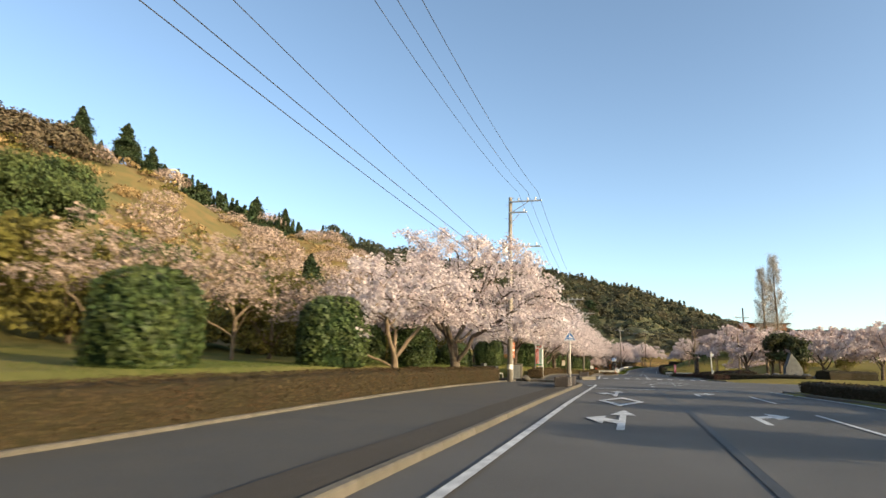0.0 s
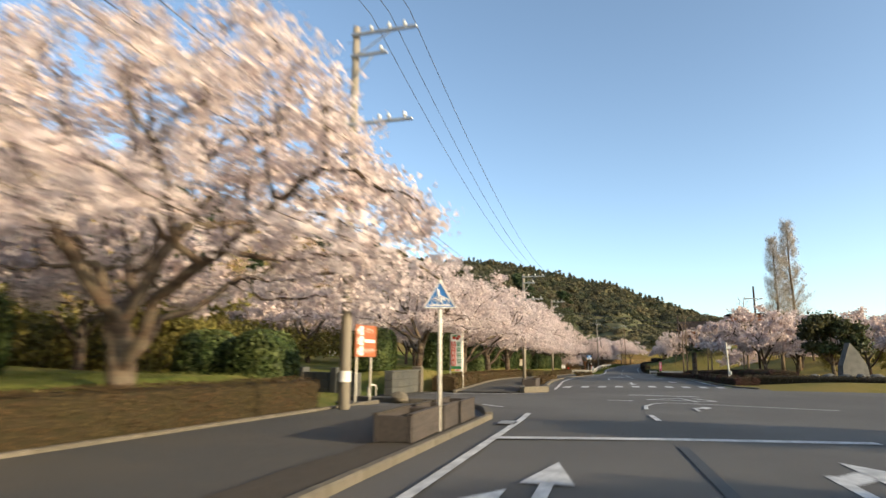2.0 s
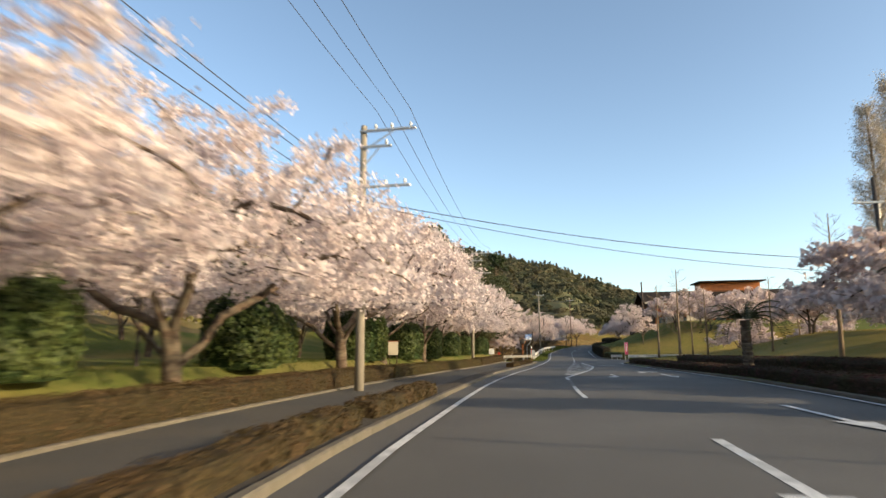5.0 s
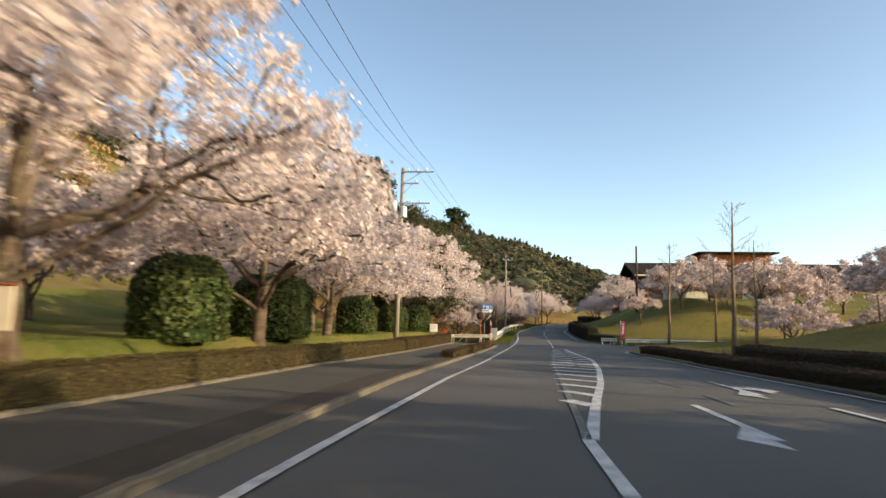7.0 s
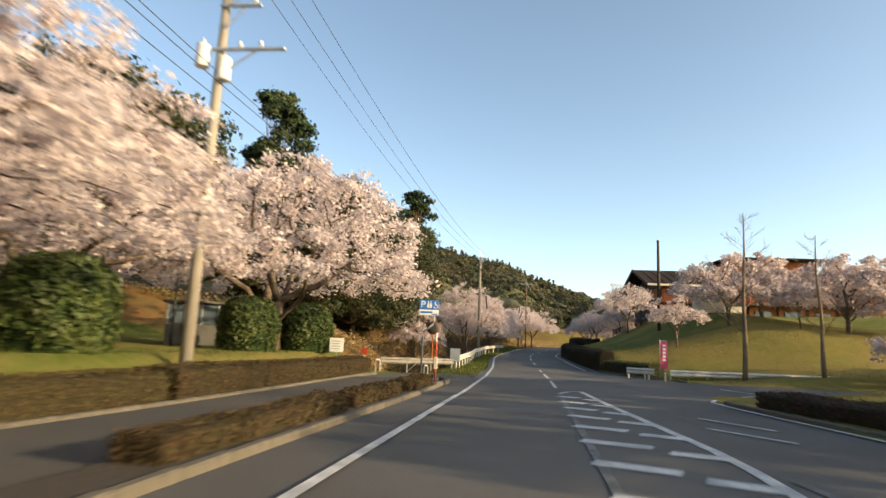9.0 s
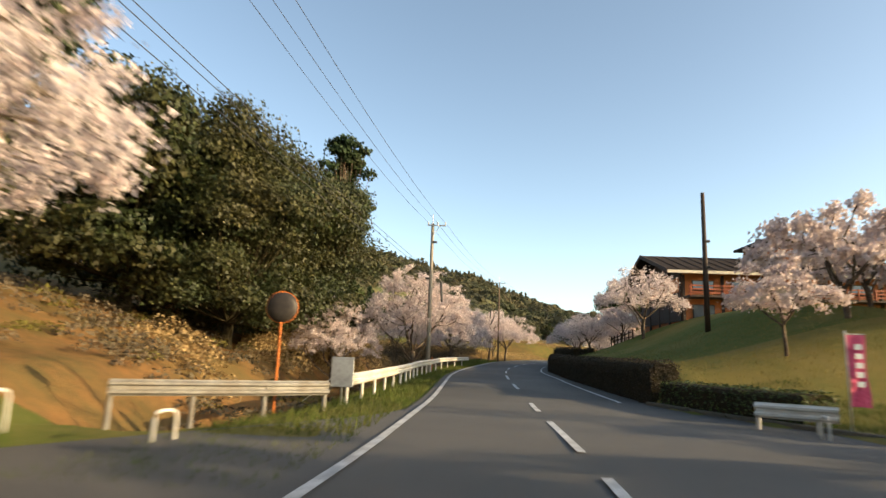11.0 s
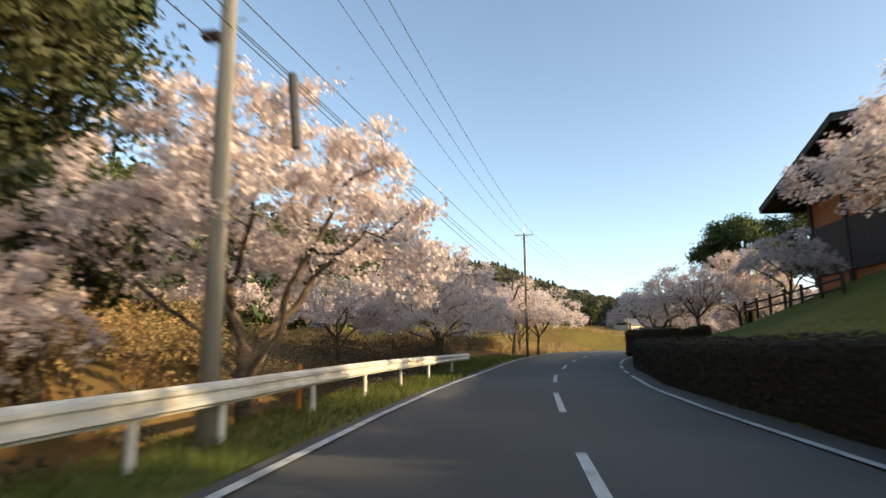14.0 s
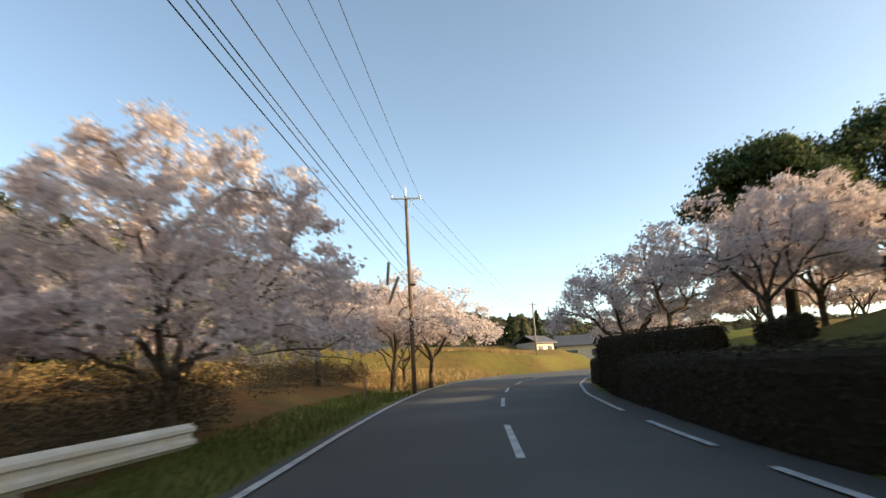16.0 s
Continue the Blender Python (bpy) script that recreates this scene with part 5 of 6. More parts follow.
RW = np.random.default_rng(77)
clumps("woods", "mixed green and brown woods on the far ridge", scatter(RW, 2700, -420, 400, 345, 640, lambda x, y: y > 500 or x < -50), RW, LEAF_FAR, 36, 1.25, 4.8, 6.0, rough=.3)
clumps("woods", "low young woods at the foot of the ridge", scatter(RW, 900, -50, 400, 345, 500), RW, LEAF_FAR, 40, .9, 3.6, 2.6, rough=.3)
clumps("woods", "mixed green and brown woods on the upper ridge", scatter(RW, 2400, -520, 420, 640, 1075), RW, LEAF_FAR, 16, 2.2, 5.0, 6.5, rough=.3)
clumps("woods", "dark conifers along the crest of the far ridge", scatter(RW, 700, -520, 420, 960, 1070), RW, LEAF_FAR, 26, 1.6, 3.4, 10, True, rough=.3)
clumps("scrub", "brown scrub and bare bushes on the hillside", scatter(RW, 560, -112, -38, 20, 190), RW, BUDS_GOLD, 60, .2, 1.6, 1.2)
clumps("scrub", "yellow-brown bushes on the hillside", scatter(RW, 150, -112, -34, 10, 200), RW, LEAF_YELLOW, 70, .24, 1.8, 1.8)
clumps("scrub", "yellow-green thicket at the edge of the park", scatter(RW, 46, -36, -22, 6, 34), RW, LEAF_YELLOW, 420, .12, 1.9, 3.2)
clumps("scrub", "yellow-green bushes at the back of the park lawn", scatter(RW, 44, -27, -17.5, 30, 64), RW, LEAF_YELLOW, 520, .10, 1.9, 2.5)
clumps("blossom_woods", "pale pink cherry trees scattered over the hillside", scatter(RW, 60, -106, -40, 62, 185, s0=.7, s1=1.4) + scatter(RW, 46, -74, -40, 84, 165, s0=.8, s1=1.3), RW, HILL_BLOOM, 620, .15, 3.4, 3.2)
clumps("woods", "dark cedars along the crest of the hill", scatter(RW, 70, -101, -92, 103, 134, s0=.6, s1=.85) + scatter(RW, 40, -96, -86, 126, 142, s0=.4, s1=.6) + scatter(RW, 90, -112, -60, 190, 270, s0=.5, s1=.9), RW, LEAF_CONIFER, 190, .42, 1.8, 8.5, True)
clumps("woods", "bare grey trees on the top of the hill", scatter(RW, 42, -102, -88, 52, 77), RW, BUDS_DARK, 300, .26, 2.6, 4.2)
clumps("woods", "mixed woods on the hill behind the bank", scatter(RW, 300, -120, -28, 180, 320), RW, LEAF_FAR, 130, .5, 3.2, 6.0)
clumps("woods", "dark cedars on the slope behind the bank", scatter(RW, 130, -75, -22, 206, 300), RW, LEAF_CONIFER, 210, .34, 2.0, 9.0, True)
clumps("scrub", "tangled brown undergrowth on the earth bank", scatter(RW, 110, -26, -8, 138, 174, lambda x, y: lerp(LINE_L, y) - x > 6.5), RW, BUDS_DARK, 110, .07, .9, .8)
clumps("scrub", "tall golden-brown dry brush on the earth bank", scatter(RW, 40, -22, -9.5, 146, 180, lambda x, y: lerp(LINE_L, y) - x > 7.5), RW, BUDS_GOLD, 260, .065, 1.2, 1.3)
clumps("scrub", "low green undergrowth on the bank", scatter(RW, 70, -24, -7, 138, 200, lambda x, y: lerp(LINE_L, y) - x > 6.5), RW, LEAF_YELLOW, 90, .07, .8, .6)
clumps("scrub", "tangled bare brush on the verge before the bend", scatter(RW, 70, -11, 2, 187, 216, lambda x, y: 4.0 < lerp(LINE_L, y) - x < 9), RW, BUDS_DARK, 420, .03, .9, 1.5)
clumps("scrub", "tall golden dry brush below the cherry trees", scatter(RW, 16, -16, -9, 162, 184), RW, BUDS_GOLD, 900, .045, 1.5, 2.4)
RV = np.random.default_rng(77)
clumps("scrub", "tangled brown brush behind the end of the guard rail", scatter(RV, 90, -14, -1, 176, 194, lambda x, y: 3.6 < lerp(LINE_L, y) - x < 11), RV, BUDS_DARK, 520, .032, 1.0, 1.5)
clumps("scrub", "dry beige brush below the cherry trees at the bend", scatter(RV, 80, -24, 6, 196, 236, lambda x, y: 6.0 < lerp(LINE_L, y) - x < 20), RV, BUDS_GOLD, 300, .05, 1.2, 1.3)
clumps("scrub", "low shrubs behind the road bend", scatter(RW, 60, 8, 60, 296, 318), RW, LEAF_FAR, 80, .4, 1.8, 2.2)

BARE_A = bare_proto(201, 9.0, 2.8, .13)
place(BARE_A, ((11.9, 134.0, 0, 1.0), (16.0, 134.2, 100, .85), (10.2, 113.0, 30, .95), (21, 132.5, 200, .8), (13.6, 90, 60, .9), (17, 110, 10, .7), (14.8, 122, 70, .8), (26, 128, 140, .8)), "bare young tree with thin rising branches on the verge", "bare trees", USED)
META = bare_proto(211, 16.4, 2.0, .2, 3.4, "metasequoia_tree", .95, BUDS_PALE)
place(META, ((19.4, 93.8, 0, 1.0), (17.6, 93.0, 120, .9)), "tall slender dawn redwood with a haze of pale buds", "dawn redwoods", USED)


def palm(x, y):
    rng = np.random.default_rng(5)
    e = thing("palm_tree", "stout palm tree with arching green fronds in the hedge island", "tree", (x, y, terrain(x, y)))
    t = Mesh()
    pts, rad = [(0, 0, -.2)], [.27]
    for k in range(14):
        pts += [(0, 0, .02 + k * .19), (0, 0, .14 + k * .19)]
        rad += [.21 + .02 * (k % 2), .26 - .002 * k]
    t.tube(pts, rad, 12).make("trunk", BARK, e)
    for k in range(30):
        a = 2 * math.pi * k / 30 * 4.3
        el = .15 + 1.1 * (k / 30)
        m = Mesh()
        spine = [Vector((math.cos(a) * .2, math.sin(a) * .2, 2.7))]
        for i in range(8):
            ang = el - i * .24
            spine.append(spine[-1] + Vector((math.cos(a) * math.cos(ang), math.sin(a) * math.cos(ang), math.sin(ang))) * .27)
        m.tube(spine, [.03 - .003 * i for i in range(9)], 4)
        side = Vector((-math.sin(a), math.cos(a), 0))
        for i in range(1, 9):
            for sg in (-1, 1):
                for q in (0, .5):
                    b = spine[i].lerp(spine[i - 1], q)
                    tip = b + side * sg * .38 * (1.1 - i / 10) + Vector((math.cos(a) * .18, math.sin(a) * .18, -.08))
                    m.add([b, b + (spine[i] - spine[i - 1]) * .18, tip], [(0, 1, 2)])
        m.make("frond", LEAF_EVER, e)
    return e


palm(8.0, 86.5)


# ---- grass ----
def grass_patch(label, fn, n, h, rng, material=None):
    P = np.array([fn(rng) for _ in range(n)])
    hh = rng.uniform(.5, 1.3, n) * h
    a = rng.uniform(0, 2 * math.pi, n)
    w = np.stack([np.cos(a), np.sin(a), np.zeros(n)], 1) * (hh * .09)[:, None]
    lean = rng.normal(size=(n, 3)) * (hh * .3)[:, None]
    lean[:, 2] = hh
    v = np.stack([P - w, P + w, P + lean], 1).reshape(-1, 3)
    me = bpy.data.meshes.new("grass")
    me.vertices.add(3 * n)
    me.vertices.foreach_set("co", v.astype(np.float32).ravel())
    me.loops.add(3 * n)
    me.loops.foreach_set("vertex_index", np.arange(3 * n, dtype=np.int32))
    me.polygons.add(n)
    me.polygons.foreach_set("loop_start", np.arange(0, 3 * n, 3, dtype=np.int32))
    me.update(calc_edges=True)
    me.materials.append(material or BLADE)
    return tagged(new("grass", me), label, "grass", kind="stuff")


def verge(rng):
    y = rng.uniform(128, 215)
    x = lerp(LINE_L, y) - rng.uniform(.45, 3.2)
    return x, y, terrain(x, y)


def lawn(rng):
    y = rng.uniform(8, 128)
    x = lerp(KERB_S, y) - rng.uniform(1.3, 6)
    return x, y, terrain(x, y) - .02


def corner(rng):
    y = rng.uniform(134, 143)
    x = lerp(EDGE_R, y) + rng.uniform(.2, 5)
    return x, y, terrain(x, y) - .02


def mound(rng):
    y = rng.uniform(144, 195)
    x = lerp(EDGE_R, y) + rng.uniform(1.1, 5)
    return x, y, terrain(x, y) - .02


grass_patch("long green grass on the verge by the guard rail", verge, 22000, .16, np.random.default_rng(8))
grass_patch("short green lawn behind the hedge", lawn, 26000, .10, np.random.default_rng(9))
grass_patch("short grass on the corner", corner, 9000, .12, np.random.default_rng(10))
def bank(rng):
    y = rng.uniform(218, 268)
    x = lerp(LINE_L, y) - rng.uniform(.5, 16)
    return x, y, terrain(x, y) - .03


grass_patch("tall dry golden grass on the bank at the bend", bank, 16000, .45, np.random.default_rng(14), BUDS_GOLD)
def far_lawn(rng):
    y = rng.uniform(112, 160)
    x = lerp(EDGE_R, y) + rng.uniform(1.5, 24)
    return x, y, terrain(x, y) - .02


grass_patch("dry yellowish lawn on the slope across the road", far_lawn, 30000, .13, np.random.default_rng(15), BLADE_DRY)
grass_patch("mown grass of the mound", mound, 14000, .08, np.random.default_rng(12))

# stream behind the rail
vs, fs = [], []
for i, y in enumerate(np.arange(138, 196, 4.0)):
    x = lerp(LINE_L, y)
    vs += [(x - 7.6, y, zr(y) - 1.62), (x - 5.2, y, zr(y) - 1.62)]
    if i:
        k = 2 * i
        fs.append((k - 2, k - 1, k + 1, k))
tagged(Mesh().add(vs, fs).make("stream", WATER), "narrow stream behind the guard rail", "water", kind="structure")


# ---- guard rails ----
def guard_rail(pts, label, height=.78, step=2.0, face=1, posts=True, material=None, base=None):
    """W-beam rail on round posts; face +1 looks to the right of its run."""
    base = base or terrain
    mt = material or WHITE_STEEL
    e = thing("guard_rail", label, "guard rail", (pts[0][0], pts[0][1], 0), group="guard rails")
    o = Vector((pts[0][0], pts[0][1], 0))
    P = [Vector((a, b, 0)) for a, b in pts]
    prof = [(0, 0), (.018, -.03), (.085, -.06), (.085, -.11), (.02, -.145), (.02, -.205), (.085, -.24), (.085, -.29), (.018, -.32), (0, -.35)]
    vs, fs = [], []
    n = len(prof)
    for i, p in enumerate(P):
        d = (P[min(i + 1, len(P) - 1)] - P[max(i - 1, 0)]).normalized()
        w = Vector((d.y, -d.x, 0)) * face
        z = zr(p.y) + (height if not hasattr(height, "__len__") else lerp(height, p.y))
        for a, b in prof:
            vs.append(p + w * a + Vector((0, 0, z + b)) - o)
        for a, b in prof:
            vs.append(p + w * (a - .012) + Vector((0, 0, z + b)) - o)
    for i in range(len(P) - 1):
        for k in range(n - 1):
            a, b = i * 2 * n + k, (i + 1) * 2 * n + k
            fs.append((a, a + 1, b + 1, b))
            fs.append((a + n, b + n, b + n + 1, a + n + 1))
    for i in (0, len(P) - 1):
        for k in range(n - 1):
            a = i * 2 * n + k
            fs.append((a, a + n, a + n + 1, a + 1))
    Mesh().add(vs, fs).make("beam", mt, e)
    cum = [0]
    for a, b in zip(P, P[1:]):
        cum.append(cum[-1] + (b - a).length)
    s = .05
    while posts and s < cum[-1]:
        x, y = np.interp(s, cum, [p.x for p in P]), np.interp(s, cum, [p.y for p in P])
        j = min(int(np.searchsorted(cum, s)), len(P) - 1)
        d = (P[j] - P[j - 1]).normalized() if j else (P[1] - P[0]).normalized()
        w = Vector((d.y, -d.x, 0)) * face
        x, y = x - w.x * .08, y - w.y * .08
        zb, zt = base(x, y) - .2, zr(y) + (height if not hasattr(height, "__len__") else lerp(height, y)) - .06
        post = Mesh().tube([(x - o.x, y - o.y, zb), (x - o.x, y - o.y, zt), (x - o.x, y - o.y, zt + .015)], [.057, .057, .03], 10).make("post", mt, e, smooth_shade=False)
        Mesh().box((x - o.x + w.x * .07, y - o.y + w.y * .07, zt - .12), (.09, .09, .1), .01).make("bracket", mt, post)
        s += step if y < 163 else 2 * step
    return e


RAIL = ((139.3, -3.62), (145, -3.4), (150, -3.22), (157, -3.24), (160, -3.06), (163.3, -2.84), (167, -2.75), (173, -2.4), (178, -1.85), (182, -1.2), (184.5, -.8), (187.3, -.3), (190, .2))
guard_rail([(lerp(RAIL, y), y) for y in (*np.arange(139.3, 185.0, 1.6), 186.4)], "white W-beam steel guard rail on round posts along the verge", ((139, .80), (148, .82), (160, .88), (172, .89), (182, .86), (190, .84)))
guard_rail([(-7.6, 134.3), (-6.2, 135.2), (-4.9, 136.2), (-3.75, 137.3)], "weathered white steel guard rail across the stream mouth, greyed by painted-in shade", .66, 1.6, material=WHITE_STEEL_SHADED)
guard_rail([(8.3, 134.7), (10.5, 134.9), (14, 135.1), (18, 135.3), (23, 135.5), (29, 135.7)], "low white steel guard rail at the foot of the grass slope", .62, 2.0)
guard_rail([(6.4, 136.6), (7.7, 135.6)], "short white steel rail piece at the corner", .62, 1.2)


def hoop(x, y, rz):
    e = thing("hoop_bollard", "small white painted steel hoop bollard", "bollard", (x, y, terrain(x, y)), rz, "hoop bollards")
    Mesh().tube([(-.2, 0, -.1), (-.2, 0, .42), (-.17, 0, .49), (-.1, 0, .52), (.1, 0, .52), (.17, 0, .49), (.2, 0, .42), (.2, 0, -.1)], .028, 8).make("hoop", WHITE_STEEL, e, smooth_shade=True)


for x, y, a in ((-7.0, 130.6, 70), (-4.6, 130.9, 70), (7.0, 134.9, 80), (7.9, 134.2, 80), (-10.2, 43.6, 60), (-9.4, 43.9, 60)):
    hoop(x, y, a)
kerbs()


# ---- signs and street furniture ----
def lettering(text, size, material, parent, m, name="lettering", thick=.003):
    """Raised letters from the built-in font, as a mesh."""
    cu = bpy.data.curves.new("text", 'FONT')
    cu.body = text
    cu.size = size
    cu.align_x, cu.align_y = 'CENTER', 'CENTER'
    cu.extrude = thick
    tmp = bpy.data.objects.new("text", cu)
    scene.collection.objects.link(tmp)
    bpy.context.view_layer.update()
    me = bpy.data.meshes.new_from_object(tmp.evaluated_get(bpy.context.evaluated_depsgraph_get()))
    bpy.data.objects.remove(tmp)
    me.materials.clear()
    me.materials.append(material)
    ob = new(name, me)
    ob.parent = parent
    ob.matrix_basis = m
    return ob


def front(x, z, y=-.02):
    """A pose on a panel that faces -y."""
    return pose(x, y, z, 90, 0, 0)


def post(parent, x, z0, z1, r=.03, material=None, y=0.0):
    return Mesh().tube([(x, y, z0), (x, y, z1 - .01), (x, y, z1)], [r, r, r * .6], 12).make("post", material or WHITE_STEEL, parent, smooth_shade=True)


def triangle_sign():
    e = thing("road_sign", "blue and white triangular cycle crossing sign on a white steel post", "road sign", (-3.2, 32.25, zr(32)), 8)
    post(e, 0, -.2, 3.0, .038)
    w, h, z = .31, .53, 2.44

    def tri(s, d, dz=0):
        return Mesh().poly([(-w * s, z + (1 - s) * h * .33 + dz), (w * s, z + (1 - s) * h * .33 + dz), (0, z + h * s + (1 - s) * h * .33 + dz)], d)
    tri(1.0, .02).moved(pose(0, -.05, 0)).make("plate", BLUE, e)
    rim = Mesh()
    for a, b in (((-w, z), (w, z)), ((w, z), (0, z + h)), ((0, z + h), (-w, z))):
        rim.tube([(a[0], -.062, a[1]), (b[0], -.062, b[1])], .014, 5)
    rim.make("rim", WHITE, e)
    pic = Mesh()
    for cx in (-.09, .11):
        ring = [(cx + .07 * math.cos(t * math.pi / 6), -.066, z + .12 + .07 * math.sin(t * math.pi / 6)) for t in range(13)]
        pic.tube(ring, .010, 4)
    pic.tube([(-.09, -.066, z + .12), (-.04, -.066, z + .25), (.07, -.066, z + .22), (.11, -.066, z + .12)], .010, 4)
    pic.tube([(-.04, -.066, z + .36), (-.02, -.066, z + .27), (.02, -.066, z + .12), (.07, -.066, z + .22)], .018, 4)
    pic.box((0, -.064, z + .045), (.44, .008, .025))
    pic.make("pictogram", WHITE, e)


def direction_sign():
    e = thing("direction_sign", "brown direction sign with white arrows on two white posts", "sign", (-7.7, 39.0, zr(40) + .05), 86)
    post(e, -.5, -.2, 2.5, .035)
    post(e, .5, -.2, 2.5, .035)
    Mesh().box((0, -.06, 1.98), (1.46, .05, 1.02), .015).make("panel", BROWN, e)
    for k, word in enumerate(("リフト", None, "スライダー")):
        z = 2.30 - k * .32
        up = Mesh()
        up.poly([(-.64, z - .03), (-.6, z - .03), (-.6, z - .11), (-.55, z - .11), (-.55, z - .03), (-.51, z - .03), (-.575, z + .1)], .008).moved(pose(0, -.09, 0)).make("arrow", WHITE, e)
        pic = Mesh().box((-.36, -.09, z), (.24, .012, .28), .004).make("pictogram_panel", WHITE, e)
        Mesh().box((-.36, -.098, z - .02), (.09, .008, .12), .003).make("pictogram", GALV, pic)
        if word:
            lettering(word, .2 if k == 0 else .17, WHITE, e, front(.2, z, -.092))
        else:
            Mesh().box((.22, -.09, z), (.72, .01, .1), .003).make("lettering_bar", WHITE, e)


def market_banner():
    e = thing("banner_sign", "tall white market board with red and green lettering", "sign", (-7.55, 50.45, zr(50) + .1), -4)
    post(e, -.33, -.2, 2.62, .03)
    post(e, .33, -.9, 2.72, .035)
    board = Mesh().box((0, -.05, 1.72), (.62, .05, 1.86), .012).make("board", WHITE, e)
    for k, ch in enumerate("生産者直売"):
        z = 2.16 - k * .245
        Mesh().box((-.155, -.082, z), (.25, .01, .235), .003).make("red_tile", RED, e)
        lettering(ch, .21, WHITE, e, front(-.155, z, -.09))
    for k, ch in enumerate("新鮮野菜"):
        lettering(ch, .25, GREEN, e, front(.15, 2.13 - k * .285, -.082))
    fruit = Mesh()
    for x, z, r in ((-.12, 2.47, .09), (.06, 2.43, .085), (.15, 2.53, .08)):
        fruit.poly([(x + r * math.cos(t * math.pi / 7), z + r * .8 * math.sin(t * math.pi / 7)) for t in range(14)], .008)
    fruit.moved(pose(0, -.082, 0)).make("fruit_picture", RED, e)
    Mesh().poly([(-.24, 2.56), (-.05, 2.6), (.1, 2.62), (.02, 2.54), (-.12, 2.52)], .007).moved(pose(0, -.083, 0)).make("leaf_picture", GREEN, e)
    Mesh().box((0, -.08, .98), (.54, .008, .14), .003).make("lettering_bar", GREEN, e)
    Mesh().poly([(-.02, .84), (.12, .84), (.12, .815), (.2, .86), (.12, .905), (.12, .88), (-.02, .88)], .008).moved(pose(0, -.082, 0)).make("arrow", RED, e)
    Mesh().box((-.17, -.08, .86), (.2, .008, .09), .003).make("lettering_bar", YELLOW, e)


def parking_sign():
    z0 = terrain(-3.75, 124.0)
    e = thing("parking_sign", "blue parking sign with pictograms on a cranked grey post", "road sign", (-3.9, 123.6, z0 + .12), 4)
    Mesh().tube([(0, 0, -.2), (0, 0, 1.75), (.05, 0, 1.95), (.38, 0, 2.25), (.42, 0, 2.35), (.42, 0, 3.15)], .04, 10).make("post", GALV, e, smooth_shade=True)
    top = Mesh().box((.2, -.07, 2.98), (.74, .03, .36), .01).make("blue_panel", BLUE, e)
    lettering("P", .36, WHITE, top, front(-.03, 2.98, -.09))
    m = Mesh()
    for x in (.17, .27):
        m.poly([(x + .03 * math.cos(t * math.pi / 4), 3.08 + .03 * math.sin(t * math.pi / 4)) for t in range(8)], .006)
        m.poly([(x - .035, 2.86), (x + .035, 2.86), (x + .04, 3.03), (x - .04, 3.03)], .006)
    ring = [(.45 + .07 * math.cos(t * math.pi / 6), 0, 2.92 + .07 * math.sin(t * math.pi / 6)) for t in range(-6, 5)]
    m.tube(ring, .012, 4).tube([(.43, 0, 3.1), (.44, 0, 2.96), (.52, 0, 2.95), (.55, 0, 2.86)], .014, 4)
    m.moved(pose(0, -.092, 0)).make("pictogram", WHITE, top)
    low = Mesh().box((.2, -.07, 2.68), (.74, .03, .22), .01).make("white_panel", WHITE, e)
    Mesh().box((.1, -.088, 2.69), (.46, .006, .08), .002).make("lettering_bar", BLUE, low)
    Mesh().poly([(.3, 2.605), (.48, 2.605), (.48, 2.585), (.55, 2.62), (.48, 2.655), (.48, 2.635), (.3, 2.635)], .006).moved(pose(0, -.088, 0)).make("arrow", BLUE, low)


def marker_pole():
    z0 = terrain(-3.45, 124.3)
    e = thing("marker_pole", "red and white striped marker pole with a yellow cover", "marker pole", (-3.45, 124.4, z0))
    for k in range(6):
        Mesh().tube([(0, 0, -.1 + k * .36), (0, 0, .26 + k * .36)], .034, 10).make("band", RED if k != 5 else WHITE, e)
    Mesh().box((0, -.02, .88), (.15, .1, .48), .02).make("cover", CREAM, e)
    # roadside sign plate by the stream rail
    z1 = zr(139)
    s = thing("sign_board", "plain grey steel sign panel seen from behind at the rail end", "sign", (-3.75, 138.9, z1), 6)
    post(s, 0, -.2, 1.2, .035, GALV)
    Mesh().box((0, -.05, .85), (.62, .03, .82), .012).make("panel", GALV, s)


def notice_board():
    e = thing("notice_board", "white notice board with faint print beside the hedge", "sign", (-8.25, 127.3, terrain(-8.25, 127.3)), 5)
    post(e, 0, -.2, 1.2, .03, GALV)
    Mesh().box((0, -.04, .95), (.62, .03, .62), .012).make("board", WHITE, e)
    for k in range(4):
        Mesh().box((-.03, -.058, 1.12 - k * .11), (.42 - .05 * (k % 2), .005, .035), .001).make("print_bar", GALV, e)
    b = thing("notice_board", "pale framed notice board under the cherry trees", "sign", (-9.65, 87.4, terrain(-9.65, 87.4)), 8)
    post(b, -.2, -.2, 1.8, .025, WOOD_DARK)
    post(b, .2, -.2, 1.8, .025, WOOD_DARK)
    Mesh().box((0, -.04, 1.38), (.54, .04, .72), .012).make("board", CREAM, b)
    Mesh().box((0, -.05, 1.76), (.60, .07, .04), .01).make("top_rail", WOOD_RED, b)
    r = thing("round_sign", "round red disc sign on a thin post", "sign", (-7.6, 130.1, terrain(-7.6, 130.1)))
    post(r, 0, -.2, 1.0, .02)
    Mesh().tube([(0, -.03, .9), (0, -.05, .9)], .17, 18).make("disc", RED, r)


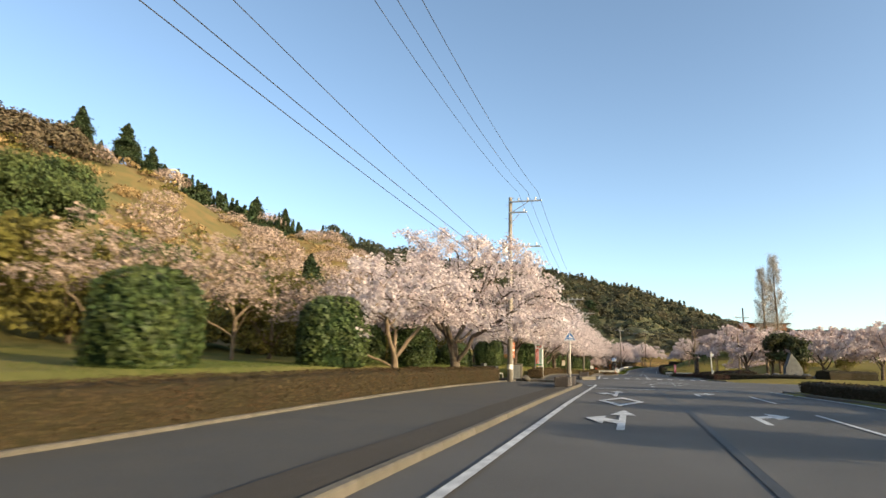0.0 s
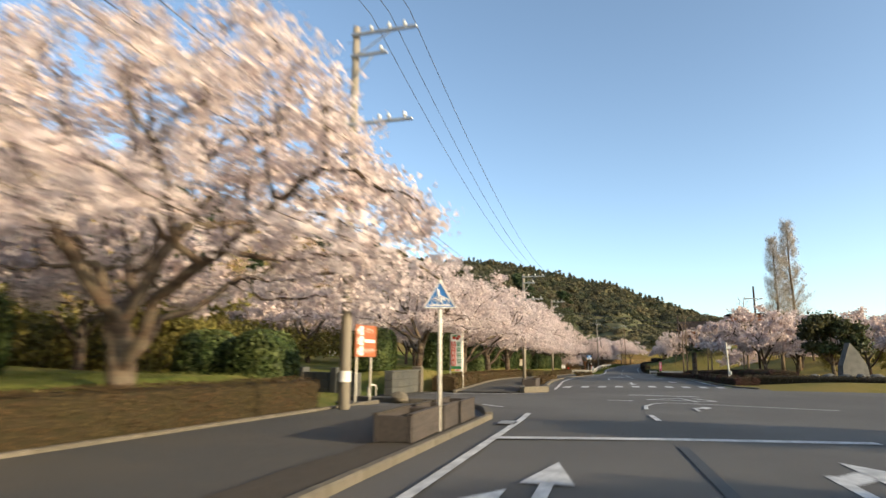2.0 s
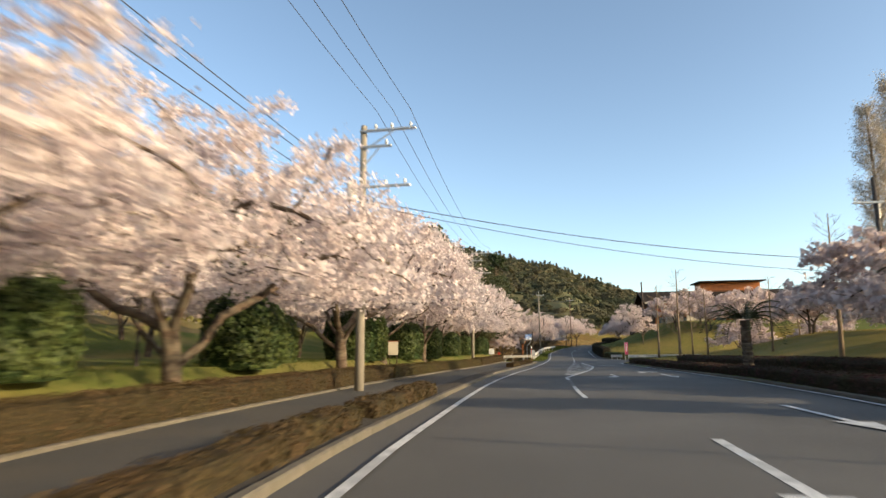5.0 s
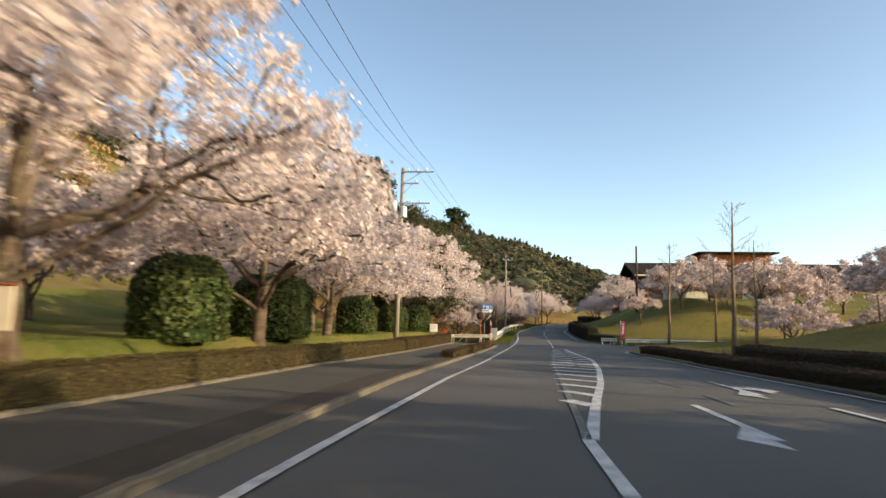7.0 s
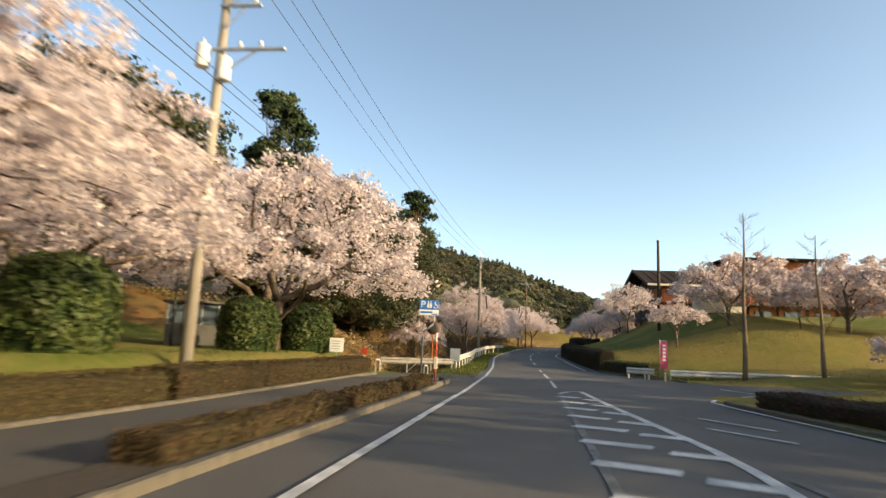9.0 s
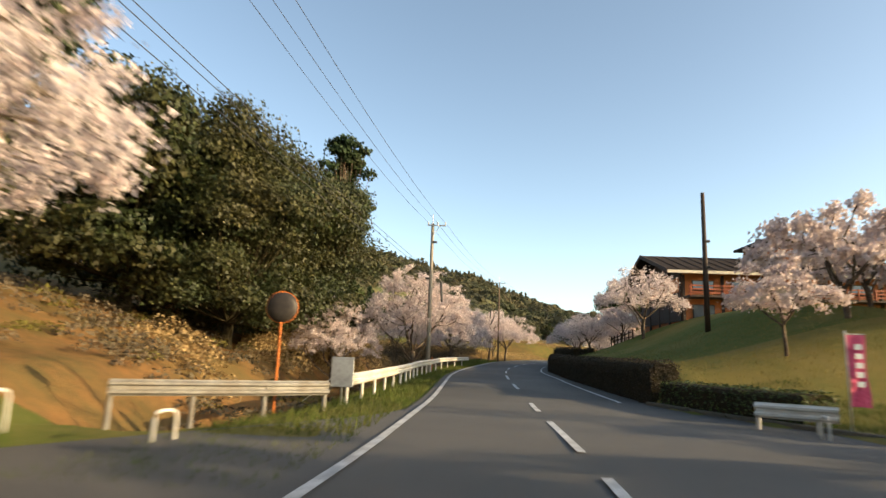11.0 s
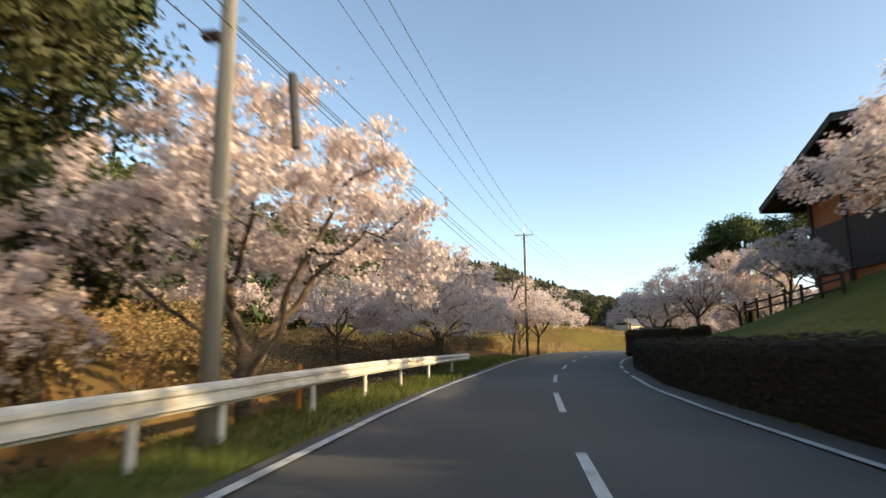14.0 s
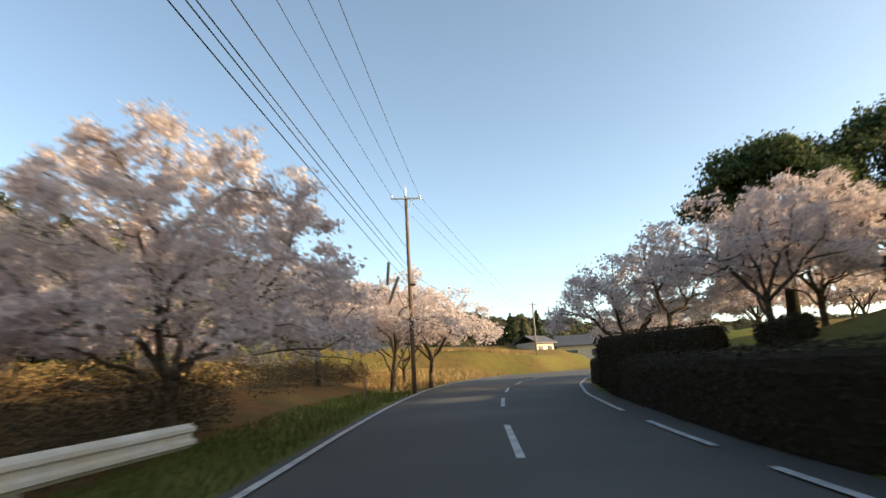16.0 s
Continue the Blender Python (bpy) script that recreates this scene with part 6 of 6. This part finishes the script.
def white_post():
    e = thing("sign_post", "white steel post with a small box and a sign", "sign", (7.1, 62.65, zr(62) + .05), -6)
    Mesh().tube([(0, 0, -.2), (-.03, 0, 1.4), (-.06, 0, 2.65)], .05, 10).make("post", WHITE_STEEL, e)
    Mesh().box((.06, 0, .75), (.16, .14, .24), .02).make("box", GALV, e)
    Mesh().tube([(.12, .02, 2.35), (.12, .05, 2.35)], .11, 16).make("mirror_back", WHITE, e)


def traffic_mirror():
    e = thing("traffic_mirror", "round convex traffic mirror with a dark back on a thin post", "mirror", (-5.0, 137.0, zr(137) - .3), 8)
    Mesh().tube([(0, 0, -1.8), (0, 0, 3.1)], .03, 10).make("post", ORANGE, e)
    Mesh().tube([(0, -.1, 2.75), (0, -.07, 2.75), (0, -.02, 2.75), (0, .02, 2.75)], [.16, .32, .38, .39], 24).make("back_shell", DARK_STEEL, e, smooth_shade=True)
    Mesh().tube([(0, .02, 2.75), (0, .05, 2.75)], [.41, .41], 24).make("rim", ORANGE, e)


def shelter():
    e = thing("park_kiosk", "small grey park kiosk with dark windows behind the lawn", "kiosk", (-14.6, 126.5, terrain(-14.6, 126.5)), 20)
    Mesh().box((0, 0, .45), (2.2, 1.4, .9), .02).make("base_wall", STONE, e)
    for x in (-1.05, -.35, .35, 1.05):
        Mesh().box((x, -.66, 1.35), (.09, .09, .95), .01).make("frame_post", GALV, e)
        Mesh().box((x, .66, 1.35), (.09, .09, .95), .01).make("frame_post", GALV, e)
    for x in (-.7, 0, .7):
        Mesh().box((x, -.66, 1.35), (.6, .02, .85)).make("pane", GLASS, e)
        Mesh().box((x, .66, 1.35), (.6, .02, .85)).make("pane", GLASS, e)
    Mesh().box((0, 0, 1.88), (2.5, 1.7, .12), .03).make("roof", STONE, e)


def banner_flag():
    e = thing("banner_flag", "pink cloth banner flag on a white pole", "flag", (8.2, 135.75, terrain(8.2, 135.75)), 0)
    post(e, -.16, -.1, 2.15, .018)
    Mesh().tube([(-.16, 0, 2.08), (.26, 0, 2.08)], .01, 6).make("top_rod", WHITE_STEEL, e)
    vs, fs = [], []
    for i in range(15):
        for k in range(5):
            u = k / 4
            vs.append((-.14 + u * .4, .05 * math.sin(u * 5 + i * .5) * (.4 + i / 14), 2.06 - i * .112 + .03 * math.sin(u * 3) * i / 14))
    for i in range(14):
        for k in range(4):
            a = i * 5 + k
            fs.append((a, a + 1, a + 6, a + 5))
    Mesh().add(vs, fs).make("cloth", PINK, e)
    for k in range(5):
        Mesh().box((.06, -.07, 1.8 - k * .2), (.16, .004, .12), .001).make("lettering_bar", WHITE, e)


def park_lamp(x, y, h=4.6):
    e = thing("park_lamp", "dark steel park lamp post with a small flat head", "lamp post", (x, y, terrain(x, y)), group="park lamps")
    Mesh().tube([(0, 0, -.2), (0, 0, .5), (0, 0, .52), (0, 0, h)], [.07, .07, .045, .04], 10).make("post", DARK_STEEL, e)
    Mesh().tube([(0, 0, h - .02), (0, 0, h + .02), (0, 0, h + .1), (0, 0, h + .13)], [.05, .15, .15, .05], 12).make("lamp_head", WHITE, e)


def street_light():
    e = thing("street_light", "small white street light on a bracket", "street light", (13.75, 85.3, terrain(13.75, 85.3) + 7.2))
    Mesh().tube([(0, 0, 0), (.2, -.3, .15), (.35, -.6, .2)], .025, 8).make("bracket", GALV, e)
    Mesh().box((.42, -.78, .2), (.24, .5, .14), .05).make("lamp_head", WHITE, e)


def planter_boxes():
    """Weathered timber planters set on the kerb strip at the junction."""
    for y0, y1, off in ((30.4, 32.2, 0), (32.4, 33.6, 0), (33.78, 35.2, 0), (50.7, 51.9, 0), (52.05, 53.2, 0)):
        yc = (y0 + y1) / 2
        xc = lerp(KERB_I, yc) - .5
        L = y1 - y0
        e = thing("planter_box", "weathered dark brown timber planter box on the kerb strip", "planter", (xc, yc, zr(yc) + .1), 1.5, "planter boxes")
        for sx in (-.3, .3):
            Mesh().box((sx, 0, .22), (.07, L, .44), .015).make("side_board", WOOD_BOX, e)
        for sy in (-1, 1):
            Mesh().box((0, sy * (L / 2 - .04), .22), (.52, .07, .42), .015).make("end_board", WOOD_BOX, e)
        Mesh().box((0, 0, .17), (.53, L - .16, .3), .03).make("soil", SOIL, e)
        for sx in (-.3, .3):
            Mesh().box((sx, 0, .455), (.1, L + .02, .03), .008).make("cap_board", SOIL if sx < 0 else WOOD_BOX, e)


def picket_fence():
    e = thing("picket_fence", "low white picket fence at the far edge of the lawn", "fence", (-27.5, 80, 0))
    for k in range(15):
        x = -2.1 + k * .3
        Mesh().box((x, 0, terrain(-27.5 + x, 80) + .5), (.12, .04, 1.15), .01).make("picket", WHITE, e)
    Mesh().tube([(-2.2, .04, terrain(-29.7, 80) + .75), (2.2, .04, terrain(-25.3, 80) + .75)], .035, 6).make("rail", WHITE, e)


def drain_grate():
    e = thing("drain_grate", "rusty steel drain grate set in the gutter", "drain grate", (-2.35, 34.9, zr(35) + .034), 2)
    Mesh().box((0, 0, 0), (.42, .72, .012), .003).make("frame", DARK_STEEL, e)
    for k in range(9):
        Mesh().box((0, -.28 + k * .07, .012), (.34, .03, .012), .002).make("bar", GALV, e)


def kerb_strip():
    for a, b in ((-20, 36.2), (51.8, 121)):
        vs, fs = [], []
        ys = np.arange(a, b, 1.5)
        for i, y in enumerate(ys):
            for k, u in enumerate((-.90, -.5, -.05)):
                vs.append((lerp(KERB_I, y) + u, y, zr(y) + .085 + .03 * noise.noise((y, u * 3, 0)) + (.02 if k == 1 else 0)))
            if i:
                n = 3 * i
                fs += [(n - 3, n - 2, n + 1, n), (n - 2, n - 1, n + 2, n + 1)]
        tagged(Mesh().add(vs, fs).make("kerb_bed", SOIL, smooth_shade=True), "dry bare soil between two kerbs", "planting bed", kind="structure")


def kerb_corner():
    turn = ((-3.0, 36.0), (-3.24, 37.0), (-3.42, 37.7), (-3.81, 38.7), (-4.41, 39.5), (-5.0, 40.05), (-5.6, 40.38), (-6.3, 40.52), (-7.1, 40.5))
    run = [0.0]
    for p, q in zip(turn, turn[1:]):
        run.append(run[-1] + math.dist(p, q))
    even = np.linspace(0, run[-1], 15)
    pts = list(zip(np.interp(even, run, [p[0] for p in turn]), np.interp(even, run, [p[1] for p in turn])))
    kerb_run("kerb", None, 0, 0, 0, pts=pts, w=.2, h=.19, label="rounded beige concrete kerb at the corner")
    kerb_run("kerb", None, 0, 0, 0, pts=[(-7.1, 40.5), (-8.0, 40.85), (-8.9, 41.25), (-9.8, 41.7)], w=.2, h=.19, label="beige concrete kerb at the lane mouth")
    kerb_run("kerb", None, 0, 0, 0, pts=[(-4.0, 48.7), (-3.05, 50.0), (-3.2, 51.6)], h=.3, w=.24, label="pale concrete kerb nose of the island")
    kerb_run("kerb", None, 0, 0, 0, pts=[(-4.0, 48.7), (-4.2, 50.1), (-4.4, 51.6)], h=.3, w=.24, label="pale concrete kerb nose of the island")
    kerb_run("kerb", None, 0, 0, 0, pts=[(-3.4, 126.3), (-3.0, 125.2), (-3.1, 123.8), (-3.3, 122.4)], h=.2, w=.2, label="pale concrete kerb nose of the strip")
    m = Mesh()
    bm = bmesh.new()
    bmesh.ops.create_icosphere(bm, subdivisions=2, radius=.3)
    for v in bm.verts:
        v.co *= 1 + .25 * noise.noise(v.co * 4)
        v.co.z *= .65
    me = bpy.data.meshes.new("boulder")
    bm.to_mesh(me)
    bm.free()
    me.materials.append(CONCRETE)
    ob = new("boulder", me)
    ob.location = (-6.9, 40.3, zr(40) + .2)
    tagged(ob, "pale rough stone lying at the kerb corner", "stone")


def parapets():
    e = thing("block_wall", "waist-high grey block parapet with a pale end pillar", "wall", (-8.75, 45.9, zr(46)), 0, "parapets")
    for k in range(5):
        for j in range(3):
            Mesh().box((0, -1.55 + k * .68 + (.02 if j % 2 else 0), .17 + j * .31), (.34, .672, .302), .012).make("block", WALLSTONE, e)
    Mesh().box((.0, 1.93, .55), (.46, .34, 1.16), .025).make("end_pillar", CONCRETE, e)
    Mesh().box((.0, -.1, .965), (.42, 3.5, .08), .02).make("coping", WALLSTONE, e)
    f = thing("block_wall", "waist-high grey block parapet beside the lane", "wall", (-11.7, 43.0, zr(43)), 77, "parapets")
    for k in range(7):
        for j in range(3):
            Mesh().box((0, -2.05 + k * .68, .17 + j * .31), (.34, .672, .302), .012).make("block", WALLSTONE, f)
    for sy in (-1.3, .4, 2.0):
        Mesh().box((.0, sy, .56), (.42, .3, 1.14), .02).make("pillar", WALLSTONE, f)


def monument():
    e = thing("monument", "pointed grey stone slab standing on a low plinth", "monument", (13.9, 62.6, terrain(13.9, 62.6)), 15)
    Mesh().poly([(-.75, .2), (.85, .2), (.75, .9), (.25, 1.75), (-.15, 2.25), (-.45, 1.5), (-.7, .9)], .5).make("slab", STONE, e)
    Mesh().box((0, 0, .1), (2.4, 1.3, .36), .06).make("plinth", STONE, e)
    rr = np.random.default_rng(2)
    for k in range(7):
        x = -2.4 + k * .8
        bm = bmesh.new()
        bmesh.ops.create_icosphere(bm, subdivisions=2, radius=.42)
        for v in bm.verts:
            v.co *= 1 + .3 * noise.noise(v.co * 2.3 + Vector((k * 3, 0, 0)))
            v.co.z *= .7
        me = bpy.data.meshes.new("boulder")
        bm.to_mesh(me)
        bm.free()
        me.materials.append(STONE)
        ob = new("boulder", me)
        ob.location = (13.9 + x, 61.2 + .3 * math.sin(k * 2.1), terrain(13.9 + x, 61.2) + .15)
        tagged(ob, "dark weathered boulder before the monument", "stone", "boulders")


def hill_arch():
    e = thing("arch", "pale timber arch standing on the hillside path", "arch", (-92, 97.6, terrain(-92, 97.6)), 45)
    pts = [(-1.4, 0, -.5), (-1.4, 0, 3.2)] + [(-1.4 * math.cos(t * math.pi / 8), 0, 3.2 + 1.6 * math.sin(t * math.pi / 8)) for t in range(1, 8)] + [(1.4, 0, 3.2), (1.4, 0, -.5)]
    Mesh().tube(pts, .28, 8).make("frame", CREAM, e)


def cable_guards():
    for p, q in (((-2.5, 164.6, 5.3), (-2.38, 164.6, 3.85)), ((2.63, 211.2, 7.1), (2.51, 211.2, 5.75)), ((3.17, 211.4, 6.25), (2.6, 211.4, 4.8))):
        e = Mesh().tube([p, Vector(p).lerp(Vector(q), .5), q], [.085, .09, .085], 8).make("cable_guard", WIRE)
        tagged(e, "black sleeve hanging on the cables beside the pole", "cable guard", "cable guards")
    g = thing("guy_wire", "slanted guy wire with a pale protective sleeve", "cable", (-9.6, 156.0, terrain(-9.6, 156.0)))
    Mesh().tube([(0, 0, 0), (6.7, 6.1, 6.6)], .012, 4).make("wire", WIRE, g)
    Mesh().tube([(.05, .05, .05), (1.9, 1.75, 1.9)], .035, 8).make("sleeve", CREAM, g)
    for y, x in ((167.3, -3.1),):
        o = thing("marker_post", "orange plastic marker post behind the guard rail", "marker post", (x, y, terrain(x, y)))
        Mesh().tube([(0, 0, -.2), (0, 0, .98), (0, 0, 1.03)], [.05, .05, .03], 10).make("post", ORANGE, o)
    for k, (x, y) in enumerate(((-6.6, 164.5), (-6.2, 190.0), (1.2, 205.5))):
        s = thing("tree_stake", "wooden stake propping a young tree", "stake", (x, y, terrain(x, y)), 30 * k)
        Mesh().tube([(0, 0, -.1), (.35, .1, 1.3)], .04, 7).make("prop", BARK_PALE, s)
        Mesh().tube([(.75, .3, -.1), (.35, .1, 1.3)], .04, 7).make("prop", BARK_PALE, s)


# ---- timber building on the mound ----
def building():
    zb = 3.35
    e = thing("timber_building", "long timber hall with orange walls, dark roof and red balcony", "building", (0, 0, 0))
    x0, x1, ys, yn, yr = 18.4, 64.0, 175.5, 188.2, 181.8
    eave, ridge = 8.0, 10.5
    wall = Mesh().box(((x0 + x1) / 2, (ys + yn) / 2, (zb + eave) / 2 + .1), (x1 - x0, yn - ys, eave - zb + .6), .02).make("wall", WOOD_ORANGE, e)
    gable = Mesh()
    gable.add([(x0 - .01, ys, eave + .1), (x0 - .01, yn, eave + .1), (x0 - .01, yr, ridge - .25), (x0 + .4, ys, eave + .1), (x0 + .4, yn, eave + .1), (x0 + .4, yr, ridge - .25)],
              [(0, 2, 1), (3, 4, 5), (0, 3, 5, 2), (1, 2, 5, 4), (0, 1, 4, 3)]).make("gable", WOOD_DARK, e)
    for sy, yy in ((-1, ys - 1.7), (1, yn + 1.7)):
        m = Mesh()
        xa, xb, t = x0 - 1.8, x1 + 1.0, .22
        v = [(xa, yy, eave - .05), (xb, yy, eave - .05), (xb, yr, ridge), (xa, yr, ridge)]
        m.add(v + [(a, b, c + t) for a, b, c in v], [(0, 1, 2, 3), (4, 7, 6, 5), (0, 4, 5, 1), (1, 5, 6, 2), (2, 6, 7, 3), (3, 7, 4, 0)]).make("roof_slope", ROOF, e)
        Mesh().box(((xa + xb) / 2, yy, eave + .03), (xb - xa, .08, .26), .01).make("fascia", CREAM if sy < 0 else WOOD_DARK, e)
        for k in range(46):
            xx = xa + (xb - xa) * k / 45
            Mesh().tube([(xx, yy, eave + t), (xx, yr, ridge + t)], .03, 4).make("roof_seam", ROOF, e)
        bb = Mesh().box((0, 0, 0), (.1, math.hypot(yr - yy, ridge - eave) + .1, .36), .01)
        bb.moved(Matrix.Translation((xa - .04, (yy + yr) / 2, (eave + ridge) / 2 + .1)) @ Matrix.Rotation(math.atan2(ridge - eave, yr - yy), 4, 'X') if sy < 0 else
                 Matrix.Translation((xa - .04, (yy + yr) / 2, (eave + ridge) / 2 + .1)) @ Matrix.Rotation(-math.atan2(ridge - eave, yy - yr), 4, 'X')).make("barge_board", WOOD_DARK, e)
    # raised clerestory
    c = Mesh().box((34.0, 183.2, 11.2), (11.0, 5.0, 1.9), .02).make("clerestory", WOOD_ORANGE, e)
    m = Mesh()
    m.box((34.0, 182.8, 12.3), (12.4, 7.4, .24), .03).make("clerestory_roof", ROOF, e)
    Mesh().box((34.0, 180.67, 10.5), (11.0, .06, .12), .01).make("sill_board", WOOD_DARK, c)
    # south face: posts, windows, balcony
    for k in range(14):
        xx = x0 + .1 + k * 3.4
        Mesh().box((xx, ys - .06, (zb + eave) / 2), (.24, .16, eave - zb), .015).make("timber_post", WOOD_DARK, e)
        if k < 13:
            for zc, hh in ((7.05, .95), (4.75, 1.25)):
                w = Mesh().box((xx + 1.7, ys - .05, zc), (1.9, .12, hh), .01).make("window", WOOD_DARK, e)
                for s in (-.46, .46):
                    Mesh().box((xx + 1.7 + s, ys - .12, zc), (.84, .02, hh - .16)).make("pane", GLASS if (k + int(zc)) % 3 else CREAM, w)
    Mesh().box(((x0 + 44) / 2, ys - .9, 5.95), (44 - x0, 1.7, .18), .02).make("balcony_floor", WOOD_DARK, e)
    for zz in (6.25, 6.55, 6.85):
        Mesh().box(((x0 + 44) / 2, ys - 1.7, zz), (44 - x0, .06, .14), .01).make("balcony_rail", WOOD_RED, e)
    for k in range(19):
        Mesh().box((x0 + .1 + k * 1.4, ys - 1.74, 6.45), (.1, .1, 1.0), .01).make("balcony_post", WOOD_RED, e)
    # west gable end: posts and beams
    for k, yy in enumerate((175.7, 178.8, 181.8, 184.8, 188.0)):
        Mesh().box((x0 - .08, yy, (zb + eave) / 2), (.16, .28, eave - zb + (1.6 if k in (1, 2, 3) else 0)), .015).make("timber_post", WOOD_DARK, e)
    Mesh().box((x0 - .09, yr, eave), (.18, 12.6, .3), .02).make("tie_beam", WOOD_DARK, e)
    Mesh().box((x0 - .05, yr, 5.2), (.1, 12.4, 2.6), .01).make("dark_boarding", WOOD_DARK, e)
    # low walls and a box by the terrace
    for x, y, w, d, h, lab in ((19.3, 161.2, 2.6, 1.4, 1.5, "cream plastered service box on the grass slope"), (25.0, 171.5, 3.0, .5, 1.2, "low grey rendered wall by the terrace")):
        b = thing("plastered_box", lab, "outbuilding", (x, y, terrain(x, y) - .2))
        Mesh().box((0, 0, h / 2), (w, d, h), .02).make("wall", CREAM, b)
        Mesh().box((0, 0, h + .05), (w + .16, d + .16, .1), .02).make("cap", CONCRETE, b)
    # timber fence on the mound
    f = thing("timber_fence", "rough dark timber rail fence along the top of the mound", "fence", (15.2, 184.0, terrain(15.2, 184.0)))
    for k in range(7):
        Mesh().box((.25 * k * .4, -4 + k * 1.9, .5 - .05 * k), (.12, .12, 1.2), .015).make("post", WOOD_DARK, f)
    for zz in (.45, .85):
        Mesh().tube([(0, -4.1, zz), (.6, 7.6, zz - .3)], .05, 6).make("rail", WOOD_DARK, f)


def far_house(x, y, w, d, h, rz, label, sunk=.2):
    e = thing("house", label, "house", (x, y, terrain(x, y) - sunk), rz, "houses beyond the bend")
    Mesh().box((0, 0, h / 2), (w, d, h), .02).make("wall", CREAM, e)
    for s in (-1, 1):
        v = [(-w / 2 - .5, s * (d / 2 + .6), h - .15), (w / 2 + .5, s * (d / 2 + .6), h - .15), (w / 2 + .5, 0, h + d * .28), (-w / 2 - .5, 0, h + d * .28)]
        Mesh().add(v + [(a, b, c + .16) for a, b, c in v], [(0, 1, 2, 3), (4, 7, 6, 5), (0, 4, 5, 1), (1, 5, 6, 2), (2, 6, 7, 3), (3, 7, 4, 0)]).make("roof", TILE_DARK, e)
    for k in (-1, 1):
        wd = Mesh().box((k * w * .25, -d / 2 - .03, h * .55), (w * .24, .1, h * .35), .01).make("window", WOOD_DARK, e)
        Mesh().box((k * w * .25, -d / 2 - .09, h * .55), (w * .21, .02, h * .3)).make("pane", GLASS, wd)


triangle_sign()
direction_sign()
market_banner()
parking_sign()
marker_pole()
notice_board()
white_post()
banner_flag()
traffic_mirror()
shelter()
for lx, ly in ((-10.6, 48.6), (-14.2, 124), (-15, 100), (-13.5, 72)):
    park_lamp(lx, ly)
street_light()
planter_boxes()
picket_fence()
drain_grate()
kerb_strip()
kerb_corner()
parapets()
monument()
hill_arch()
cable_guards()
building()
far_house(29.5, 287, 5.5, 4.5, 2.4, 40, "small house with cream walls and a dark tiled roof", 1.3)
far_house(40, 291, 10, 7, 3.4, -15, "small house with cream walls and a dark tiled roof")
far_house(6, 330, 10, 7, 3.2, 5, "pale house at the foot of the wooded ridge")
